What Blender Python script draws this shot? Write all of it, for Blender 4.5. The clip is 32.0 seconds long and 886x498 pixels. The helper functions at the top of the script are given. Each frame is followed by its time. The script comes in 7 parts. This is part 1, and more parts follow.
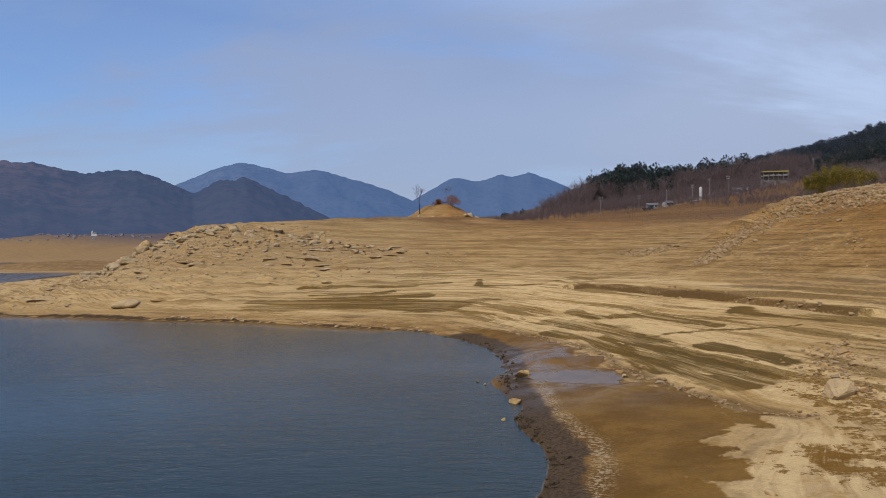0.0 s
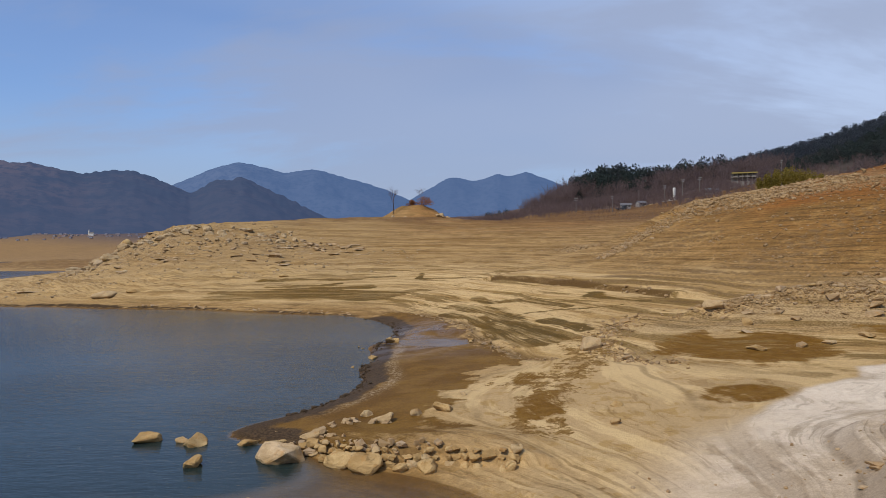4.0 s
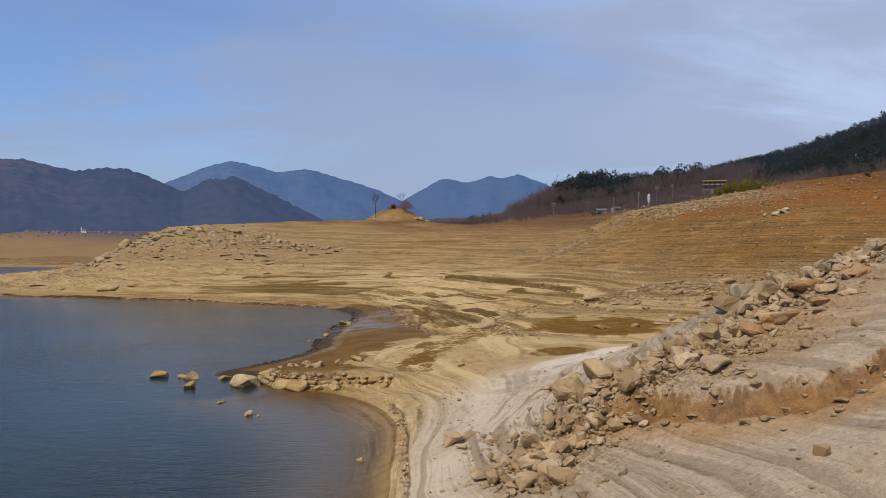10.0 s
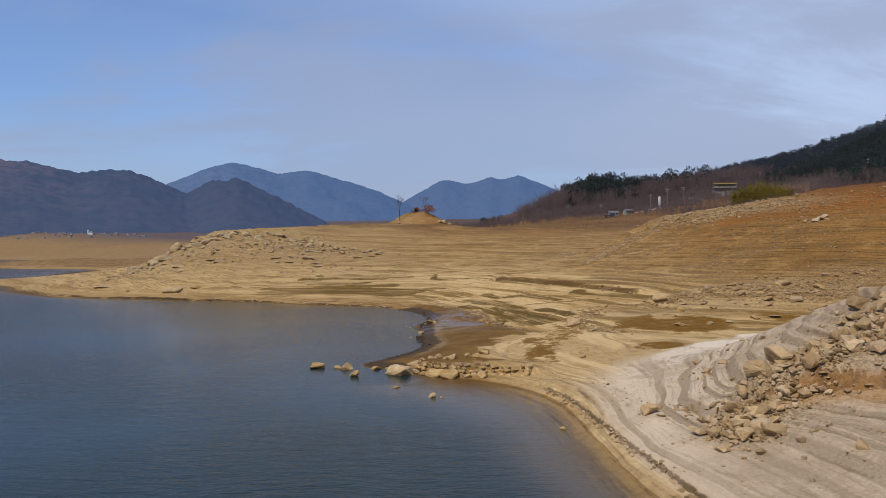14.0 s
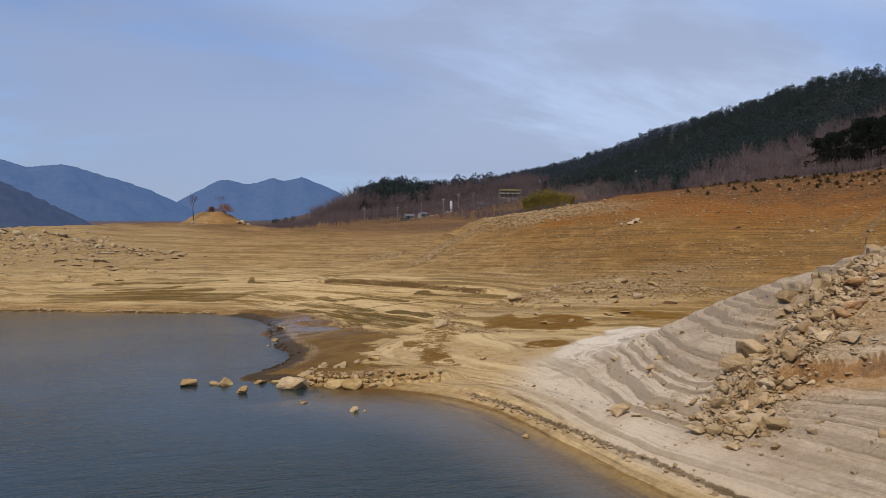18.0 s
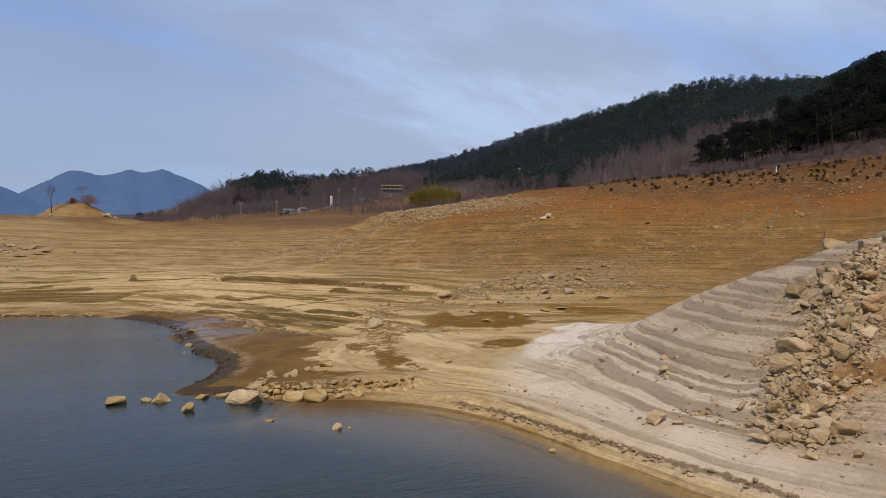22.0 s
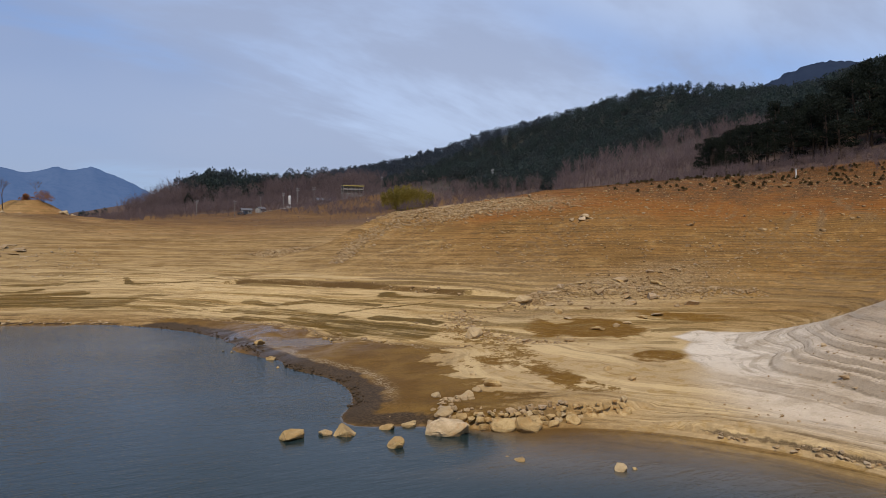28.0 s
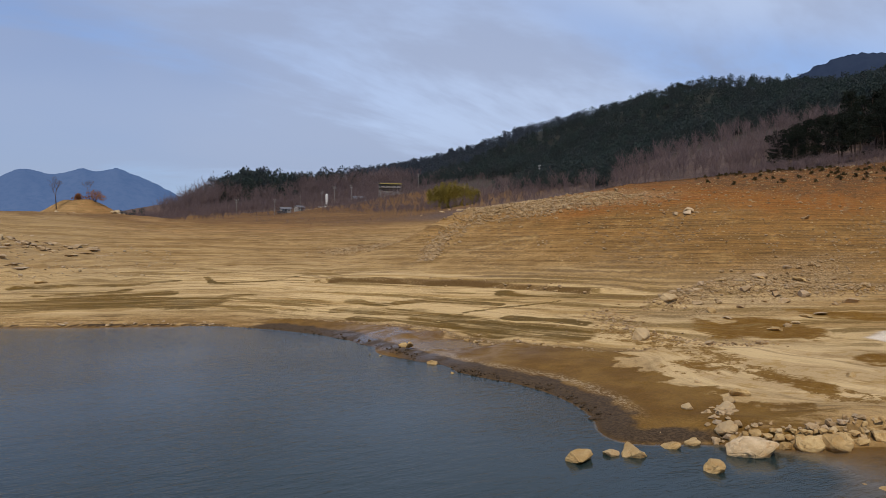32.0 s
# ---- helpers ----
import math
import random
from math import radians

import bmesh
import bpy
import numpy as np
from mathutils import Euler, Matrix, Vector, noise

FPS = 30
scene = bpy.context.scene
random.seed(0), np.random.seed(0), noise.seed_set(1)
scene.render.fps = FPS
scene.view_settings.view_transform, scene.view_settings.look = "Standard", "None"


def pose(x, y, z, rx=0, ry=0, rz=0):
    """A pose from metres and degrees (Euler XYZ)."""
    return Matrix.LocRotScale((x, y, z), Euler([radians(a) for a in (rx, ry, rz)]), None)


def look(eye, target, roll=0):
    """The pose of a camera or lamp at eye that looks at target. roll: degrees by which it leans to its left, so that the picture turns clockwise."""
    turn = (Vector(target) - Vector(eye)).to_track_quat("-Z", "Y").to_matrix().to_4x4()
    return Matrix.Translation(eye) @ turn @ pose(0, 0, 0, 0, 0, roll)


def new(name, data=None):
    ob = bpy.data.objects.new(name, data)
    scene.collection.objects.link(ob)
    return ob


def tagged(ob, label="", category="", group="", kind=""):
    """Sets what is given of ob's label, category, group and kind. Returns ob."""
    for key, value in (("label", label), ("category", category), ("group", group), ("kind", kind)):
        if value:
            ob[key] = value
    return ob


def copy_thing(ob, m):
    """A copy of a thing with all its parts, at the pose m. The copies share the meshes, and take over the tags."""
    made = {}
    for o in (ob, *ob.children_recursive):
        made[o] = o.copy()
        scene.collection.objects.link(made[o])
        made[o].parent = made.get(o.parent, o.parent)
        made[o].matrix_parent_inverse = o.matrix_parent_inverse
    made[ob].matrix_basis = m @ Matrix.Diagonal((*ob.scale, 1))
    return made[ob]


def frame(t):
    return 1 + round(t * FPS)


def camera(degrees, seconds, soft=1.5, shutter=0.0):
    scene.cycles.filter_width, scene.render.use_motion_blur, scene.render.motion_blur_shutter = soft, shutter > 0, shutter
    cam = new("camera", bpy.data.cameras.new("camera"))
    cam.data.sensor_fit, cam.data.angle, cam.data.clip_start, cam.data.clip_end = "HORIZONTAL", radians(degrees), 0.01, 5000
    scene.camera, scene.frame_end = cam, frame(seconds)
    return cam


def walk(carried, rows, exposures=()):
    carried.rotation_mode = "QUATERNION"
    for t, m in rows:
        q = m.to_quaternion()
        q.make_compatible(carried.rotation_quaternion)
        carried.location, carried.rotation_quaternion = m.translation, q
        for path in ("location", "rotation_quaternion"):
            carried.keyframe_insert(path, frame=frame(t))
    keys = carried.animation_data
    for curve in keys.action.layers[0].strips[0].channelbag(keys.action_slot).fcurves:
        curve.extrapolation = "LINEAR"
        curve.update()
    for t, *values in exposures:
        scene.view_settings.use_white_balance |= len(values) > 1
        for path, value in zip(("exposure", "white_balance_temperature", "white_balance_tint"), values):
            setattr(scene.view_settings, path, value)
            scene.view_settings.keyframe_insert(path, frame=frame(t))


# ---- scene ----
cam = camera(63.6, 32.0, soft=0.75)
METRES, EYE, TILT, LEAN, TURN = 82.5, 7.7, 0.0, 0.0, 0.2
ROWS = [
    (0.0, 0.0, 0.0, 0.0, 0.0, 0.21, 0.48),
    (0.5, 0.0114, -0.0168, -0.0008, -0.0, 0.2, 0.49),
    (1.0, 0.023, -0.034, -0.0017, -0.01, 0.2, 0.49),
    (1.5, 0.035, -0.0519, -0.0026, -0.02, 0.2, 0.52),
    (2.0, 0.0476, -0.0706, -0.0032, -0.03, 0.2, 0.54),
    (2.5, 0.0606, -0.089, -0.0042, -0.04, 0.19, 0.52),
    (3.0, 0.0739, -0.109, -0.0048, -0.07, 0.17, 0.54),
    (3.5, 0.0874, -0.1287, -0.005, -0.09, 0.16, 0.54),
    (5.5, 0.1397, -0.2069, -0.006, -0.19, 0.12, 0.43),
    (6.0, 0.1499, -0.223, -0.0059, -0.21, 0.1, 0.36),
    (6.5, 0.1602, -0.2401, -0.0057, -0.22, 0.11, 0.34),
    (7.0, 0.1683, -0.2538, -0.0058, -0.23, 0.13, 0.33),
    (7.5, 0.1761, -0.2667, -0.0059, -0.24, 0.14, 0.27),
    (8.0, 0.1815, -0.2786, -0.0058, -0.27, 0.21, 0.18),
    (8.5, 0.1824, -0.29, -0.0052, -0.37, 0.27, 0.01),
    (9.0, 0.1783, -0.3017, -0.0043, -0.53, 0.25, -0.07),
    (9.5, 0.1701, -0.3142, -0.0035, -0.63, 0.24, -0.12),
    (10.0, 0.1588, -0.327, -0.0035, -0.7, 0.24, -0.13),
    (10.5, 0.1461, -0.3392, -0.0036, -0.74, 0.23, -0.15),
    (11.0, 0.1324, -0.3513, -0.0035, -0.76, 0.23, -0.13),
    (11.5, 0.1185, -0.3629, -0.0029, -0.77, 0.23, -0.13),
    (12.0, 0.1048, -0.3737, -0.0026, -0.78, 0.22, -0.11),
    (12.5, 0.0919, -0.3831, -0.0023, -0.78, 0.24, -0.08),
    (13.0, 0.0801, -0.3911, -0.0016, -0.77, 0.33, -0.07),
    (13.5, 0.0688, -0.398, -0.0003, -0.78, 0.32, -0.06),
    (14.0, 0.0578, -0.4028, 0.0012, -0.78, 0.32, -0.06),
    (14.5, 0.0464, -0.404, 0.0025, -0.74, 0.34, -0.05),
    (16.5, 0.0027, -0.3798, 0.0013, -1.51, 0.57, 0.13),
    (17.0, -0.0062, -0.3698, -0.0007, -7.6, 0.61, 0.09),
    (17.5, -0.0152, -0.3594, -0.0019, -14.19, 0.6, 0.01),
    (18.0, -0.0236, -0.3488, -0.0023, -18.09, 0.56, 0.02),
    (18.5, -0.0312, -0.3385, -0.0024, -22.06, 0.5, -0.01),
    (19.0, -0.0386, -0.3286, -0.0023, -21.98, 0.45, 0.04),
    (19.5, -0.0432, -0.3192, -0.0026, -23.66, 0.41, 0.03),
    (20.0, -0.0488, -0.3104, -0.0026, -27.75, 0.36, -0.0),
    (20.5, -0.055, -0.302, -0.0026, -29.13, 0.32, 0.01),
    (21.0, -0.0595, -0.2939, -0.0029, -28.74, 0.29, 0.03),
    (21.5, -0.064, -0.2861, -0.0034, -28.55, 0.27, 0.05),
    (22.0, -0.0681, -0.2788, -0.0037, -28.39, 0.25, 0.07),
    (22.5, -0.0721, -0.2719, -0.0037, -28.27, 0.23, 0.08),
    (23.0, -0.0759, -0.2658, -0.0039, -28.17, 0.22, 0.12),
    (23.5, -0.0783, -0.2618, -0.004, -27.88, 0.23, 0.28),
    (24.0, -0.0797, -0.2595, -0.0041, -27.77, 0.18, 0.14),
    (24.5, -0.084, -0.2533, -0.0038, -27.65, 0.21, -0.05),
    (25.0, -0.0916, -0.2424, -0.0038, -27.6, 0.29, -0.17),
    (25.5, -0.1016, -0.2282, -0.0039, -27.56, 0.34, -0.19),
    (27.5, -0.1504, -0.1573, -0.0048, -31.31, 0.45, -0.23),
    (28.0, -0.1655, -0.1392, -0.005, -33.32, 0.45, -0.21),
    (28.5, -0.1782, -0.1217, -0.0057, -32.77, 0.44, -0.15),
    (29.0, -0.1901, -0.1057, -0.0062, -32.5, 0.44, -0.08),
    (29.5, -0.2005, -0.0916, -0.0066, -32.29, 0.41, -0.02),
    (30.0, -0.2096, -0.0788, -0.007, -32.14, 0.4, 0.02),
    (30.5, -0.2182, -0.0673, -0.0071, -32.01, 0.37, 0.04),
    (31.0, -0.2264, -0.056, -0.0073, -31.9, 0.35, 0.07),
    (31.5, -0.234, -0.0454, -0.0075, -31.82, 0.33, 0.1),
    (32.0, -0.2413, -0.0358, -0.0073, -31.74, 0.31, 0.13),
]
walk(cam, [(t, pose(0, 0, EYE, TILT, LEAN, TURN) @ pose(METRES * x, METRES * y, METRES * z, 90 + pitch, roll, yaw)) for t, x, y, z, yaw, pitch, roll in ROWS])

# ---- world, sun ----
SKY_TINT = (0.58, 0.72, 0.96)
SUN_AZ, SUN_EL = radians(-138), radians(50)          # clockwise from +y
world = bpy.data.worlds.new("sky")
scene.world = world
world.use_nodes = True
wt = world.node_tree
wt.nodes.clear()


def wn(kind, **kw):
    n = wt.nodes.new(kind)
    for k, v in kw.items():
        setattr(n, k, v)
    return n


def wmath(op, a, b=None, clamp=False):
    n = wn("ShaderNodeMath", operation=op, use_clamp=clamp)
    for i, v in enumerate((a, b)):
        if v is None:
            continue
        if isinstance(v, (int, float)):
            n.inputs[i].default_value = v
        else:
            wt.links.new(v, n.inputs[i])
    return n.outputs[0]


w_out = wn("ShaderNodeOutputWorld")
w_bg = wn("ShaderNodeBackground")
w_bg.inputs["Strength"].default_value = 0.15
w_sky = wn("ShaderNodeTexSky", sky_type="NISHITA", sun_disc=False)
w_sky.sun_elevation, w_sky.sun_rotation = SUN_EL, SUN_AZ
w_sky.air_density, w_sky.dust_density, w_sky.ozone_density = 1.0, 1.0, 2.0
w_co = wn("ShaderNodeTexCoord")
w_sep = wn("ShaderNodeSeparateXYZ")
wt.links.new(w_co.outputs["Generated"], w_sep.inputs[0])
# a flat sheet of thin cloud high above: the direction meets a plane
w_h = wmath("MAXIMUM", w_sep.outputs[2], 0.03)
w_h = wmath("ADD", w_h, 0.22)
w_u, w_v = wmath("DIVIDE", w_sep.outputs[0], w_h), wmath("DIVIDE", w_sep.outputs[1], w_h)
w_cmb = wn("ShaderNodeCombineXYZ")
wt.links.new(w_u, w_cmb.inputs[0])
wt.links.new(w_v, w_cmb.inputs[1])
w_map = wn("ShaderNodeMapping")
w_map.inputs["Rotation"].default_value = (0, 0, radians(-14))
w_map.inputs["Scale"].default_value = (0.55, 1.15, 1.0)
w_map.inputs["Location"].default_value = (2.3, 0.9, 0.0)
wt.links.new(w_cmb.outputs[0], w_map.inputs[0])


def cloud(scale, detail, rough, lo, hi, offset):
    off = wn("ShaderNodeVectorMath", operation="ADD")
    off.inputs[1].default_value = (offset, offset * 0.7, offset)
    wt.links.new(w_map.outputs[0], off.inputs[0])
    n = wn("ShaderNodeTexNoise")
    n.inputs["Scale"].default_value, n.inputs["Detail"].default_value, n.inputs["Roughness"].default_value = scale, detail, rough
    n.inputs["Distortion"].default_value = 0.35
    wt.links.new(off.outputs[0], n.inputs["Vector"])
    r = wn("ShaderNodeMapRange", interpolation_type="SMOOTHSTEP")
    r.inputs["From Min"].default_value, r.inputs["From Max"].default_value = lo, hi
    wt.links.new(n.outputs["Fac"], r.inputs["Value"])
    return r.outputs[0]


def wmix(f, a, b):
    n = wn("ShaderNodeMix", data_type="RGBA")
    for sock, v in ((n.inputs[0], f), (n.inputs[6], a), (n.inputs[7], b)):
        if isinstance(v, (int, float)):
            sock.default_value = v
        elif isinstance(v, tuple):
            sock.default_value = (*v, 1)
        else:
            wt.links.new(v, sock)
    return n.outputs[2]


w_veil = cloud(0.80, 3.0, 0.42, 0.19, 0.52, 0.0)       # wide thin veil
w_bank = cloud(1.15, 6.0, 0.6, 0.41, 0.57, 5.3)       # grey banks with ragged edges
w_blue = wmix(1.0, w_sky.outputs[0], SKY_TINT)
w_blue.node.blend_type = "MULTIPLY"
w_lean = wn("ShaderNodeMapRange", interpolation_type="SMOOTHSTEP")      # the cover thickens to the east
wt.links.new(w_u, w_lean.inputs["Value"])
for k, v in (("From Min", -1.6), ("From Max", 1.9), ("To Min", 0.06), ("To Max", 0.84)):
    w_lean.inputs[k].default_value = v
w_col = wmix(wmath("MULTIPLY", w_veil, w_lean.outputs[0]), w_blue, (3.65, 4.25, 5.5))
w_col = wmix(wmath("MULTIPLY", w_bank, 0.60), w_col, (2.12, 2.48, 3.5))
w_low = wn("ShaderNodeMapRange", interpolation_type="SMOOTHSTEP")       # haze along the horizon
wt.links.new(w_sep.outputs[2], w_low.inputs["Value"])
for k, v in (("From Min", 0.03), ("From Max", 0.22), ("To Min", 0.8), ("To Max", 0.0)):
    w_low.inputs[k].default_value = v
w_col = wmix(w_low.outputs[0], w_col, (2.3, 2.75, 3.85))
wt.links.new(w_col, w_bg.inputs["Color"])
wt.links.new(w_bg.outputs[0], w_out.inputs[0])

sun = new("sun", bpy.data.lights.new("sun", "SUN"))
sun.data.energy, sun.data.angle, sun.data.color = 3.05, radians(2.0), (1.0, 0.87, 0.68)
sun_dir = Vector((math.sin(SUN_AZ) * math.cos(SUN_EL), math.cos(SUN_AZ) * math.cos(SUN_EL), math.sin(SUN_EL)))
sun.matrix_world = look(sun_dir * 300, (0, 0, 0))
scene.view_settings.exposure = 0.0

# ---- materials ----
class Mat:
    """A small builder of node materials."""

    def __init__(self, name, rough=0.9, spec=0.3):
        self.m = bpy.data.materials.new(name)
        self.m.use_nodes = True
        self.t = self.m.node_tree
        self.p = self.t.nodes["Principled BSDF"]
        self.p.inputs["Roughness"].default_value = rough
        self.p.inputs["Specular IOR Level"].default_value = spec
        self.geo = self.node("ShaderNodeNewGeometry")
        self.pos = self.geo.outputs["Position"]

    def node(self, kind, **kw):
        n = self.t.nodes.new(kind)
        for k, v in kw.items():
            setattr(n, k, v)
        return n

    def put(self, sock, v):
        if isinstance(v, (int, float)):
            sock.default_value = v
        elif isinstance(v, tuple):
            sock.default_value = (*v, 1) if len(v) == 3 and sock.type == "RGBA" else v
        else:
            self.t.links.new(v, sock)

    def math(self, op, a, b=0.0, clamp=False):
        n = self.node("ShaderNodeMath", operation=op, use_clamp=clamp)
        self.put(n.inputs[0], a)
        self.put(n.inputs[1], b)
        return n.outputs[0]

    def mix(self, f, a, b, blend="MIX"):
        n = self.node("ShaderNodeMix", data_type="RGBA", blend_type=blend)
        self.put(n.inputs[0], f)
        self.put(n.inputs[6], a)
        self.put(n.inputs[7], b)
        return n.outputs[2]

    def ramp(self, v, lo, hi, a=0.0, b=1.0):
        n = self.node("ShaderNodeMapRange", interpolation_type="SMOOTHSTEP")
        self.put(n.inputs["Value"], v)
        for k, x in (("From Min", lo), ("From Max", hi), ("To Min", a), ("To Max", b)):
            n.inputs[k].default_value = x
        return n.outputs[0]

    def noise(self, vec, scale, detail=4.0, rough=0.55, distort=0.0):
        n = self.node("ShaderNodeTexNoise")
        self.put(n.inputs["Vector"], vec)
        n.inputs["Scale"].default_value, n.inputs["Detail"].default_value = scale, detail
        n.inputs["Roughness"].default_value, n.inputs["Distortion"].default_value = rough, distort
        return n.outputs["Fac"]

    def attr(self, name):
        n = self.node("ShaderNodeAttribute", attribute_type="GEOMETRY", attribute_name=name)
        return n

    def split(self, color, alpha):
        n = self.node("ShaderNodeSeparateColor")
        self.put(n.inputs[0], color)
        return n.outputs[0], n.outputs[1], n.outputs[2], alpha

    def xyz(self, vec):
        n = self.node("ShaderNodeSeparateXYZ")
        self.put(n.inputs[0], vec)
        return n.outputs

    def vec(self, x, y, z):
        n = self.node("ShaderNodeCombineXYZ")
        for s, v in zip(n.inputs, (x, y, z)):
            self.put(s, v)
        return n.outputs[0]

    def bump(self, h, strength=0.4, dist=0.05, normal=None):
        n = self.node("ShaderNodeBump")
        n.inputs["Strength"].default_value, n.inputs["Distance"].default_value = strength, dist
        self.put(n.inputs["Height"], h)
        if normal:
            self.put(n.inputs["Normal"], normal)
        return n.outputs[0]

    def done(self, color=None, rough=None, normal=None):
        if color is not None:
            self.put(self.p.inputs["Base Color"], color)
        if rough is not None:
            self.put(self.p.inputs["Roughness"], rough)
        if normal is not None:
            self.put(self.p.inputs["Normal"], normal)
        return self.m


def ground_material():
    m = Mat("reservoir_soil", 0.94, 0.08)
    x, y, _ = m.xyz(m.pos)
    zb = m.attr("smooth_height").outputs["Fac"]
    lv = m.attr("level").outputs["Fac"]

    def layer(h, k):
        return m.vec(m.math("MULTIPLY", x, h), m.math("MULTIPLY", y, h), m.math("MULTIPLY", zb, k))
    wide = m.noise(layer(0.035, 2.6), 1.0, 4, 0.6, 0.3)
    thin = m.noise(layer(0.10, 9.0), 1.0, 8, 0.68, 0.35)
    hair = m.noise(layer(0.22, 26.0), 1.0, 6, 0.68)
    blot = m.noise(m.pos, 0.35, 6, 0.62)
    grit = m.noise(m.pos, 7.0, 5, 0.7)
    speck = m.noise(m.pos, 26.0, 3, 0.7)
    A, B, C = m.attr("zone_a"), m.attr("zone_b"), m.attr("zone_c")
    white, wet, mud, ochre = m.split(A.outputs["Color"], A.outputs["Alpha"])
    pools, dark, red, grass = m.split(B.outputs["Color"], B.outputs["Alpha"])
    woods, stony, silt, salt = m.split(C.outputs["Color"], C.outputs["Alpha"])

    E = m.attr("zone_e")
    crust, slope, scrub, far = m.split(E.outputs["Color"], E.outputs["Alpha"])
    # thin broken ledges along the old waterlines, drawn dark with step shade included
    level = m.math("ADD", m.attr("strata").outputs["Fac"], m.math("MULTIPLY", m.noise(m.pos, 0.8, 4, 0.6), 0.10))

    def ledges(gap, lo, hi, scale, shift):
        f = m.math("FRACT", m.math("DIVIDE", m.math("ADD", level, shift), gap))
        gate = m.noise(m.vec(m.math("MULTIPLY", x, scale), m.math("MULTIPLY", y, scale), m.math("MULTIPLY", zb, 3.0)), 1.0, 5, 0.7)
        wide_ = m.math("MULTIPLY", m.ramp(gate, 0.48, 0.66), hi)
        line = m.math("MULTIPLY", m.ramp(f, 0.66, 0.74), m.math("SUBTRACT", 1.0, m.ramp(f, 0.86, 0.98)))
        return m.math("MULTIPLY", line, m.math("ADD", wide_, m.math("MULTIPLY", slope, lo)), True)
    ledge_a = ledges(0.17, 0.30, 1.0, 0.30, 0.0)
    ledge_b = ledges(0.29, 0.40, 1.0, 0.16, 0.07)
    patchy = m.noise(m.pos, 0.075, 5, 0.6, 0.4)
    some = m.ramp(patchy, 0.42, 0.58, 0.04, 1.0)
    fresh = m.ramp(m.noise(m.pos, 0.16, 5, 0.65, 0.2), 0.40, 0.62)
    valley = m.math("MULTIPLY", m.ramp(y, 125.0, 185.0), m.ramp(x, -28.0, 2.0))
    col = m.mix(m.ramp(m.math("ADD", m.math("MULTIPLY", wide, 0.55), m.math("MULTIPLY", blot, 0.45)), 0.40, 0.58), m.mix(slope, SOIL_LIGHT, SOIL), m.mix(slope, m.mix(valley, FLANK, (0.31, 0.165, 0.062)), HILL_SAND))
    col = m.mix(m.math("MULTIPLY", m.ramp(thin, 0.535, 0.585), m.math("ADD", m.math("MULTIPLY", some, 0.5), 0.25)), col, SOIL_DARK)
    col = m.mix(m.math("MULTIPLY", m.ramp(hair, 0.57, 0.62), m.math("MULTIPLY", fresh, 0.6)), col, SOIL_DARK)
    col = m.mix(m.math("MULTIPLY", m.ramp(thin, 0.45, 0.39), m.math("MULTIPLY", fresh, 0.4)), col, SAND)
    col = m.mix(m.math("MULTIPLY", m.ramp(blot, 0.54, 0.64), 0.35), col, SAND)
    # pale silt of the flats with brown streaks along the old waterlines
    def line(h, k, off, detail=6, rough=0.62):
        return m.noise(m.vec(m.math("ADD", m.math("MULTIPLY", x, h), off), m.math("MULTIPLY", y, h), m.math("MULTIPLY", lv, k)), 1.0, detail, rough, 0.15)
    olive = m.ramp(line(0.050, 3.4, 31.0), 0.535, 0.575)
    fine = m.ramp(line(0.085, 15.0, 5.0), 0.54, 0.585)
    thread = m.ramp(line(0.16, 40.0, 12.0, 4), 0.58, 0.62)
    smooth = m.ramp(line(0.05, 2.4, 77.0), 0.52, 0.58)
    s1 = m.mix(m.ramp(line(0.04, 6.0, 50.0), 0.49, 0.60), SAND_PALE, SAND)
    s1 = m.mix(m.ramp(x, 13.0, 30.0, 0.0, 0.8), s1, (0.35, 0.222, 0.085))
    s1 = m.mix(m.math("MULTIPLY", fine, m.math("ADD", m.math("MULTIPLY", some, 0.45), 0.12)), s1, SOIL)
    s1 = m.mix(m.math("MULTIPLY", smooth, 0.8), s1, SAND_PALE)
    s1 = m.mix(m.math("MULTIPLY", olive, m.ramp(grit, 0.3, 0.6, 0.95, 0.7)), s1, OLIVE)
    s1 = m.mix(m.math("MULTIPLY", thread, m.math("ADD", m.math("MULTIPLY", fresh, 0.4), 0.08)), s1, SOIL_DARK)
    col = m.mix(m.math("MULTIPLY", silt, 0.92), col, s1)
    bank = m.math("MULTIPLY", m.ramp(y, 80.0, 92.0), m.ramp(x, 5.0, -15.0, 0.0, 0.6))
    col = m.mix(bank, col, m.mix(m.ramp(blot, 0.42, 0.58), (0.40, 0.275, 0.125), (0.335, 0.235, 0.115)))
    upper = m.math("MULTIPLY", m.ramp(y, 72.0, 96.0), m.math("SUBTRACT", 1.0, woods))
    col = m.mix(m.math("MULTIPLY", m.ramp(line(0.022, 2.6, 60.0, 7, 0.66), 0.51, 0.58), m.math("MULTIPLY", upper, 0.55)), col, (0.20, 0.115, 0.04))
    col = m.mix(m.math("MULTIPLY", m.ramp(line(0.03, 5.0, 91.0, 7, 0.66), 0.54, 0.59), m.math("MULTIPLY", upper, 0.5)), col, (0.43, 0.30, 0.14))
    col = m.mix(m.math("MULTIPLY", m.ramp(line(0.06, 9.0, 71.0, 6, 0.66), 0.575, 0.61), m.math("MULTIPLY", upper, 0.6)), col, (0.115, 0.064, 0.022))
    D = m.attr("zone_d")
    cutf, apron, lipf, fan = m.split(D.outputs["Color"], D.outputs["Alpha"])
    sandy = m.mix(m.ramp(m.noise(m.pos, 0.9, 6, 0.66, 0.3), 0.52, 0.60), SAND_WARM, SAND)
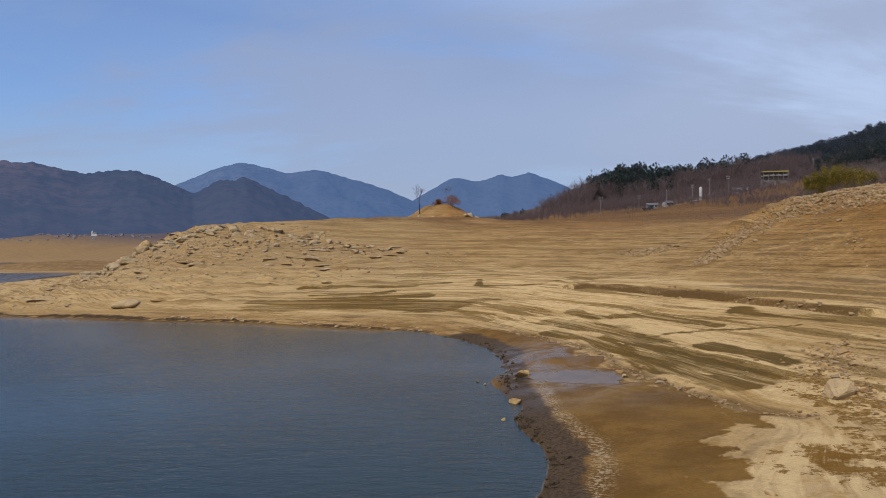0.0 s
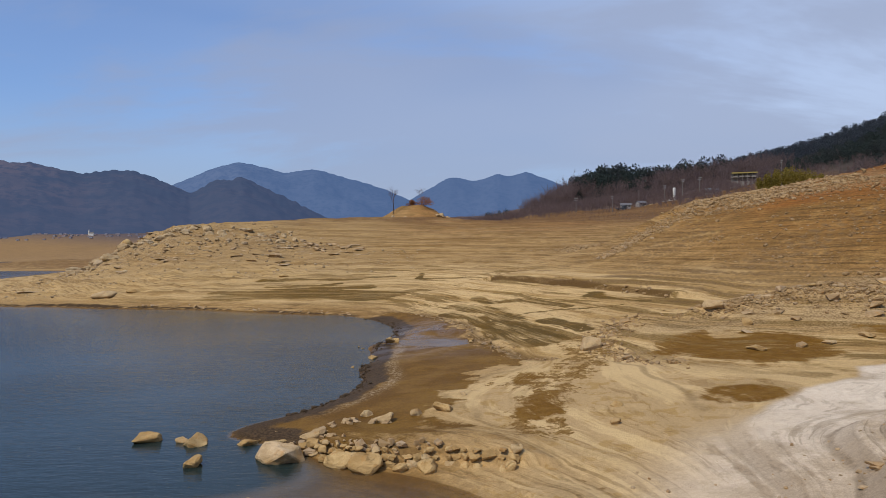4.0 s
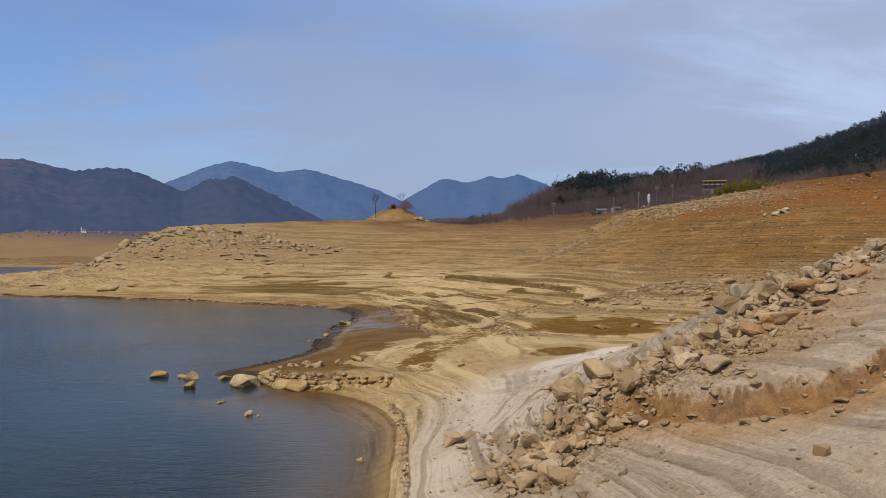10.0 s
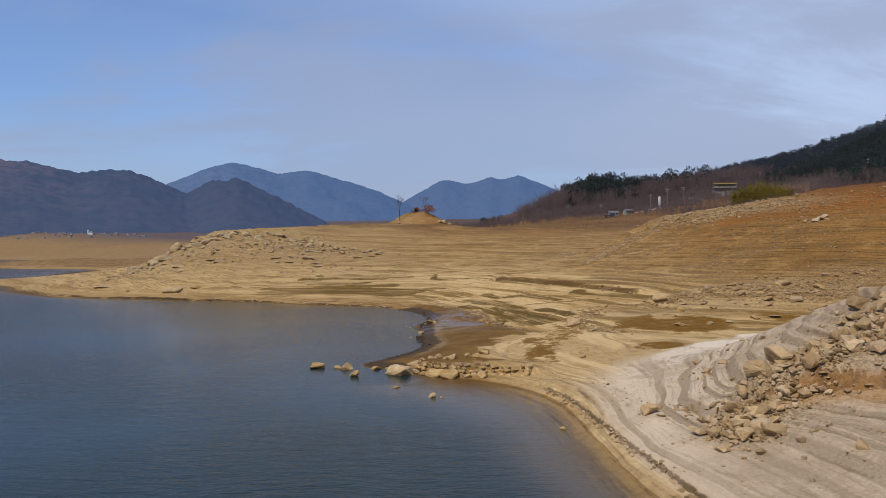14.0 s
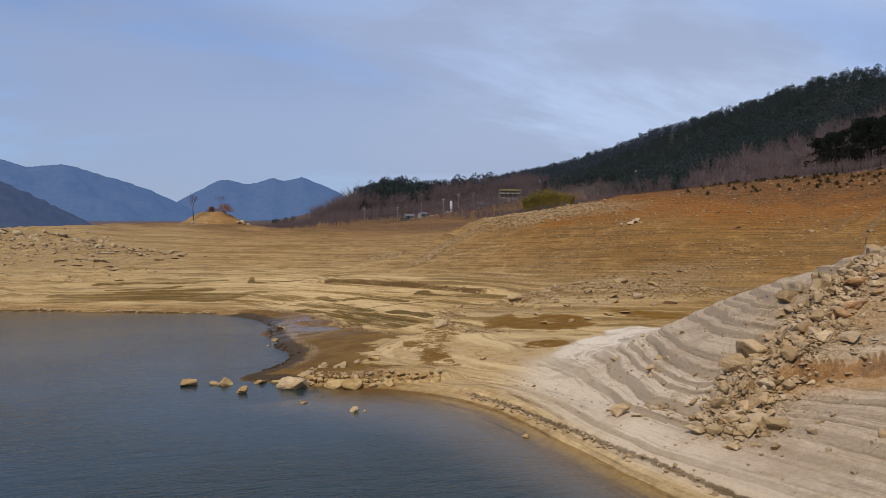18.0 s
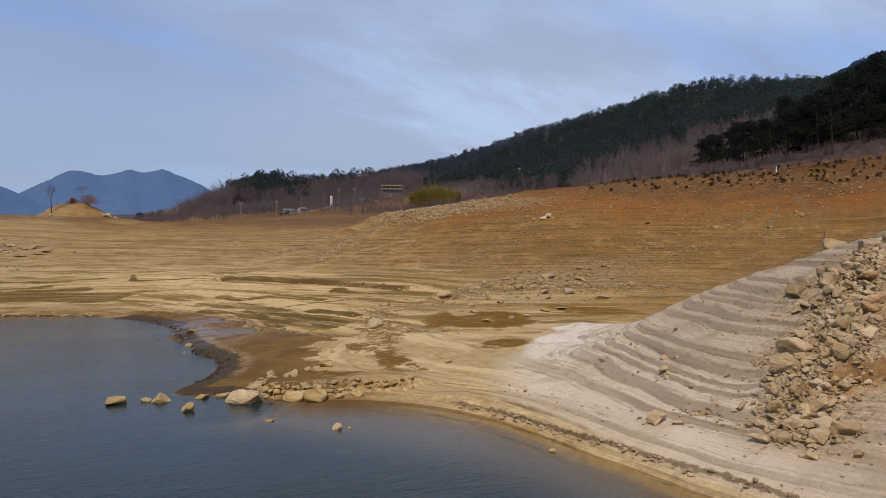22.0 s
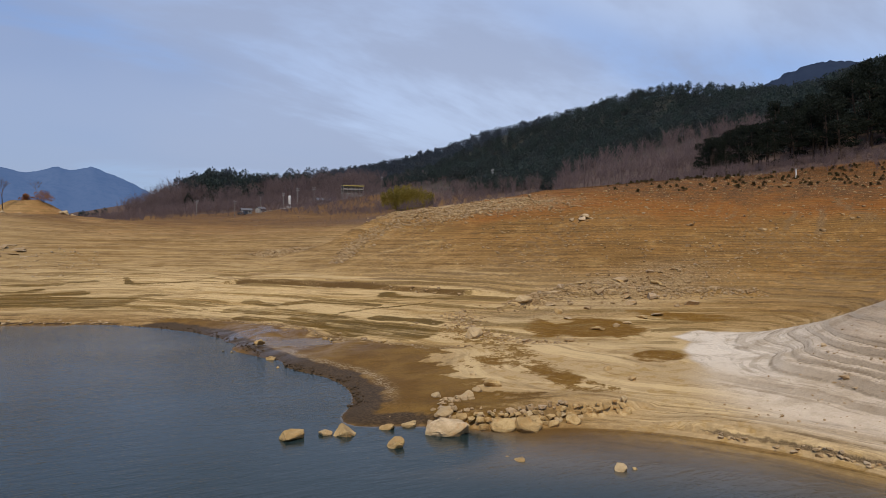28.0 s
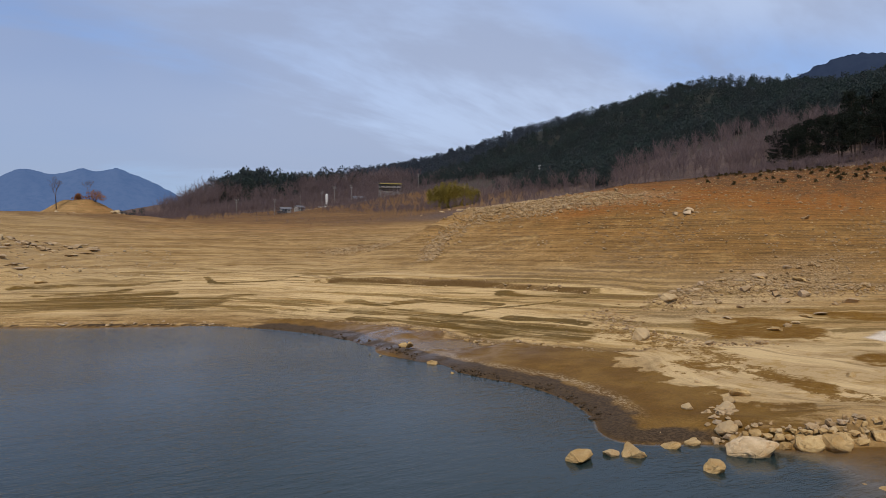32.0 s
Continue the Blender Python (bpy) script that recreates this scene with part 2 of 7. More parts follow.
    sandy = m.mix(m.math("MULTIPLY", m.ramp(m.noise(m.pos, 0.55, 7, 0.7, 0.6), 0.56, 0.62), m.ramp(patchy, 0.45, 0.58)), sandy, SOIL)
    sandy = m.mix(m.math("MULTIPLY", m.ramp(hair, 0.58, 0.63), 0.45), sandy, SOIL)
    sandy = m.mix(m.math("MULTIPLY", m.ramp(line(0.09, 9.0, 9.0), 0.47, 0.54), 0.85), sandy, (0.60, 0.44, 0.225))
    sandy = m.mix(m.math("MULTIPLY", m.ramp(line(0.13, 24.0, 15.0), 0.57, 0.62), m.ramp(patchy, 0.4, 0.6, 0.2, 0.7)), sandy, (0.25, 0.165, 0.072))
    col = m.mix(m.math("MULTIPLY", fan, 0.92), col, sandy)
    lump = m.noise(m.pos, 1.2, 9, 0.74, 0.25)
    col = m.mix(m.math("MULTIPLY", m.ramp(m.math("ADD", lump, m.math("MULTIPLY", crust, 0.22)), 0.69, 0.73), m.ramp(crust, 0.05, 0.3)), col, m.mix(m.ramp(grit, 0.4, 0.6), (0.165, 0.088, 0.018), (0.26, 0.155, 0.052)))
    # bleached spur
    w1 = m.mix(m.ramp(m.math("ADD", m.math("ADD", m.math("MULTIPLY", zb, 0.14), wide), m.ramp(y, -5.0, -11.0, 0.0, 0.35)), 0.66, 1.12), m.mix(m.ramp(y, 3.0, 15.0), (0.61, 0.495, 0.36), WHITE), WHITE_DULL)
    w1 = m.mix(m.math("MULTIPLY", m.ramp(hair, 0.56, 0.62), m.ramp(patchy, 0.4, 0.6, 0.05, 0.4)), w1, (0.22, 0.165, 0.105))
    w1 = m.mix(m.math("MULTIPLY", m.ramp(thin, 0.57, 0.61), 0.35), w1, (0.24, 0.18, 0.115))
    w1 = m.mix(m.math("MULTIPLY", m.ramp(blot, 0.46, 0.64), 0.55), w1, (0.33, 0.245, 0.15))
    w1 = m.mix(m.math("MULTIPLY", ledges(0.205, 0.0, 1.0, 0.22, 0.03), 0.55), w1, (0.27, 0.20, 0.125))
    # step faces: grey-brown crumbly soil, the shade of their undercuts painted in
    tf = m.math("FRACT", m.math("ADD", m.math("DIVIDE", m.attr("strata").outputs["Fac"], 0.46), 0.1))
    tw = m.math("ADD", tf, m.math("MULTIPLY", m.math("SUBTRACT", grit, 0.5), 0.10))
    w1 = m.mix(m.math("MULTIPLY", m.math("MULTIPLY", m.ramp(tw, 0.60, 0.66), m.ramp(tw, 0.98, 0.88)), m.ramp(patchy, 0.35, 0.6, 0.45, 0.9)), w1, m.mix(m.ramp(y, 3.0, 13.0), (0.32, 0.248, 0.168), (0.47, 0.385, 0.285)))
    # dark crack along each step foot, drawn with its undercut shade
    crack_shade = m.math("MULTIPLY", m.ramp(tw, 0.575, 0.61), m.ramp(tw, 0.69, 0.64))
    w1 = m.mix(m.math("MULTIPLY", crack_shade, m.math("MULTIPLY", m.ramp(zb, 1.0, 2.2, 0.25, 0.8), m.ramp(m.noise(m.pos, 0.45, 5, 0.65), 0.42, 0.56, 0.1, 0.8))), w1, (0.17, 0.128, 0.08))
    col = m.mix(m.math("MULTIPLY", m.math("MULTIPLY", crack_shade, fan), m.ramp(m.noise(m.pos, 0.3, 5, 0.65), 0.42, 0.58, 0.0, 0.55)), col, (0.20, 0.135, 0.062))
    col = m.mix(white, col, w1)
    col = m.mix(m.math("MULTIPLY", m.ramp(m.math("ADD", m.math("MULTIPLY", red, 0.8), m.math("MULTIPLY", blot, 0.4)), 0.35, 0.9), 0.9), col, m.mix(m.ramp(thin, 0.4, 0.62), RED, RED_PALE))
    col = m.mix(m.math("MULTIPLY", grass, m.ramp(blot, 0.32, 0.60, 0.45, 1.0)), col, m.mix(m.ramp(thin, 0.4, 0.6), GRASS, GRASS_DARK))
    # woodland floor, its brown lifted to take in distance haze
    col = m.mix(m.math("MULTIPLY", woods, 0.95), col, m.mix(m.ramp(m.math("ADD", x, m.math("MULTIPLY", patchy, 60.0)), 185.0, 240.0), m.mix(m.ramp(blot, 0.4, 0.6), (0.075, 0.055, 0.05), (0.105, 0.076, 0.066)), (0.022, 0.028, 0.026)))
    tangle = m.noise(m.pos, 0.9, 6, 0.7)
    col = m.mix(m.math("MULTIPLY", scrub, m.ramp(tangle, 0.40, 0.56, 0.35, 0.95)), col, m.mix(m.ramp(grit, 0.4, 0.6), (0.055, 0.034, 0.018), (0.15, 0.075, 0.032)))
    # far plain: tan soil, turning to painted purple haze at the mountain foot
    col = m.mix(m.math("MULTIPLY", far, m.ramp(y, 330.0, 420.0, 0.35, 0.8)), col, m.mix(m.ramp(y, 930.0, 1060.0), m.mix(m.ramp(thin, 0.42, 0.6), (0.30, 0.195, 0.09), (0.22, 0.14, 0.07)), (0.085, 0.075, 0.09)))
    st = m.mix(m.ramp(grit, 0.42, 0.58), (0.17, 0.108, 0.05), (0.40, 0.295, 0.165))
    col = m.mix(m.math("MULTIPLY", stony, m.ramp(blot, 0.35, 0.6, 0.3, 0.85)), col, st)
    head = m.math("MULTIPLY", m.ramp(y, 76.0, 96.0), m.ramp(x, 25.0, -5.0, 0.7, 0.88))
    dry = m.math("SUBTRACT", m.math("SUBTRACT", m.math("SUBTRACT", 1.0, m.math("MULTIPLY", ochre, 0.8)), m.math("MAXIMUM", head, m.math("MULTIPLY", m.math("ADD", m.math("MULTIPLY", smooth, 0.35), 0.5), silt))), m.math("MAXIMUM", m.math("MAXIMUM", wet, m.math("MULTIPLY", fan, m.ramp(y, 5.0, 12.0, 0.0, 0.75))), m.math("MAXIMUM", woods, m.math("MULTIPLY", white, 0.55))), True)
    col = m.mix(m.math("MULTIPLY", ledge_a, m.math("MULTIPLY", dry, 0.75)), col, m.mix(m.ramp(grit, 0.4, 0.6), SOIL_DARK, SOIL))
    col = m.mix(m.math("MULTIPLY", ledge_b, m.math("MULTIPLY", dry, 0.8)), col, SOIL_DARK)
    cutn = m.math("ADD", m.attr("cut_side").outputs["Fac"], m.math("MULTIPLY", m.math("SUBTRACT", lump, 0.5), 0.5))
    lipn = m.math("ADD", m.attr("lip_side").outputs["Fac"], m.math("MULTIPLY", m.math("SUBTRACT", m.noise(m.pos, 3.0, 6, 0.7), 0.5), 0.24))
    # broken edges of the terraces: crumbly soil with undercut shade painted in
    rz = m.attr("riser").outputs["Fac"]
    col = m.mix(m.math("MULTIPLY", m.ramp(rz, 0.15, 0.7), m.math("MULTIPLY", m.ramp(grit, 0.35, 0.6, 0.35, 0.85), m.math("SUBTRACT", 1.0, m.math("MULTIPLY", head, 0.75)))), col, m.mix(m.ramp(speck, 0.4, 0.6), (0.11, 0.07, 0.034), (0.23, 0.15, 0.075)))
    col = m.mix(m.math("MULTIPLY", apron, m.ramp(blot, 0.35, 0.6, 0.35, 0.8)), col, (0.36, 0.205, 0.078))
    col = m.mix(m.math("MULTIPLY", cutf, m.math("MULTIPLY", m.ramp(cutn, -0.36, -0.24), m.ramp(cutn, 0.10, 0.02))), col, m.mix(m.ramp(lump, 0.4, 0.6), (0.13, 0.052, 0.013), (0.27, 0.13, 0.034)))
    # lip face darkened over broken silt: the shade of its undercut is painted
    col = m.mix(m.math("MULTIPLY", lipf, m.math("MULTIPLY", m.ramp(lipn, -0.11, -0.06), m.ramp(lipn, 0.05, 0.0))), col, m.mix(m.ramp(speck, 0.4, 0.6), (0.085, 0.056, 0.028), (0.20, 0.14, 0.078)))
    # damp hollows and films
    col = m.mix(m.math("MULTIPLY", m.ramp(m.math("ADD", pools, m.math("ADD", m.math("MULTIPLY", m.math("SUBTRACT", lump, 0.5), 0.8), m.math("MULTIPLY", m.math("SUBTRACT", line(0.07, 11.0, 23.0, 7, 0.7), 0.52), 2.6))), 0.30, 0.72), m.ramp(line(0.06, 9.0, 3.0, 7, 0.68), 0.62, 0.47, 0.4, 0.95)), col, m.mix(m.ramp(blot, 0.4, 0.6), POOL, (0.095, 0.058, 0.014)))
    col = m.mix(m.ramp(m.math("ADD", m.math("ADD", m.math("MULTIPLY", blot, 0.5), m.math("MULTIPLY", lump, 0.5)), m.math("ADD", m.math("MULTIPLY", ochre, 0.40), m.math("MULTIPLY", m.math("SUBTRACT", line(0.07, 13.0, 40.0, 7, 0.7), 0.5), m.math("MULTIPLY", ochre, 1.1)))), 0.70, 0.86), col, m.mix(m.ramp(lump, 0.42, 0.66), OCHRE, (0.21, 0.115, 0.024)))
    # shade of the gully bank painted in, and the dark soil of the scarp
    col = m.mix(m.math("MULTIPLY", dark, m.ramp(grit, 0.35, 0.55, 0.5, 0.9)), col, DARK)
    wetc = m.mix(m.ramp(blot, 0.40, 0.62), WET, WET_PALE)
    col = m.mix(m.ramp(m.math("ADD", wet, m.math("MULTIPLY", m.math("SUBTRACT", lump, 0.5), 1.1)), 0.40, 0.62), col, wetc)
    col = m.mix(m.math("MULTIPLY", salt, m.ramp(grit, 0.48, 0.58, 0.0, 0.6)), col, (0.40, 0.33, 0.22))
    col = m.mix(m.ramp(m.math("ADD", mud, m.math("MULTIPLY", m.math("SUBTRACT", lump, 0.5), 0.8)), 0.18, 0.5), col, m.mix(m.ramp(grit, 0.4, 0.6), MUD, (0.078, 0.05, 0.026)))
    # drowned ground
    col = m.mix(m.ramp(zb, 0.08, -0.05), col, m.mix(m.math("SUBTRACT", 0.5, m.math("MULTIPLY", fan, 0.4)), col, WET))
    # grain and stones too small to build
    pebble = m.noise(m.pos, 2.3, 5, 0.7)
    col = m.mix(m.math("MULTIPLY", m.math("SUBTRACT", dry, m.math("MULTIPLY", white, 0.45), True), 0.30), col, m.mix(m.ramp(pebble, 0.38, 0.62), (0.28, 0.28, 0.28), (0.70, 0.70, 0.70)), "OVERLAY")
    grainy = m.math("SUBTRACT", 1.0, m.math("MULTIPLY", fan, 0.5))
    col = m.mix(m.math("MULTIPLY", grainy, 0.35), col, m.mix(m.ramp(speck, 0.35, 0.65), (0.32, 0.32, 0.32), (0.68, 0.68, 0.68)), "OVERLAY")
    col = m.mix(m.math("MULTIPLY", grainy, 0.30), col, m.mix(m.ramp(grit, 0.35, 0.65), (0.3, 0.3, 0.3), (0.7, 0.7, 0.7)), "OVERLAY")
    rough = m.math("SUBTRACT", 0.93, m.math("MULTIPLY", m.math("MAXIMUM", wet, m.math("MULTIPLY", ochre, 0.6)), 0.20))
    relief = m.math("ADD", m.math("MULTIPLY", grit, 0.6), m.math("ADD", m.math("MULTIPLY", speck, 0.25), m.math("MULTIPLY", thin, 0.8)))
    calm = m.math("SUBTRACT", 1.0, m.math("MULTIPLY", wet, 0.9))
    film = m.math("MULTIPLY", m.attr("film").outputs["Fac"], m.ramp(m.noise(m.pos, 0.55, 5, 0.6, 0.4), 0.36, 0.60, 0.25, 1.0))
    m.put(m.p.inputs["Specular IOR Level"], m.math("ADD", m.math("MULTIPLY", film, 0.27), 0.08))
    rough = m.math("SUBTRACT", rough, m.math("MULTIPLY", film, 0.48))
    return m.done(col, rough, m.bump(m.math("MULTIPLY", relief, calm), 0.8, 0.14))


OLIVE = (0.138, 0.082, 0.018)
SOIL_LIGHT, FLANK = (0.235, 0.138, 0.048), (0.38, 0.25, 0.107)
HILL_SAND, SAND_WARM = (0.27, 0.138, 0.038), (0.455, 0.32, 0.16)
SAND, SAND_PALE, SOIL, SOIL_DARK = (0.385, 0.25, 0.096), (0.57, 0.41, 0.20), (0.19, 0.105, 0.032), (0.085, 0.047, 0.016)
WHITE, WHITE_DULL, RED, RED_PALE = (0.69, 0.595, 0.47), (0.46, 0.357, 0.25), (0.215, 0.072, 0.014), (0.25, 0.114, 0.03)
GRASS, GRASS_DARK = (0.185, 0.100, 0.036), (0.125, 0.07, 0.031)
WET, WET_PALE, MUD, POOL, OCHRE, DARK = (0.122, 0.062, 0.011), (0.175, 0.096, 0.021), (0.045, 0.029, 0.015), (0.128, 0.072, 0.014), (0.150, 0.072, 0.009), (0.085, 0.046, 0.016)
M_ground = ground_material()


def water_material():
    m = Mat("lake_water", 0.14, 0.24)
    d = m.attr("depth").outputs["Fac"]
    x, y, z = m.xyz(m.pos)
    rip = m.noise(m.vec(m.math("MULTIPLY", x, 0.55), m.math("MULTIPLY", y, 1.5), 0.0), 1.0, 4, 0.6, 0.4)
    fine = m.noise(m.vec(m.math("MULTIPLY", x, 2.2), m.math("MULTIPLY", y, 5.5), 0.0), 1.0, 3, 0.6, 0.3)
    gust = m.ramp(m.noise(m.pos, 0.045, 3, 0.5), 0.35, 0.65, 0.35, 1.0)
    h = m.math("MULTIPLY", m.math("ADD", rip, m.math("MULTIPLY", fine, 0.5)), gust)
    nrm = m.bump(h, 0.6, 0.10)
    col = m.mix(m.ramp(d, 0.08, 1.1), (0.15, 0.112, 0.07), (0.016, 0.028, 0.028))
    m.done(col, None, nrm)
    m.p.inputs["IOR"].default_value = 1.33
    tr = m.node("ShaderNodeBsdfTransparent")
    tr.inputs[0].default_value = (0.90, 0.84, 0.70, 1)
    mx_ = m.node("ShaderNodeMixShader")
    m.put(mx_.inputs[0], m.ramp(d, -0.02, 0.60, 0.20, 1.0))
    m.put(mx_.inputs[1], tr.outputs[0])
    m.put(mx_.inputs[2], m.p.outputs[0])
    m.put(m.t.nodes["Material Output"].inputs[0], mx_.outputs[0])
    return m.m


M_water = water_material()


def rock_material(name, light, dark, stain):
    m = Mat(name, 0.88, 0.25)
    info = m.node("ShaderNodeObjectInfo")
    big = m.noise(m.pos, 1.1, 5, 0.6)
    fine = m.noise(m.pos, 9.0, 5, 0.68)
    gr = m.noise(m.pos, 40.0, 3, 0.7)
    col = m.mix(m.ramp(big, 0.36, 0.64), dark, light)
    col = m.mix(m.math("MULTIPLY", m.ramp(fine, 0.5, 0.68), 0.55), col, stain)
    vary = m.math("FRACT", m.math("ADD", info.outputs["Random"], m.geo.outputs["Random Per Island"]))
    col = m.mix(m.math("MULTIPLY", vary, 0.5), col, stain)
    col = m.mix(m.ramp(vary, 0.75, 0.95, 0.0, 0.55), col, dark)
    col = m.mix(m.ramp(m.math("FRACT", m.math("MULTIPLY", vary, 7.3)), 0.6, 0.9, 0.0, 0.4), col, tuple(0.35 * sum(light) / 3 + 0.65 * v for v in light))
    col = m.mix(0.2, col, m.mix(m.ramp(gr, 0.35, 0.65), (0.3, 0.3, 0.3), (0.7, 0.7, 0.7)), "OVERLAY")
    vor = m.node("ShaderNodeTexVoronoi", feature="DISTANCE_TO_EDGE")
    vor.inputs["Scale"].default_value = 1.9
    bent = m.node("ShaderNodeVectorMath", operation="ADD")
    m.put(bent.inputs[0], m.pos)
    m.put(bent.inputs[1], m.vec(m.math("MULTIPLY", fine, 0.35), m.math("MULTIPLY", big, 0.5), m.math("MULTIPLY", fine, 0.3)))
    m.put(vor.inputs["Vector"], bent.outputs[0])
    cleft = m.math("MULTIPLY", m.ramp(vor.outputs["Distance"], 0.025, 0.0), m.ramp(m.noise(m.pos, 1.7, 3, 0.5), 0.54, 0.64))
    col = m.mix(m.math("MULTIPLY", cleft, 0.5), col, tuple(v * 0.35 for v in dark))
    rust = m.math("MULTIPLY", m.ramp(m.noise(m.pos, 2.6, 6, 0.7, 0.4), 0.52, 0.66), 0.5)
    col = m.mix(rust, col, tuple(v * k for v, k in zip(stain, (1.05, 0.85, 0.6))))
    h = m.math("SUBTRACT", m.math("ADD", m.math("MULTIPLY", fine, 0.9), m.math("MULTIPLY", gr, 0.25)), m.math("MULTIPLY", cleft, 0.8))
    return m.done(col, None, m.bump(h, 0.8, 0.06))


def puddle_material():
    m = Mat("puddle_water", 0.22, 0.22)
    n = m.noise(m.pos, 1.2, 3, 0.5)
    return m.done(m.mix(m.ramp(n, 0.4, 0.6), (0.10, 0.058, 0.02), (0.15, 0.09, 0.035)), None, m.bump(n, 0.05, 0.02))


M_puddle = puddle_material()
M_rock = rock_material("rubble_stone", (0.47, 0.35, 0.21), (0.25, 0.175, 0.09), (0.34, 0.22, 0.10))
M_paler = rock_material("pale_rubble_stone", (0.56, 0.43, 0.27), (0.32, 0.23, 0.122), (0.40, 0.265, 0.12))
M_rusty = rock_material("rusty_bedrock", (0.44, 0.285, 0.14), (0.28, 0.15, 0.06), (0.33, 0.16, 0.055))
M_gravel = rock_material("ochre_gravel", (0.39, 0.28, 0.145), (0.23, 0.155, 0.077), (0.31, 0.195, 0.085))
M_shore = rock_material("shore_stone", (0.52, 0.38, 0.185), (0.31, 0.21, 0.09), (0.34, 0.205, 0.07))
M_mud = rock_material("wet_mud", (0.075, 0.05, 0.028), (0.04, 0.027, 0.015), (0.06, 0.038, 0.018))
M_grey = rock_material("outcrop_stone", (0.45, 0.355, 0.22), (0.29, 0.22, 0.125), (0.38, 0.27, 0.14))


# distance haze is painted in: bluish base colours and a faint blue emission
def mountain_material(name, low, high, patch, air, haze_glow):
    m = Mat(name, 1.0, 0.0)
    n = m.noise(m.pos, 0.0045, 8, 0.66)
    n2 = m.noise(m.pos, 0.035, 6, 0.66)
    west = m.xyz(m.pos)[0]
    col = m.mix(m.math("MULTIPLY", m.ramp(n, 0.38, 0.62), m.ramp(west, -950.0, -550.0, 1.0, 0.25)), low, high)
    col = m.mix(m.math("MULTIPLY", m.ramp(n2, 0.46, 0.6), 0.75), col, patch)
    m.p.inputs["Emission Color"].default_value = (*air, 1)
    m.p.inputs["Emission Strength"].default_value = haze_glow
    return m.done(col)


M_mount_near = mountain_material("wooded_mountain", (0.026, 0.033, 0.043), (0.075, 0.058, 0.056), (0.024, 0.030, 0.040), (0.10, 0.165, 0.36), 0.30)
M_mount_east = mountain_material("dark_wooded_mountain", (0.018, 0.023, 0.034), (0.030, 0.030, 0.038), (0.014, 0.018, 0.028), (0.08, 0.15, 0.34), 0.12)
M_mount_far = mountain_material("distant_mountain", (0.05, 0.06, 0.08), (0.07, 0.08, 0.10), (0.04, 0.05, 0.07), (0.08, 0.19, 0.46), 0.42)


def leaf_material(name, a, b, c, sub=0.0):
    m = Mat(name, 0.85, 0.15)
    isl = m.geo.outputs["Random Per Island"]
    info = m.node("ShaderNodeObjectInfo")
    n = m.noise(m.pos, 0.09, 4, 0.6)
    col = m.mix(m.ramp(isl, 0.0, 1.0), a, b)
    col = m.mix(m.math("MULTIPLY", m.ramp(n, 0.42, 0.62), 0.7), col, c)
    col = m.mix(m.ramp(info.outputs["Random"], 0.0, 1.0, 0.0, 0.3), col, b)
    m.done(col)
    thin = m.node("ShaderNodeBsdfTranslucent")
    m.put(thin.inputs[0], col)
    both = m.node("ShaderNodeMixShader")
    both.inputs[0].default_value = 0.35
    m.put(both.inputs[1], m.p.outputs[0])
    m.put(both.inputs[2], thin.outputs[0])
    m.put(m.t.nodes["Material Output"].inputs[0], both.outputs[0])
    return m.m


M_pine = leaf_material("pine_needles", (0.009, 0.013, 0.010), (0.019, 0.025, 0.016), (0.014, 0.017, 0.013))
# same needles, paler and bluer with distance: haze put into the colour
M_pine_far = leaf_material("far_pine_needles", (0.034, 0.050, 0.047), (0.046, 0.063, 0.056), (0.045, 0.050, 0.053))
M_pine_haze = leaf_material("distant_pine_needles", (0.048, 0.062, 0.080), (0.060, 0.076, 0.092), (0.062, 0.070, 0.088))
# twig colour lifted towards grey-purple, distance haze included
M_twig = leaf_material("bare_twigs", (0.135, 0.10, 0.098), (0.195, 0.145, 0.14), (0.155, 0.112, 0.11))
M_bark = leaf_material("pine_bark", (0.055, 0.04, 0.032), (0.075, 0.052, 0.04), (0.05, 0.04, 0.034))
M_rust = leaf_material("rust_leaves", (0.24, 0.10, 0.045), (0.32, 0.15, 0.07), (0.20, 0.09, 0.045))
M_bamboo = leaf_material("bamboo_leaves", (0.23, 0.175, 0.03), (0.31, 0.24, 0.05), (0.14, 0.118, 0.026))
M_shrub = leaf_material("juniper_leaves", (0.048, 0.042, 0.018), (0.085, 0.066, 0.028), (0.075, 0.046, 0.022))
M_straw = leaf_material("dry_grass_blades", (0.17, 0.085, 0.036), (0.25, 0.14, 0.062), (0.12, 0.06, 0.028))


def plain_material(name, col, rough=0.7, wear=0.35, metal=0.0):
    m = Mat(name, rough, 0.4)
    m.p.inputs["Metallic"].default_value = metal
    n = m.noise(m.pos, 1.6, 5, 0.6)
    f = m.noise(m.pos, 14.0, 3, 0.6)
    dull = tuple(v * 0.6 for v in col)
    c = m.mix(m.math("MULTIPLY", m.ramp(n, 0.4, 0.65), wear), col, dull)
    return m.done(c, None, m.bump(f, 0.2, 0.02))


M_concrete = plain_material("weathered_concrete", (0.22, 0.205, 0.19), 0.9)
M_shaft = plain_material("grey_pole_concrete", (0.20, 0.19, 0.18), 0.9)
M_white = plain_material("white_paint", (0.6, 0.6, 0.58), 0.6, 0.15)
M_yellow = plain_material("yellow_fascia", (0.30, 0.245, 0.07), 0.6)
M_shadowy = plain_material("dark_glass", (0.03, 0.035, 0.04), 0.25, 0.1)
M_bluegrey = plain_material("blue_grey_sheet_roof", (0.20, 0.24, 0.29), 0.6, 0.2)
M_tile = plain_material("slate_roof", (0.12, 0.12, 0.13), 0.7)
M_black = plain_material("black_rubber", (0.02, 0.02, 0.02), 0.8)
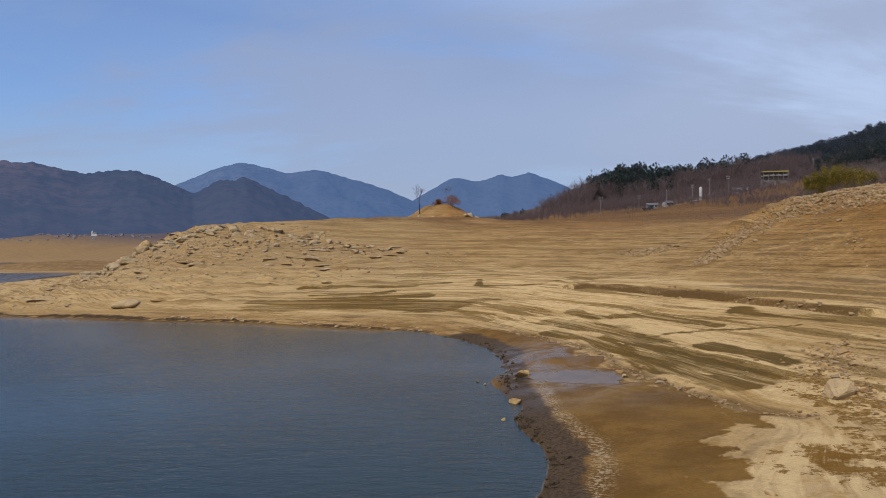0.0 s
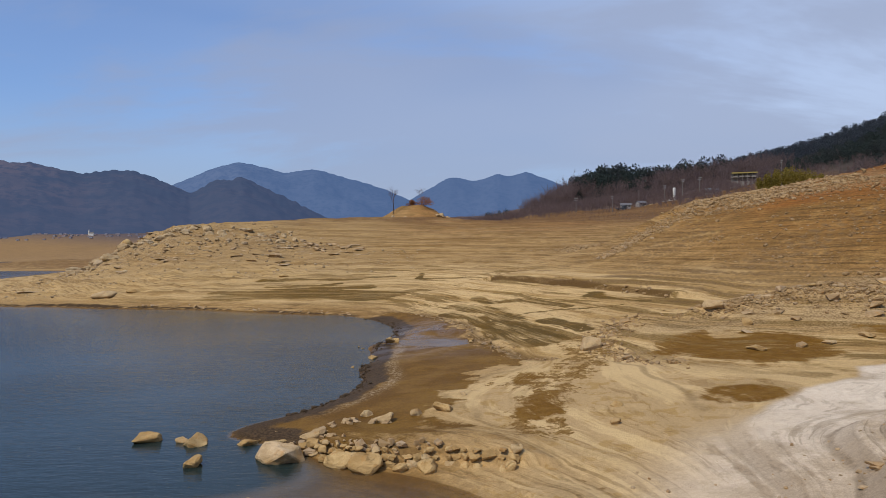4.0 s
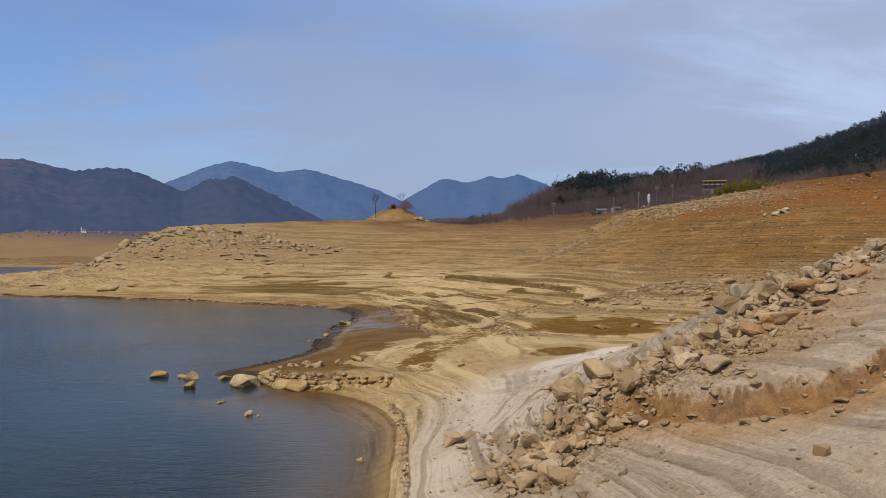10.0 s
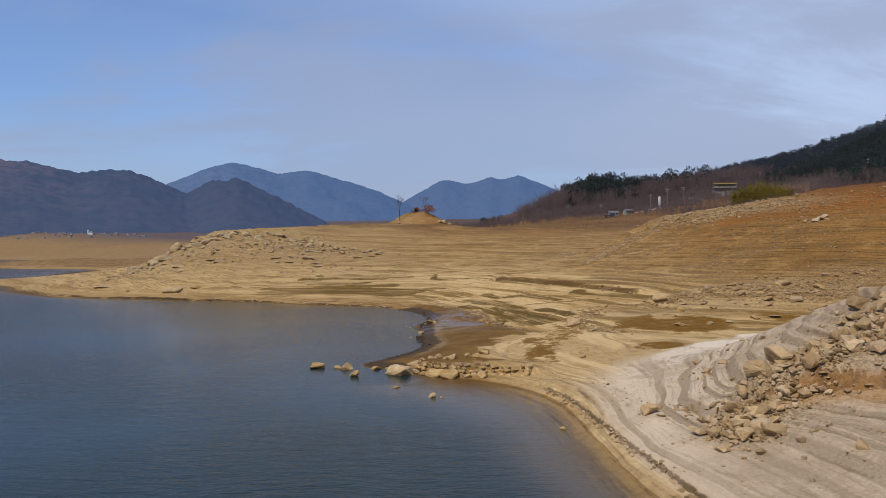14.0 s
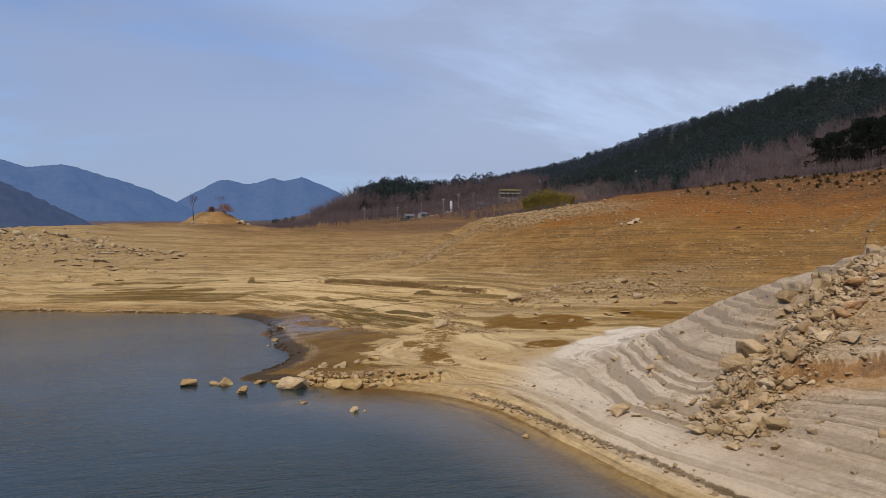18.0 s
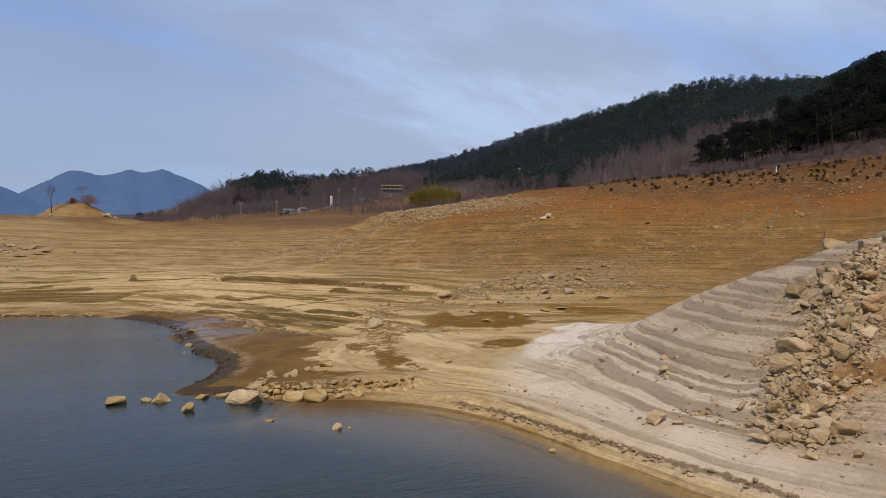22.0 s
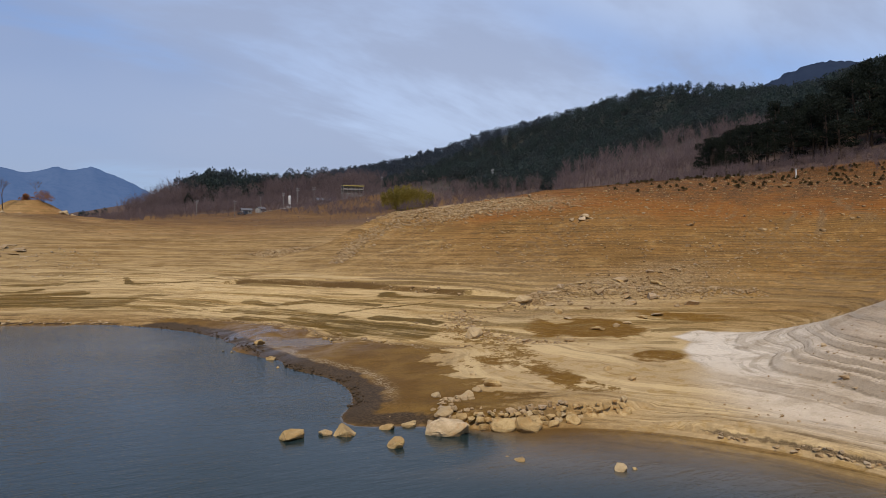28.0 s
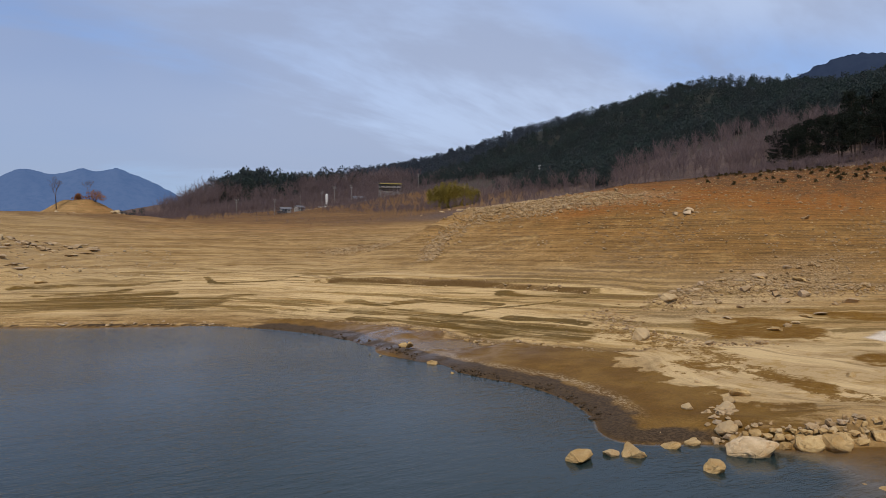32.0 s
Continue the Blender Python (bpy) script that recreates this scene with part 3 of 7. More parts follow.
M_darkpaint = plain_material("dark_blue_grey_paint", (0.05, 0.06, 0.075), 0.35, 0.2)
M_wire = plain_material("galvanised_steel", (0.45, 0.46, 0.47), 0.5, 0.2, 0.6)
# far village: distance haze mixed into the plaster and roof colours
M_pale_haze = plain_material("hazy_plaster", (0.27, 0.27, 0.31), 0.9)
M_roof_haze = plain_material("hazy_roof", (0.13, 0.13, 0.17), 0.9)
M_red_haze = plain_material("hazy_red_roof", (0.20, 0.13, 0.14), 0.9)
M_plaster = plain_material("dull_plaster", (0.30, 0.29, 0.27), 0.8)

# ---- the lie of the land ----
def vnoise(x, y, seed=0):
    """Value noise, 0 to 1, one cell a unit."""
    xi, yi = np.floor(x).astype(np.int64), np.floor(y).astype(np.int64)
    fx, fy = x - xi, y - yi
    fx, fy = fx * fx * (3 - 2 * fx), fy * fy * (3 - 2 * fy)

    def h(a, b):
        n = (a * 374761393 + b * 668265263 + seed * 362437) & 0x7FFFFFFF
        n = ((n ^ (n >> 13)) * 1274126177) & 0x7FFFFFFF
        n = ((n ^ (n >> 16)) * 668265263) & 0x7FFFFFFF
        return ((n >> 8) & 0xFFFF) / 65535.0
    return (h(xi, yi) * (1 - fx) + h(xi + 1, yi) * fx) * (1 - fy) + (h(xi, yi + 1) * (1 - fx) + h(xi + 1, yi + 1) * fx) * fy


def fbm(x, y, octaves=4, seed=0, rough=0.5):
    s, a, t = 0.0, 1.0, 0.0
    for o in range(octaves):
        s = s + a * (vnoise(x * 2 ** o + 17.3 * o, y * 2 ** o - 9.1 * o, seed + o) - 0.5)
        t += a
        a *= rough
    return s / t * 2


def sstep(a, b, v):
    t = np.clip((v - a) / (b - a), 0, 1)
    return t * t * (3 - 2 * t)


def line_near(x, y, pts):
    """Distance to a polyline, and the side (positive: to its left)."""
    best, side = np.full(np.shape(x), 1e9), np.zeros(np.shape(x))
    for (ax, ay), (bx, by) in zip(pts, pts[1:]):
        dx, dy = bx - ax, by - ay
        ll = dx * dx + dy * dy
        u = np.clip(((x - ax) * dx + (y - ay) * dy) / ll, 0, 1)
        d = np.hypot(x - ax - u * dx, y - ay - u * dy)
        s = np.sign(dx * (y - ay) - dy * (x - ax))
        side = np.where(d < best, s, side)
        best = np.minimum(d, best)
    return best, side


def oval(x, y, cx, cy, rx, ry, turn=0.0, soft=0.5):
    """1 inside an oval, falling to 0 over its soft rim."""
    c, s = math.cos(radians(turn)), math.sin(radians(turn))
    u, v = (x - cx) * c + (y - cy) * s, -(x - cx) * s + (y - cy) * c
    return 1 - sstep(1 - soft, 1 + soft, np.hypot(u / rx, v / ry))


SHORE = [(20, -60), (17, -40), (14.3, -25), (12.8, -15), (12.3, -12), (12.0, -10), (11.85, -8), (11.8, -6), (11.75, -4), (11.7, -2), (11.65, 0), (11.6, 2), (11.4, 4.2), (10.8, 6.2), (9.9, 8.2), (8.6, 9.8), (7.0, 11.0), (5.4, 11.7),
         (4.1, 12.6), (3.0, 13.9), (1.3, 15.1), (-0.2, 16.2), (0.3, 18.0), (1.5, 19.6), (2.6, 21.8), (3.4, 24.5), (3.7, 27), (3.3, 30), (3.15, 33), (3.1, 38), (3.3, 43), (3.7, 48), (3.7, 53), (2.6, 58.5), (0.6, 63.5), (-2, 67.8),
         (-6.5, 71.3), (-11.5, 73.5), (-17, 77), (-25.5, 81), (-35, 83.2), (-45, 87.3), (-54.5, 89.5)]
SPIT = [(-54.5, 89.5), (-67.6, 99.0), (-82, 115), (-101, 139), (-123, 170), (-116.5, 187), (-123, 216), (-135, 251.5), (-140.5, 278), (-157, 301.5), (-192.5, 313), (-221, 331)]
SHORE = SHORE + SPIT[1:]
SHELF = [(11.3, -14, -0.30), (10.9, -11, -0.30), (10.7, -8.5, -0.28), (10.6, -6, -0.28), (10.5, -3, -0.28), (10.3, 0, -0.28), (10.1, 3, -0.26)]
BAY = [(15, -40, -1.5), (10, -20, -1.2), (8.5, -6, -0.65), (8, 2, -0.5), (5, 7, -0.45), (-1.5, 10, -0.8), (-3, 16, -0.6), (-0.8, 21.5, -0.6), (0.5, 27, -1.2), (0.2, 35, -1.3), (0.4, 48, -1.2),
       (-2, 56, -1.2), (-11, 67.5, -1.2), (-24, 73.5, -1.2), (-45, 79, -1.2), (-70, 87, -1.5), (-110, 130, -1.8), (-20, 35, -3), (-40, 0, -4), (0, -25, -3), (-60, 50, -4), (-150, 60, -5),
       (-30, -80, -5), (-150, -100, -6), (-150, 180, -2.5), (-150, 228, -1.2), (-158, 262, -1.2), (-172, 292, -1.2), (-260, 260, -3), (-300, 100, -6)]
FLAT = [(6.5, 21, 0.5), (7.5, 27, 0.40), (6.8, 36, 0.36), (7.8, 44, 0.34), (6.6, 52, 0.36), (10.9, 34, 0.55), (12.2, 28.5, 0.58), (10.5, 43, 0.62), (8.4, 55, 0.65),
        (14.6, 32, 1.15), (17.3, 32, 1.35), (20.6, 33, 2.1), (14.5, 45, 1.55), (12, 56, 1.5), (9, 62, 1.3), (4, 74, 1.1), (-8, 81, 0.9), (10, 16, 0.85),
        (15, 14.6, 1.3), (14.8, 11.5, 1.1)]
BANKS = [(22.5, 26.8, 1.95), (26.5, 24.5, 1.8), (33, 27, 2.0), (28, 32.7, 2.3), (19, 22, 1.6), (16, 65, 2.7), (17.7, 71.7, 4.0), (19.5, 66.7, 4.0), (27.1, 47.5, 3.5),
        (24, 45, 3.0), (15.8, 76.7, 4.0), (21, 62.2, 3.98), (22.4, 58, 3.95), (24, 55.4, 3.8), (25.4, 53.0, 3.68), (0, 86, 1.7), (-8, 92, 3.0)]
HILL = [(26.7, 38, 2.9), (36.4, 34.2, 3.6), (41, 32.8, 4.0), (48, 30, 4.2), (34.3, 37.8, 4.4), (47, 37, 6.1), (39.3, 43.7, 6.1), (30, 56.4, 5.0), (35.2, 59, 5.6), (52.5, 56.5, 12.0),
        (45, 98, 13.4), (55, 92, 15.6), (65, 80, 17.8), (75, 72, 19.0), (85, 64, 19.8), (95, 58, 20.1), (105, 45, 20.4), (116, 22, 22), (45, 48, 8.6), (60, 45, 10.0), (62, 58, 14.2), (78, 50, 15.2),
        (40, 72, 9.0), (36, 88, 8.8), (70, 30, 9.5), (90, 30, 16.5), (24.6, 67.8, 4.3), (30, 75, 6.2)]
SPUR = [(13.9, -3.3, 1.35), (13.1, -7.5, 0.75), (15.3, -0.7, 1.6), (15.6, -8.9, 1.75), (17, -3.6, 2.9), (16.2, 3.5, 1.5), (18.9, 5.3, 2.1), (18.1, -6.3, 3.6), (20, -7.3, 4.4), (22.6, -4.2, 5.5), (22.8, -10, 5.0),
        (24.5, -9, 5.7), (25.6, -5.2, 7.0), (23.3, -1.5, 5.9), (24.2, 1.5, 5.3), (25.6, 5.2, 5.1), (27.2, 8.3, 4.6), (30.2, 4.6, 6.6), (23.5, 8.3, 3.3), (19.7, -11, 3.5), (18, -14, 2.6), (21, -18, 3.6), (26, -15, 6.0), (32, -4, 9.2), (33, 3, 7.7), (30, 9, 5.0), (30, 15.5, 2.5), (36, 20, 2.0),
        (40, -8, 11.5), (44, 8, 7.0), (50, 18, 4.3), (42, 19, 3.0), (20, -28, 2.6), (30, -30, 6.5), (60, -10, 14.0), (60, -50, 15.0), (24.5, 12, 2.1)]
HEADLAND = [(-36, 92, 2.4), (-46, 121, 9.8), (-44, 128, 12.6), (-36, 145, 14.0), (-25, 165, 16.0), (-14, 186, 17.1), (3, 195, 17.4), (-14, 127, 9.0), (-13, 98, 4.2), (1, 104, 4.2), (8, 100, 4.0), (-26, 105, 5.4),
            (-57, 118, 5.0), (-66, 128, 3.2), (-85, 150, 2.0), (-110, 172, 1.0), (-60, 170, 9), (-98, 200, 2.4), (35, 115, 7.4), (34, 121, 8.3), (15, 130, 8.6), (10, 155, 12.5), (30, 160, 12.5), (25, 205, 16), (-60, 240, 9),
            (-105, 240, 2.2), (-115, 280, 2.5), (-30, 240, 14), (-20, 100, 4.0)]
FAR = [(60, 125, 11), (70, 108, 14), (95, 115, 18), (100, 160, 20.5), (119, 219, 24), (60, 200, 17), (55, 260, 20), (60, 330, 25), (96, 328, 27), (126, 354, 32), (152, 360, 36), (154, 330, 38), (40, 470, 27), (100, 450, 38),
       (135, 520, 56), (100, 580, 48), (150, 430, 46), (-20, 300, 13), (-40, 420, 16), (-100, 330, 7), (-140, 350, 5.5), (-220, 370, 4.5), (-260, 480, -1.5), (-180, 500, 0.5), (-380, 620, -1.5)]
PLAIN = [(-500, 900, 6), (-450, 1050, 35), (-560, 1000, 35), (-800, 1300, 38), (-300, 1100, 30), (0, 900, 36), (-150, 700, 14), (-600, 400, -6), (-900, 700, -3)]
WOODS = [(125, 70, 27), (150, 110, 32), (200, 150, 50), (323, 252, 96.5), (317, 287, 97.5), (296, 154, 73), (418, 273, 86), (250, 330, 62), (325, 356, 98.5), (300, 411, 90.5), (290, 487, 82.5), (290, 585, 82), (300, 757, 90), (180, 250, 38), (200, 60, 58), (300, 100, 86),
         (240, 430, 60), (220, 520, 62), (400, 1000, 70), (800, 700, 120), (800, 0, 110), (400, -200, 90), (150, -100, 36), (200, -400, 60), (520, 300, 88), (170, 40, 46)]
KNOTS = np.array([(x, y, 0.0) for x, y in SHORE] + SHELF + BAY + FLAT + BANKS + HILL + SPUR + HEADLAND + FAR + PLAIN + [(x, y, z * (1.025 if z > 60 else 1.0)) for x, y, z in WOODS], float)
KNOTS[:, 2] -= 0.3 * np.clip((KNOTS[:, 2] - 0.4) / 1.0, 0, 1)      # heights are over the present water level
ROUND = np.clip(0.02 * np.hypot(KNOTS[:, 0] - 15, KNOTS[:, 1] + 5), 0.8, 12.0)   # how rounded the land is near a knot


def kernel(px, py):
    return np.sqrt((px[..., None] - KNOTS[:, 0]) ** 2 + (py[..., None] - KNOTS[:, 1]) ** 2 + ROUND ** 2)


WEIGHTS = np.linalg.solve(kernel(KNOTS[:, 0], KNOTS[:, 1]) - np.eye(len(KNOTS)) * 0.05, KNOTS[:, 2])

SCARP = [(5.5, 62), (7.6, 58.2), (9.6, 52.5), (10.7, 45.5), (11.3, 39.5), (12.0, 34), (12.8, 30.8), (14.4, 29)]
GULLY = [(14.6, 80), (15.8, 76.7), (19.5, 66.7), (22.4, 58), (25.4, 53.0), (27.1, 47.5)]
WHITE_EDGE = [(12.0, -40), (11.2, -10), (11.8, -1), (14.0, 5.5), (17.2, 10), (20.5, 14.8), (23.3, 18.1), (26.8, 20), (28.6, 22.6), (32.2, 22.8), (33, 17.5), (34, 13.5), (40, 11), (60, 7)]
LIP = [(14.4, -22), (13.1, -13), (12.7, -9), (12.45, -6.8), (12.3, -3.7), (12.15, -1), (12.05, 1.5), (11.85, 4.2), (11.2, 6.4)]
CUT = [(17.8, -7.4), (18.7, -8.1), (19.5, -8.7), (20.1, -9.5), (20.9, -10.2), (21.9, -10.7), (22.8, -10.8), (24.2, -10.3), (26, -9.6), (28, -9.0)]

RUBBLE = [(15.3, -8.2), (16.5, -7.4), (17.8, -6.9), (19.4, -6.7), (20.6, -6.2), (22.2, -5.2), (24, -4.6), (26.4, -4.0), (29.5, -3.4)]
BANK = [(26.2, 38.1), (29, 38.6), (31.5, 38.5), (35.4, 38.0), (38.1, 35.9), (39.9, 33.4), (44.6, 31.2), (48, 28.9)]
ROW = [(3.2, 13.9), (4.2, 12.6), (5.5, 11.7), (6.9, 11.6), (8.3, 11.5), (9.5, 11.0), (10.7, 10.7)]


def base_height(x, y):
    x, y = np.asarray(x, float), np.asarray(y, float)
    out = np.empty(x.size)
    fx, fy = x.ravel(), y.ravel()
    for i in range(0, fx.size, 20000):
        out[i:i + 20000] = kernel(fx[i:i + 20000], fy[i:i + 20000]) @ WEIGHTS
    return out.reshape(x.shape)


def height(x, y, parts=False):
    """Ground height; with parts also the smooth height before the terraces."""
    x, y = np.asarray(x, float), np.asarray(y, float)
    b = base_height(x, y)
    level = b
    dist = np.hypot(x - 5, y + 10)
    land = sstep(0.0, 0.8, b)
    b = b + 0.07 * np.tanh(b / 0.05) * (1 - sstep(60, 110, np.abs(x)))      # a small cut edge at the waterline
    # the island knoll
    kr = np.hypot((x + 1.5) / 13.0, (y - 225) / 12.0) + 0.10 * fbm(x * 0.16, y * 0.16, 3, 5)
    b = b + 6.4 * np.clip(1.18 - kr, 0, 0.92) / 0.92 * sstep(0.0, 0.25, 1.18 - kr)
    tame = 1 - 0.8 * oval(x, y, 8, 38, 5, 20, 0, 0.4)
    tame = tame * (0.15 + 0.85 * sstep(3, 10, line_near(x, y, GULLY)[0]))
    wob = fbm(x * 0.22, y * 0.22, 4, 1) * 0.16 * land * tame + fbm(x * 0.035, y * 0.035, 3, 8) * np.clip(dist / 160, 0, 2.5) * 0.7 * sstep(1.5, 5, b)
    spur = oval(x, y, 19.5, -1, 14, 19, 0, 0.35)
    b = b + wob * (1 - 0.8 * spur)
    # terraces left by the falling water
    hillside = sstep(2.5, 4.5, b) * (1 - sstep(14, 19, b)) * (1 - spur)
    warp = fbm(x * 0.05, y * 0.05, 3, 21) * (0.5 - 0.42 * spur) + fbm(x * 0.3, y * 0.3, 2, 22) * (0.10 - 0.06 * spur)
    warp = warp + spur * (0.20 * np.sin(2.3 * b + 0.6) + 0.09 * np.sin(6.1 * b + 0.25 * x))
    amount = land * (0.85 * spur + 0.75 * hillside + 0.25 * (1 - spur) * (1 - hillside))
    amount = amount * (1 - 0.55 * spur * sstep(-8.5, -11, y)) * (0.45 + 0.55 * sstep(-0.3, 0.2, fbm(x * 0.11, y * 0.11, 3, 33)))
    amount = amount * (0.25 + 0.75 * sstep(0.8, 3.5, line_near(x, y, CUT)[0]))
    z, riser = b, 0.0
    for s, seed, w, soft in ((0.46, 0.1, spur * 1.3, 0.60), (0.55, 0.37, 1 - spur, 0.74), (0.17, 0.2, 0.55 + 0 * spur, 0.70)):
        q = (b + warp) / s + seed
        f = q - np.floor(q)
        g = np.where(f < soft, f * 0.30, 0.30 * soft + (f - soft) * (1 - 0.30 * soft) / (1 - soft))
        z = z + w * amount * s * (g - f)
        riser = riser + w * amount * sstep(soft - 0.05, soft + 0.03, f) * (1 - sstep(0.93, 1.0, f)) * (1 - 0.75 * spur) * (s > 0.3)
    # small broken steps and lumps
    z = z + land * 0.035 * fbm(x * 1.3, y * 1.3, 3, 44) * np.clip(1.2 - dist / 200, 0.2, 1)
    z = z + land * spur * 0.03 * fbm(x * 2.3, y * 2.3, 2, 45)
    ny = fbm(x * 0.6, y * 0.6, 3, 50) * 0.5
    d, s = line_near(x, y, SCARP)
    z = z + 0.20 * sstep(-0.3, 0.3, -s * d + ny) * (1 - sstep(3, 9, d)) * sstep(0.1, 0.6, b) - 0.10 * (1 - sstep(0.2, 1.4, d))
    d, s = line_near(x, y, GULLY)
    z = z - 0.12 * (1 - sstep(0.1, 0.9, d)) + 0.42 * sstep(-0.12, 0.12, s * d + ny * 0.2) * (1 - sstep(1.0, 7, d))
    d, s = line_near(x, y, LIP)
    z = z + 0.30 * sstep(-0.14, 0.14, -s * d + ny * 0.5) * (1 - sstep(0.8, 3, d)) * sstep(-0.02, 0.06, b)
    d, s = line_near(x, y, CUT)
    z = z + 0.62 * (sstep(-0.10, 0.06, s * d + ny * 0.9) - 0.5) * (1 - sstep(0.8, 3.0, d)) + 0.09 * fbm(x * 1.7, y * 1.7, 3, 66) * (1 - sstep(0.6, 2.0, d))
    d, s = line_near(x, y, ROW)                         # silt banked up behind the old wall
    z = z + 0.42 * sstep(0.0, 0.35, s * d) * (1 - sstep(1.2, 4.0, d)) * sstep(2.5, 4.5, x) * (1 - sstep(10.5, 13, x))
    d, s = line_near(x, y, RUBBLE)
    z = z + (0.06 * (1 - sstep(0.2, 1.7, d)) + 0.18 * np.abs(fbm(x * 0.9, y * 0.9, 3, 63)) * (1 - sstep(1.0, 2.2, d)))
    # hummocks of the rubble slope and the stony patch
    d, s = line_near(x, y, BANK)
    z = z + (0.32 + 0.25 * fbm(x * 0.8, y * 0.8, 2, 67)) * (1 - sstep(0.2, 1.5, d))
    rub = oval(x, y, 56, 78, 9, 24, 24, 0.5) + oval(x, y, 37, 119, 9, 3.5, 0, 0.5)
    z = z + rub * 0.5 * np.abs(fbm(x * 0.5, y * 0.5, 3, 60))
    ledge = oval(x, y, -38, 112, 30, 24, 12, 0.4)
    z = z + ledge * (0.95 * np.abs(fbm(x * 0.24, y * 0.4, 4, 64)) + 0.25 * fbm(x * 0.9, y * 0.9, 2, 65)) * land
    d, s = line_near(x, y, [(40, 97), (45, 95), (48, 89)])
    z = z + 0.7 * (1 - sstep(0.5, 5.5, d))
    crag = oval(x, y, -50, 121, 9, 7, 30, 0.5)
    z = z + crag * 1.5 * np.abs(fbm(x * 0.22, y * 0.22, 3, 61))
    k = oval(x, y, 7.4, 41.8, 4.6, 4.2, 0, 0.25)
    z = z * (1 - k) + 0.345 * k
    return (z, b, riser, b + warp, level) if parts else z


def axis(*runs):
    """Grid lines: runs of (to, spacing) after a first value."""
    v = [runs[0]]
    for to, gap in runs[1:]:
        n = max(1, int(round((to - v[-1]) / gap)))
        a = v[-1]
        v += [a + (to - a) * (i + 1) / n for i in range(n)]
    return np.array(v)


GX = axis(-2600, (-1000, 200), (-400, 60), (-140, 10), (-62, 1.6), (-10, 0.55), (10, 0.36), (29, 0.15), (40, 0.32), (70, 0.5), (130, 1.4), (330, 7), (1000, 45), (3000, 250))
GY = axis(-1500, (-300, 200), (-60, 30), (-26, 2), (10, 0.16), (36, 0.24), (70, 0.34), (132, 0.5), (160, 1.0), (240, 1.6), (400, 5), (700, 18), (1500, 80), (3200, 240))
mx, my = np.meshgrid(GX, GY)
mz, mb, mr, ms, ml = height(mx, my, True)
NX, NY = len(GX), len(GY)


def ground(x, y):
    """Height of the ground sheet itself."""
    i = min(max(int(np.searchsorted(GX, x)) - 1, 0), NX - 2)
    j = min(max(int(np.searchsorted(GY, y)) - 1, 0), NY - 2)
    u, v = (x - GX[i]) / (GX[i + 1] - GX[i]), (y - GY[j]) / (GY[j + 1] - GY[j])
    return float((mz[j, i] * (1 - u) + mz[j, i + 1] * u) * (1 - v) + (mz[j + 1, i] * (1 - u) + mz[j + 1, i + 1] * u) * v)


def sheet(name, xs, ys, zs, mat, attributes):
    ny, nx = zs.shape
    me = bpy.data.meshes.new(name)
    idx = np.arange(nx * ny).reshape(ny, nx)
    quads = np.stack([idx[:-1, :-1], idx[:-1, 1:], idx[1:, 1:], idx[1:, :-1]], -1).reshape(-1, 4)
    me.vertices.add(nx * ny)
    me.vertices.foreach_set("co", np.stack([xs, ys, zs], -1).astype(np.float32).ravel())
    me.loops.add(quads.size)
    me.loops.foreach_set("vertex_index", quads.ravel().astype(np.int32))
    me.polygons.add(len(quads))
    me.polygons.foreach_set("loop_start", np.arange(0, quads.size, 4, dtype=np.int32))
    me.polygons.foreach_set("use_smooth", np.ones(len(quads), bool))
    me.update(calc_edges=True)
    for key, values in attributes.items():
        if values.ndim == 3:
            a = me.attributes.new(key, "FLOAT_COLOR", "POINT")
            a.data.foreach_set("color", values.astype(np.float32).ravel())
        else:
            a = me.attributes.new(key, "FLOAT", "POINT")
            a.data.foreach_set("value", values.astype(np.float32).ravel())
    me.materials.append(mat)
    return new(name, me)


# kinds of soil, with painted shade and haze: where each lies
n1, n2 = fbm(mx * 0.12, my * 0.12, 4, 71), fbm(mx * 0.35, my * 0.35, 4, 72)
bay = oval(mx, my, 6, 40, 12, 27, 0, 0.25)
wd, ws = line_near(mx, my, WHITE_EDGE)
wside = -ws * wd + 1.2 * n1
crisp = sstep(11, 15, my)
white = (sstep(-2.6, 2.0, wside) * (1 - crisp) + sstep(-0.25, 0.25, wside) * crisp) * sstep(0.12, 0.4, mb) * (1 - sstep(24, 30, my)) * (1 - sstep(38, 50, mx))
wet = bay * (1 - sstep(0.52, 0.80, mb + 0.25 * n1 + 0.22 * fbm(mx * 0.8, my * 0.8, 4, 74))) * sstep(-0.4, 0.0, mb)
shore_d, _ = line_near(mx, my, SHORE)
north = 0.6 * (1 - sstep(0.3, 1.0, shore_d + 0.9 * n2)) * sstep(2, -4, mx) * sstep(60, 70, my) * sstep(-0.06, 0.02, mb)
mud = north + (1 - sstep(0.5, 2.2, shore_d + 0.6 * n2 + 0.25 * fbm(mx * 1.6, my * 1.6, 3, 75))) * sstep(-0.10, -0.02, mb) * oval(mx, my, 3, 40, 10, 25, 0, 0.12)
ochre = np.clip(oval(mx, my, 25.0, 28.0, 5.8, 5.0, 30, 0.3) + 0.95 * oval(mx, my, 36.5, 27.6, 5.2, 1.5, -52, 0.4) + 0.95 * oval(mx, my, 20.7, 17.3, 2.3, 1.7, 30, 0.4) + oval(mx, my, 12.5, 17.6, 1.3, 3.0, -14, 0.5) + 0.8 * oval(mx, my, 12.4, 23.2, 0.9, 2.4, 0, 0.5), 0, 1)
ochre = ochre * sstep(-0.45, 0.1, n2 + 0.3)
ragged = 0.9 * n1 + 0.9 * n2


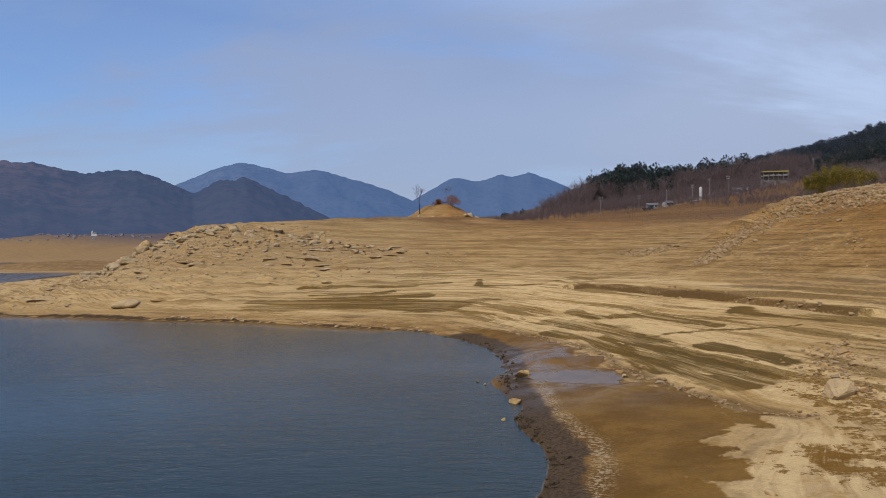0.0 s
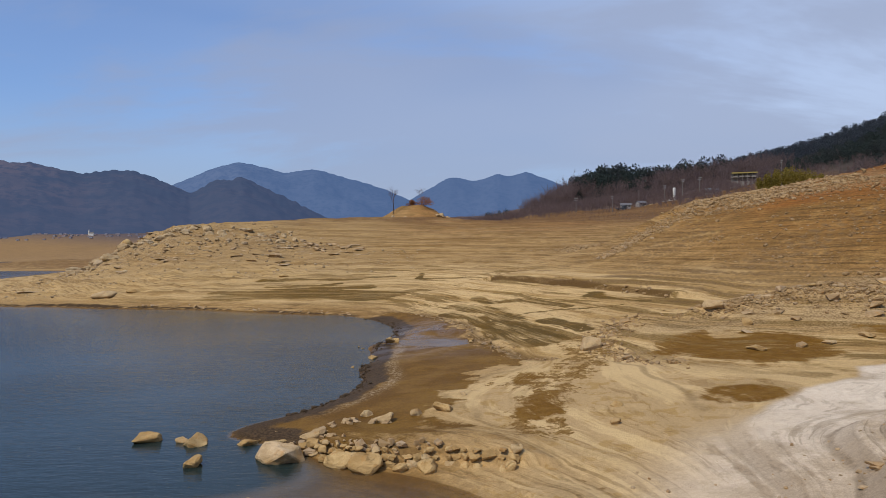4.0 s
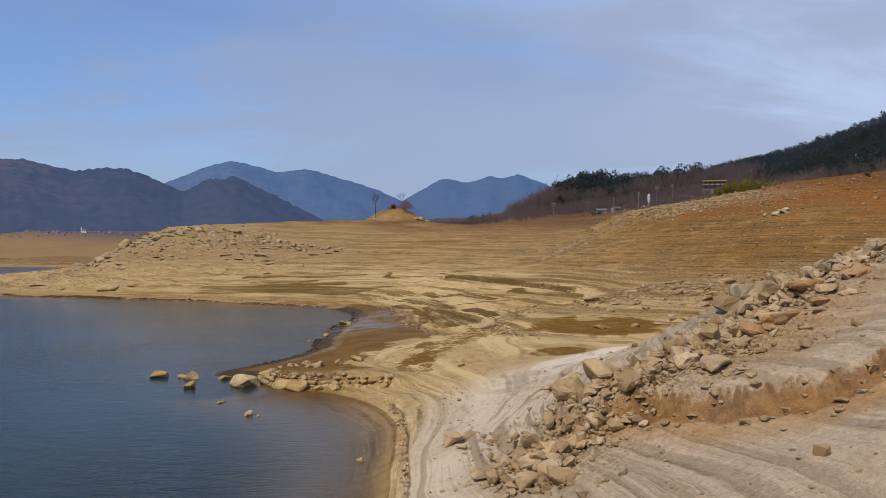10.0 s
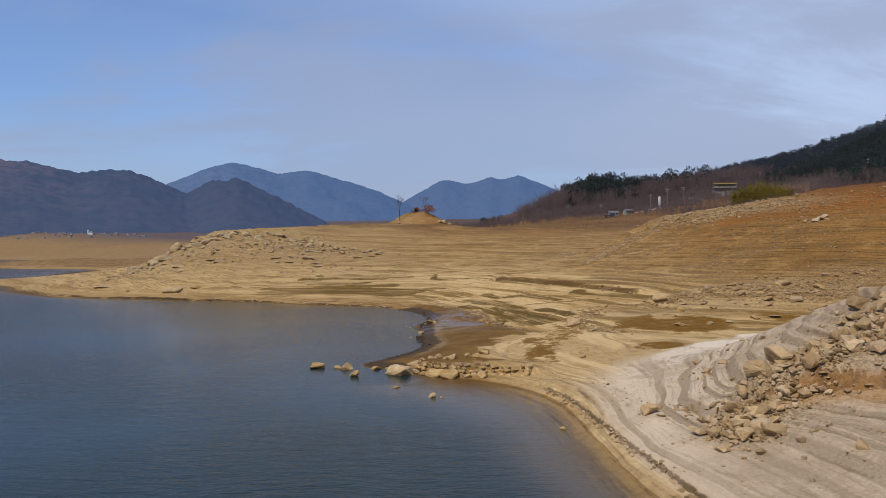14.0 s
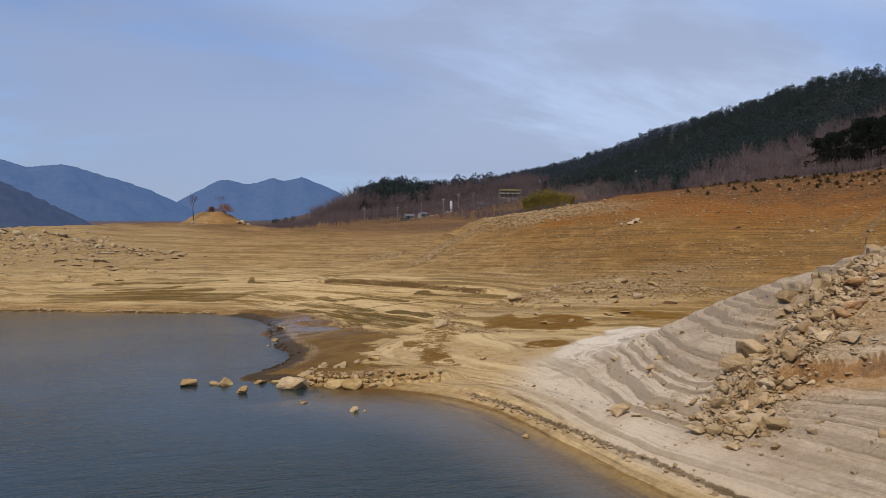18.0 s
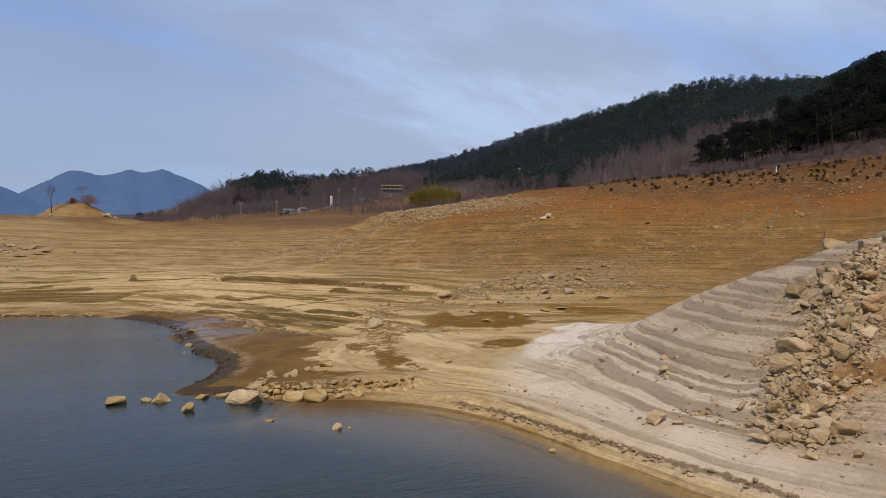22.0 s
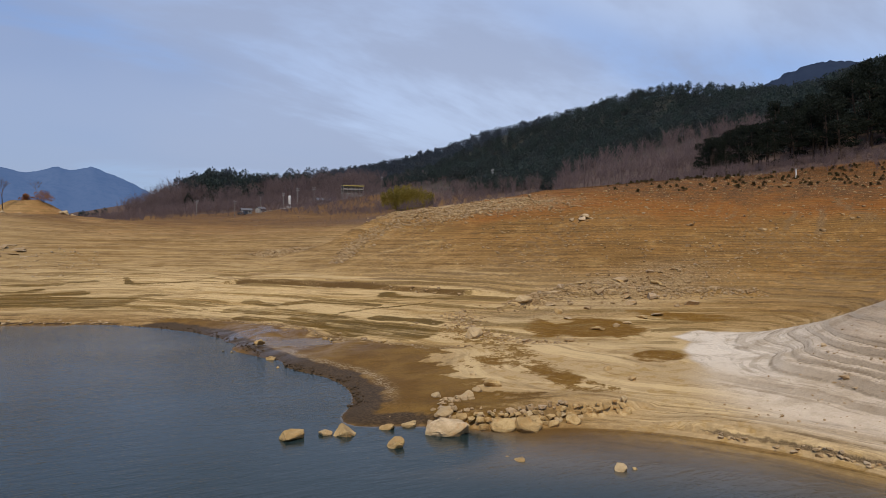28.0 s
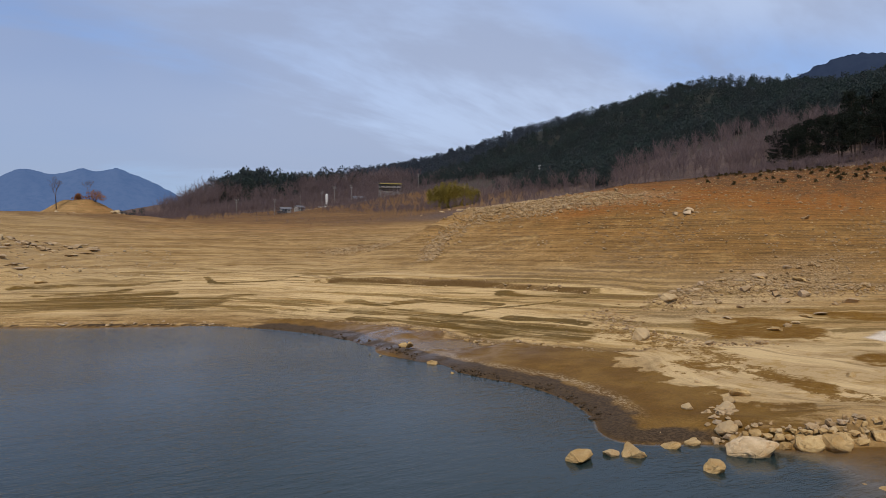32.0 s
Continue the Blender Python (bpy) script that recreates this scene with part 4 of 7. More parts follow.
def stroke(pts, half, rag=0.6):
    """1 along a line, out to about half a width, with a ragged rim."""
    d, _ = line_near(mx, my, pts)
    return 1 - sstep(half * 0.35, half * 1.35, d + rag * half * ragged)


pools = oval(mx, my, -12, 85.8, 13, 3.0, 2, 0.35) + oval(mx, my, -1.2, 84.2, 5, 3.6, 10, 0.4)
for pts, half in (([(-24, 88.2), (-17, 87.4), (-9, 88.6), (-2.5, 90.4)], 1.2), ([(-19, 94.4), (-12, 93.9), (-6.5, 94.6), (-2, 98.1), (0.4, 99.9)], 0.9), ([(-17, 90), (-9.5, 90.2), (-6.8, 91.9)], 0.7),
                  ([(4.8, 102), (4.4, 97.2), (8.4, 94.7), (12.2, 91.4), (14.6, 91.6)], 0.55), ([(3.3, 86.4), (6.9, 83.5)], 0.8), ([(9.5, 65), (11.6, 60), (13.1, 57), (13.6, 51), (14.3, 44.4), (15.2, 39), (15.3, 36)], 1.35),
                  ([(11.9, 67.7), (13.3, 63.2), (15.8, 60), (17.9, 54.6), (19.4, 50.7)], 0.75), ([(8.6, 59.5), (11.3, 53.5), (12.1, 44.5), (13.2, 38.8), (14.2, 35)], 1.0), ([(12.3, 49.9), (16, 51.2), (18.8, 49.6), (23.2, 46.8)], 0.35),
                  ([(16.5, 45.5), (18, 41.5), (18.3, 38.5)], 0.9), ([(22, 54), (23.8, 50), (25, 47)], 1.1)):
    pools = np.maximum(pools, stroke(pts, half))
pools = np.clip(pools, 0, 1)
strip = 0.85 * stroke([(24, 77), (29, 77), (33.5, 78), (37.7, 76.2), (40.5, 72.5)], 0.9)
gd, _ = line_near(mx, my, GULLY)
sd, _ = line_near(mx, my, SCARP)
dark = np.clip(0.95 * (1 - sstep(0.22, 0.5, gd + 0.2 * n2)) + 0.8 * (1 - sstep(0.3, 1.1, sd + 0.9 * n2 + 0.3 * n1)), 0, 1)
cd, cs = line_near(mx, my, CUT)
red = np.clip(sstep(9.0, 16.0, mb + 2.5 * n1) * oval(mx, my, 85, 62, 48, 42, 0, 0.3), 0, 1)
edge = 0.35 * fbm(mx * 0.6, my * 0.6, 3, 50)
cutside = cs * cd + 1.286 * edge
cutface = (1 - sstep(0.6, 0.9, np.abs(cutside))) * sstep(5, 3.5, cd) * (0.7 + 0.3 * sstep(-0.2, 0.2, n1))
apron = sstep(-1.4, -0.7, cutside + 0.4 * n2) * (1 - sstep(-0.2, 0.1, cutside)) * oval(mx, my, 21.5, -10.2, 6.5, 3.6, 0, 0.3)
apron = np.clip(apron + 0.5 * oval(mx, my, 23.5, -7.4, 3.0, 1.3, 25, 0.5), 0, 1)
ld, ls = line_near(mx, my, LIP)
lipface = (1 - sstep(0.5, 0.8, np.abs(-ls * ld + edge * 0.43))) * sstep(-0.02, 0.06, mb) * (0.75 + 0.25 * sstep(-0.2, 0.3, n2))
grass = sstep(12.5, 17.5, mb + 3 * n1 - 4 * oval(mx, my, 45, 80, 22, 30, 0, 0.4)) * sstep(95, 130, my + 0.25 * mx)
grass = np.clip(grass * sstep(-130, -60, mx) + 0.9 * sstep(-60, -110, mx) * sstep(270, 300, my) * sstep(0.3, 1.2, mb), 0, 1) * (1 - oval(mx, my, -1.5, 224, 11, 11, 0, 0.3))
away = np.hypot(mx + 6, my + 22)
woods = np.clip(sstep(136, 144, away + 4 * n1) * sstep(88, 98, mx) * sstep(100, 80, my) + sstep(119, 131, mx - 0.28 * np.maximum(0, my - 130)) * sstep(-60, 0, my) + sstep(14, 18, mb) * sstep(107, 111, 0.55 * mx + 0.83 * my + 2 * n1) * sstep(52, 60, mx) * sstep(215, 150, my) + sstep(350, 372, my) * sstep(-60, 10, mx) + sstep(316, 334, my) * sstep(122, 136, mx), 0, 1) * sstep(3, 8, mb)
stony = np.clip(0.55 * oval(mx, my, -38, 115, 26, 14, 12, 0.5) + oval(mx, my, 53, 85, 5.5, 19, 24, 0.4) + oval(mx, my, 37, 119, 9, 3.5, 0, 0.5) + 0.8 * oval(mx, my, 37, 36, 15, 4.5, 4, 0.5) + 0.8 * oval(mx, my, 21.5, -5.5, 6.5, 2.6, 28, 0.5) + 0.7 * oval(mx, my, -50, 120, 9, 7, 20, 0.5), 0, 1)
silt = sstep(0.5, 1.0, mb) * (1 - sstep(4.2, 6.5, mb + n1)) * (1 - white) * (1 - 0.6 * sstep(27, 48, mx))
silt = np.maximum(silt, 0.8 * strip)
salt = (1 - sstep(0.15, 0.6, np.abs(shore_d - 2.0 - 0.5 * n1))) * oval(mx, my, 5, 31, 4, 13, 0, 0.3) * sstep(0.15, 0.25, mb)

path_d, _ = line_near(mx, my, [(17.5, 35), (17.0, 29.5), (15.4, 25), (13.4, 20.5), (12.0, 16.5), (11.6, 13.6)])
crust = np.clip(1 - sstep(0.6, 2.6, path_d + 0.9 * n1) + 0.7 * oval(mx, my, 11.8, 23.2, 2.6, 2.2, 0, 0.6), 0, 1)
slope = sstep(27, 48, mx) * (1 - sstep(95, 125, my)) * (1 - strip)
scrub = 0.6 * sstep(160, 185, my + 5 * n1) * sstep(34, 52, mx + 4 * n2) * sstep(100, 92, mx) * sstep(-0.35, 0.15, fbm(mx * 0.02, my * 0.09, 4, 76)) + sstep(14.0, 17.0, mb + 1.5 * n1 + 2.0 * n2) * sstep(55, 75, mx) * sstep(112, 92, my) * (1 - woods) + 0.85 * np.maximum(sstep(285, 312, my) * sstep(58, 84, mx), sstep(205, 235, my + 6 * n1) * sstep(90, 100, mx + 4 * n1)) * (1 - woods)
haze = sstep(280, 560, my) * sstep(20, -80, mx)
zone_a = np.stack([white, wet, mud, ochre], -1)
zone_b = np.stack([pools, dark, red, grass], -1)
zone_c = np.stack([woods, stony, silt, salt], -1)
fan = np.maximum(oval(mx, my, 15, 18, 9, 10, 0, 0.5) * sstep(0.4, 0.8, mb), oval(mx, my, 12.5, -1, 5, 14, 0, 0.4) * sstep(-1.4, -0.9, mb))
film = wet * np.clip(oval(mx, my, 7.2, 45.0, 6.5, 10, 0, 0.6) + 0.06, 0, 1)
zone_d = np.stack([cutface, apron, lipface, fan], -1)
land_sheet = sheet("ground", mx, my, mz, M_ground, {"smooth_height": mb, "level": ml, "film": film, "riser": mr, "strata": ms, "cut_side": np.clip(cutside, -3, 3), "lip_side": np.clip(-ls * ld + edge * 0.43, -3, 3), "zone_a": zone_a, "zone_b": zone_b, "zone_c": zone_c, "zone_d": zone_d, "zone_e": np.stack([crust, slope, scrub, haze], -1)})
tagged(land_sheet, "terraced ochre and pale sand bed of a drained reservoir with stony hillside", "ground", kind="structure")

# the lake
LX = axis(-2600, (-900, 100), (-200, 14), (-60, 3), (-12, 1.0), (14, 0.4), (30, 2))
LY = axis(-1500, (-200, 100), (-40, 10), (-14, 1.2), (75, 0.5), (110, 1.2), (320, 6), (1100, 50))
lx, ly = np.meshgrid(LX, LY)
deep = np.clip(-base_height(lx, ly) * (1 + 45.0 * oval(lx, ly, 1, 42, 10, 27, 0, 0.25)), -0.5, 6)
lake = sheet("water", lx, ly, np.zeros_like(lx), M_water, {"depth": deep})
tagged(lake, "calm dark blue lake water with small ripples", "water", kind="structure")

# a film of water left on the wet sand
pz = 0.353
pm = bmesh.new()
ring = []
for k in range(180):
    a = 6.2832 * k / 180
    r = 0.92 + 0.34 * noise.fractal((math.cos(a) * 1.7, math.sin(a) * 1.7, 3.0), 0.7, 2.1, 6)
    ring.append(pm.verts.new((7.6 + 3.3 * r * math.cos(a), 41.8 + 2.2 * r * math.sin(a), pz)))
pm.faces.new(ring)
me = bpy.data.meshes.new("puddle")
pm.to_mesh(me)
pm.free()
me.materials.append(M_puddle)
tagged(new("puddle", me), "shallow puddle reflecting the sky on wet brown sand", "puddle", kind="structure")

# ---- mountains across the lake ----
RIDGE_DARK = [(-60, 6.0), (-50, 6.8), (-40, 6.0), (-32, 6.42), (-30, 6.34), (-26.8, 5.7), (-25.3, 5.92), (-23.4, 6.15), (-21.5, 5.47), (-19.3, 4.55), (-17.9, 5.34), (-15.6, 5.86), (-13.7, 4.98), (-10.2, 3.19), (-7, 1.6), (-4, 0.3)]
RIDGE_BLUE = [(-40, 4.0), (-24, 3.6), (-20.3, 5.29), (-17.9, 6.41), (-15.8, 7.02), (-12.4, 6.18), (-10.2, 6.56), (-6.7, 5.61), (-4.4, 4.89), (-2.2, 3.89), (1, 2.5), (6, 1.0)]
RIDGE_TWIN = [(-10, 1.6), (-4, 3.22), (-2.2, 4.34), (0.6, 5.9), (2.8, 5.56), (4.6, 6.15), (5.3, 5.83), (6.7, 6.25), (9.1, 5.31), (11.3, 4.15), (13.9, 3.21), (20, 3.0), (32, 2.0)]
RIDGE_EAST = [(40, 6), (50, 10), (57, 12.2), (59, 13.15), (60.5, 13.55), (63, 13.5), (66, 12.0), (75, 9)]


def ridge(name, line, dist, width, mat, seed, rough, label):
    """A range of hills as a height field in rings round the lake; line: bearing and height angle of its crest."""
    az = np.linspace(line[0][0], line[-1][0], int((line[-1][0] - line[0][0]) * 9))
    el = np.interp(az, [p[0] for p in line], [p[1] for p in line])
    bell = np.array([1, 3, 6, 10, 14, 16, 14, 10, 6, 3, 1]) / 84.0
    el = np.convolve(np.pad(el, 5, "edge"), bell, "valid")
    top = dist * np.tan(np.radians(el)) + 8
    rr = np.linspace(-1, 0.3, 40)
    a, r = np.meshgrid(np.radians(az), rr)
    shape = np.clip(1 - np.abs(r) ** 1.25, 0, 1) * np.where(r > 0, 1 - r, 1)
    x0, y0 = np.sin(a) * (dist + r * width), np.cos(a) * (dist + r * width)
    k = 5.0 / width
    spurs = fbm(x0 * k, y0 * k, 4, seed) * 0.15 * np.clip(-r * 3, 0, 1) * shape
    crest = fbm(x0 * k * 9, y0 * k * 9, 2, seed + 9) * rough
    z = top * (shape + spurs) + crest * shape - 30
    z = np.where(r >= -0.02, np.minimum(z, top * 1.0 + crest), z) + 30 * shape
    ob = sheet(name, x0, y0, z, mat, {})
    return tagged(ob, label, "mountain", kind="structure")


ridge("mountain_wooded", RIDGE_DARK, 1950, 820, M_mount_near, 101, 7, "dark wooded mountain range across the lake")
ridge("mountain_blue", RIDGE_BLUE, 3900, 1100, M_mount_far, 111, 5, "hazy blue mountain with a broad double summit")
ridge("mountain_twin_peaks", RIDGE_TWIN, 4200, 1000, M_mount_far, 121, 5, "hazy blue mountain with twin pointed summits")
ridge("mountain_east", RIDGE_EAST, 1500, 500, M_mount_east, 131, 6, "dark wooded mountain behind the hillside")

# ---- stones ----
def rock_mesh(name, seed, mat, points, flat, jag, worn, rounded=False, chips=False):
    """A stone about 1 m across: a broken block with worn edges, or a water-worn boulder."""
    rnd = random.Random(seed)
    bm = bmesh.new()
    if rounded:
        bmesh.ops.create_icosphere(bm, subdivisions=3, radius=0.5)
        off = Vector((rnd.uniform(-50, 50), rnd.uniform(-50, 50), rnd.uniform(-50, 50)))
        cuts = [(Vector((rnd.gauss(0, 1), rnd.gauss(0, 1), rnd.gauss(0, 0.8))).normalized(), rnd.uniform(0.33, 0.45)) for _ in range(7)]
        for v in bm.verts:
            p = v.co.copy()
            for n, d in cuts:
                over = p.dot(n) - d
                if over > 0:
                    p -= n * over * 0.85
            p += p.normalized() * (noise.noise(p * 2.2 + off) * 0.09 + noise.noise(p * 6 + off) * 0.025)
            v.co = Vector((p.x, p.y, p.z * flat))
    else:
        for _ in range(points):
            d = Vector((rnd.gauss(0, 1), rnd.gauss(0, 1), rnd.gauss(0, 1))).normalized()
            k = max(abs(d.x), abs(d.y), abs(d.z))
            r = 0.5 * (1 + jag * (1 / k - 1)) * rnd.uniform(0.82, 1.05)
            bm.verts.new((d.x * r, d.y * r, d.z * r * flat))
        out = bmesh.ops.convex_hull(bm, input=list(bm.verts))
        bmesh.ops.delete(bm, geom=[v for v in bm.verts if not v.link_faces], context="VERTS")
        bmesh.ops.dissolve_limit(bm, angle_limit=radians(16), verts=list(bm.verts), edges=list(bm.edges))
        bmesh.ops.bevel(bm, geom=list(bm.edges), offset=worn, segments=1, affect="EDGES", profile=0.6)
        bmesh.ops.triangulate(bm, faces=list(bm.faces))
        off = Vector((seed * 3.1, seed * 1.7, 0))
        for v in bm.verts:
            v.co += Vector((noise.noise(v.co * 4 + off), noise.noise(v.co * 4 - off), noise.noise(v.co * 5 + off))) * 0.018
        bmesh.ops.triangulate(bm, faces=list(bm.faces))
        if chips:
            for _ in range(2):
                bmesh.ops.subdivide_edges(bm, edges=[e for e in bm.edges if e.calc_length() > 0.10], cuts=1)
                bmesh.ops.triangulate(bm, faces=list(bm.faces))
            bm.normal_update()
            for v in bm.verts:
                q = v.co * 5 + off
                v.co += v.normal * (0.04 * noise.noise(v.co * 2.5 + off) + 0.045 * round(noise.noise(v.co * 3.4 - off) * 2.2) / 2.2 + 0.03 * (abs(noise.noise(q)) - 0.25) + 0.014 * noise.noise(q * 3))
    for v in bm.verts:
        if v.co.length > 0.66:
            v.co *= 0.66 / v.co.length
    me = bpy.data.meshes.new(name)
    bm.to_mesh(me)
    bm.free()
    me.materials.append(mat)
    if rounded:
        me.polygons.foreach_set("use_smooth", [True] * len(me.polygons))
    return me


BROKEN = [rock_mesh("broken_stone", 10 + i, M_rock, 11 + i % 4, (0.8, 0.62, 0.9, 0.5, 0.72)[i % 5], 0.75, 0.018) for i in range(16)]
SLABS = [rock_mesh("slab_stone", 40 + i, M_rock, 13, 0.36, 0.8, 0.02) for i in range(6)]
WORN = [rock_mesh("worn_stone", 60 + i, M_shore, 14 + i % 3 * 3, (0.75, 0.62, 0.85, 0.58)[i % 4], 0.6, 0.04, chips=True) for i in range(10)]
BLOCKS = [rock_mesh("wall_stone", 80 + i, M_shore, 15, (0.7, 0.8, 0.62)[i % 3], 0.8, 0.03, chips=True) for i in range(8)]
EGGS = [rock_mesh("smooth_boulder", 100 + i, M_shore, 0, (0.6, 0.55, 0.65)[i % 3], 0, 0, True) for i in range(4)]
CRAGS = [rock_mesh("crag_block", 120 + i, M_grey, 15, (0.75, 0.6, 0.9)[i % 3], 0.5, 0.05, chips=True) for i in range(9)]
PALE = [rock_mesh("pale_block", 140 + i, M_paler, 13 + i % 3 * 2, (0.75, 0.9, 0.65)[i % 3], 0.55, 0.028) for i in range(8)]
BIG_PALE = [rock_mesh("large_block", 160 + i, M_paler, 13 + i % 3 * 2, (0.75, 0.9, 0.65)[i % 3], 0.55, 0.03, chips=True) for i in range(8)]
BIG_BROKEN = [rock_mesh("large_broken_block", 180 + i, M_rock, 12 + i % 3, (0.8, 0.65, 0.5)[i % 3], 0.7, 0.025, chips=True) for i in range(8)]
LEDGES = [rock_mesh("rusty_bedrock", 200 + i, M_rusty, 16, 0.6, 0.6, 0.05, chips=True) for i in range(3)]
HEAPS = {}


def stone(kinds, x, y, size, seed, label, group="", name="stone", tall=1.0, turn=None, sink=0.28, lean=12, base=None, long=1.0, heap=None):
    """One stone, size across, set into the ground at x, y."""
    rnd = random.Random(seed * 7919 + int(x * 131) + int(y * 17))
    me = kinds[rnd.randrange(len(kinds))]
    zs = [v.co.z for v in me.vertices]
    low, high = min(zs), max(zs)
    h = (high - low) * size * tall
    z = (ground(x, y) if base is None else base) - low * size * tall - h * sink
    place = pose(x, y, z, rnd.uniform(-lean, lean), rnd.uniform(-lean, lean), rnd.uniform(0, 360) if turn is None else turn) @ Matrix.Diagonal((size * long, size * rnd.uniform(0.8, 1.0), size * tall, 1))
    if heap:
        HEAPS.setdefault((heap, me.materials[0].name), []).append((me, place))
        return None
    ob = new(name, me)
    ob.matrix_basis = place
    return tagged(ob, label, {"stone": "stone", "bedrock_knob": "bedrock"}.get(name, "boulder"), group)


# boulders and stones standing in the shallows: x, y, size, tall
for i, (x, y, s, tall, long) in enumerate([(-3.25, 15.35, 1.15, 0.62, 1.2), (-1.75, 15.3, 0.62, 0.8, 1.0), (-1.15, 14.8, 0.95, 0.75, 1.15), (-0.25, 12.2, 0.85, 0.78, 1.0), (0.8, 14.8, 0.9, 0.55, 1.25),
                                    (1.95, 14.75, 0.85, 0.55, 1.1), (1.5, 15.9, 0.75, 0.55, 1.2), (2.5, 12.8, 1.6, 0.78, 1.25), (2.55, 8.2, 0.55, 0.5, 1.2), (2.5, 8.9, 0.3, 0.5, 1.1), (4.7, 5.5, 0.52, 0.95, 1.0)]):
    stone(BIG_PALE if i == 7 else WORN, x, y, s, 300 + i, "tan water-worn boulder standing in shallow lake water" if s > 0.6 else "small tan stone just above the lake water", "boulders in the shallows",
          "boulder", tall, base=-0.06, sink=0.14, lean=6, turn=(20, 75, 15, 40, 5, 10, 15, -28, 0, 30, 60)[i], long=long)
for i, (x, y, s) in enumerate([(10.5, -1.6, 0.36), (2.6, 32.6, 0.3), (2.2, 41.3, 0.28), (1.8, 42.2, 0.2), (5.2, 5.3, 0.2)]):
    stone(WORN, x, y, s, 330 + i, "small dark stone at the edge of the water", "", base=-0.05, sink=0.05, tall=0.8)
for i, (x, y, s) in enumerate([(4.1, 41.0, 1.1), (4.6, 42.4, 0.8), (3.4, 36.3, 0.95), (10.3, 41.6, 0.5), (10.4, 42.9, 0.55), (5.1, 17.6, 0.7), (5.9, 16.4, 0.9), (7.2, 17.1, 0.7), (8.3, 17.5, 0.9), (15.2, 16.2, 0.6), (14.6, 13.9, 0.5), (9.2, 20.5, 0.45)]):
    stone(WORN, x, y, s, 340 + i, "tan worn stone lying on wet sand by the shore", "stones on the beach", tall=0.8)
stone(WORN, 17.2, 31.6, 1.55, 351, "large smooth tan boulder half buried in silt", name="boulder", tall=1.1, turn=20, sink=0.35, long=1.2)

# the old stone wall running into the water
rw = random.Random(5)
wall_len = [math.dist(a, b) for a, b in zip(ROW, ROW[1:])]


def along(line, lens, s):
    for (a, b), l in zip(zip(line, line[1:]), lens):
        if s <= l:
            return a[0] + (b[0] - a[0]) * s / l, a[1] + (b[1] - a[1]) * s / l, math.degrees(math.atan2(b[1] - a[1], b[0] - a[0]))
        s -= l
    return (*line[-1], 0)


total = sum(wall_len)
for course, (lift, lo, hi) in enumerate([(0.0, 0.36, 0.62), (0.30, 0.30, 0.5), (0.55, 0.22, 0.38)]):
    s = 0.4 * course
    while s < total:
        size = rw.uniform(lo, hi) * (1.12 if s > total * 0.82 else 1.0)
        x, y, a = along(ROW, wall_len, s)
        if course < 2 or rw.random() < 0.7:
            stone(BLOCKS, x + rw.uniform(-0.05, 0.05), y + rw.uniform(-0.06, 0.06) + 0.10 * course, size, 400 + int(s * 10) + course, "tan squared block in a tumbled dry stone wall at the waterline",
                  "stones of the old wall", base=max(0.0, ground(x, y - 0.5) - 0.10) + lift - 0.04, turn=a + rw.uniform(-9, 9), lean=5, sink=0.1, tall=rw.uniform(0.85, 1.1))
        s += size * rw.uniform(0.86, 0.98)
for i, (x, y, s, tall) in enumerate([(4.75, 12.0, 0.95, 0.95), (5.7, 11.45, 1.05, 1.1), (3.5, 14.5, 1.05, 0.6), (7.9, 11.1, 0.85, 0.95), (10.4, 10.45, 0.85, 0.8), (6.9, 11.3, 0.55, 0.8)]):
    stone(WORN, x, y, s, 470 + i, "large tan boulder leaning on a dry stone wall", "stones of the old wall", "boulder", tall, base=max(-0.05, ground(x, y) - 0.12), sink=0.08, turn=-35 + 20 * i, long=1.15)
for i in range(70):
    s = total * rw.random() ** 1.9 * 0.8
    x, y, a = along(ROW, wall_len, s)
    stone(BROKEN, x + rw.gauss(0, 0.35), y + 0.2 + abs(rw.gauss(0, 0.35)), min(0.12 + rw.expovariate(9), 0.42), 500 + i, "", heap="wall_rubble", sink=rw.uniform(-0.1, 0.2), lean=25)
for i in range(26):                                                 # the row of stones running up the beach
    t = rw.random()
    stone(BROKEN, 3.6 + 2.6 * t + rw.gauss(0, 0.25), 14.8 + 2.2 * t + rw.gauss(0, 0.3), rw.uniform(0.14, 0.5), 560 + i, "", heap="wall_rubble", tall=0.7)

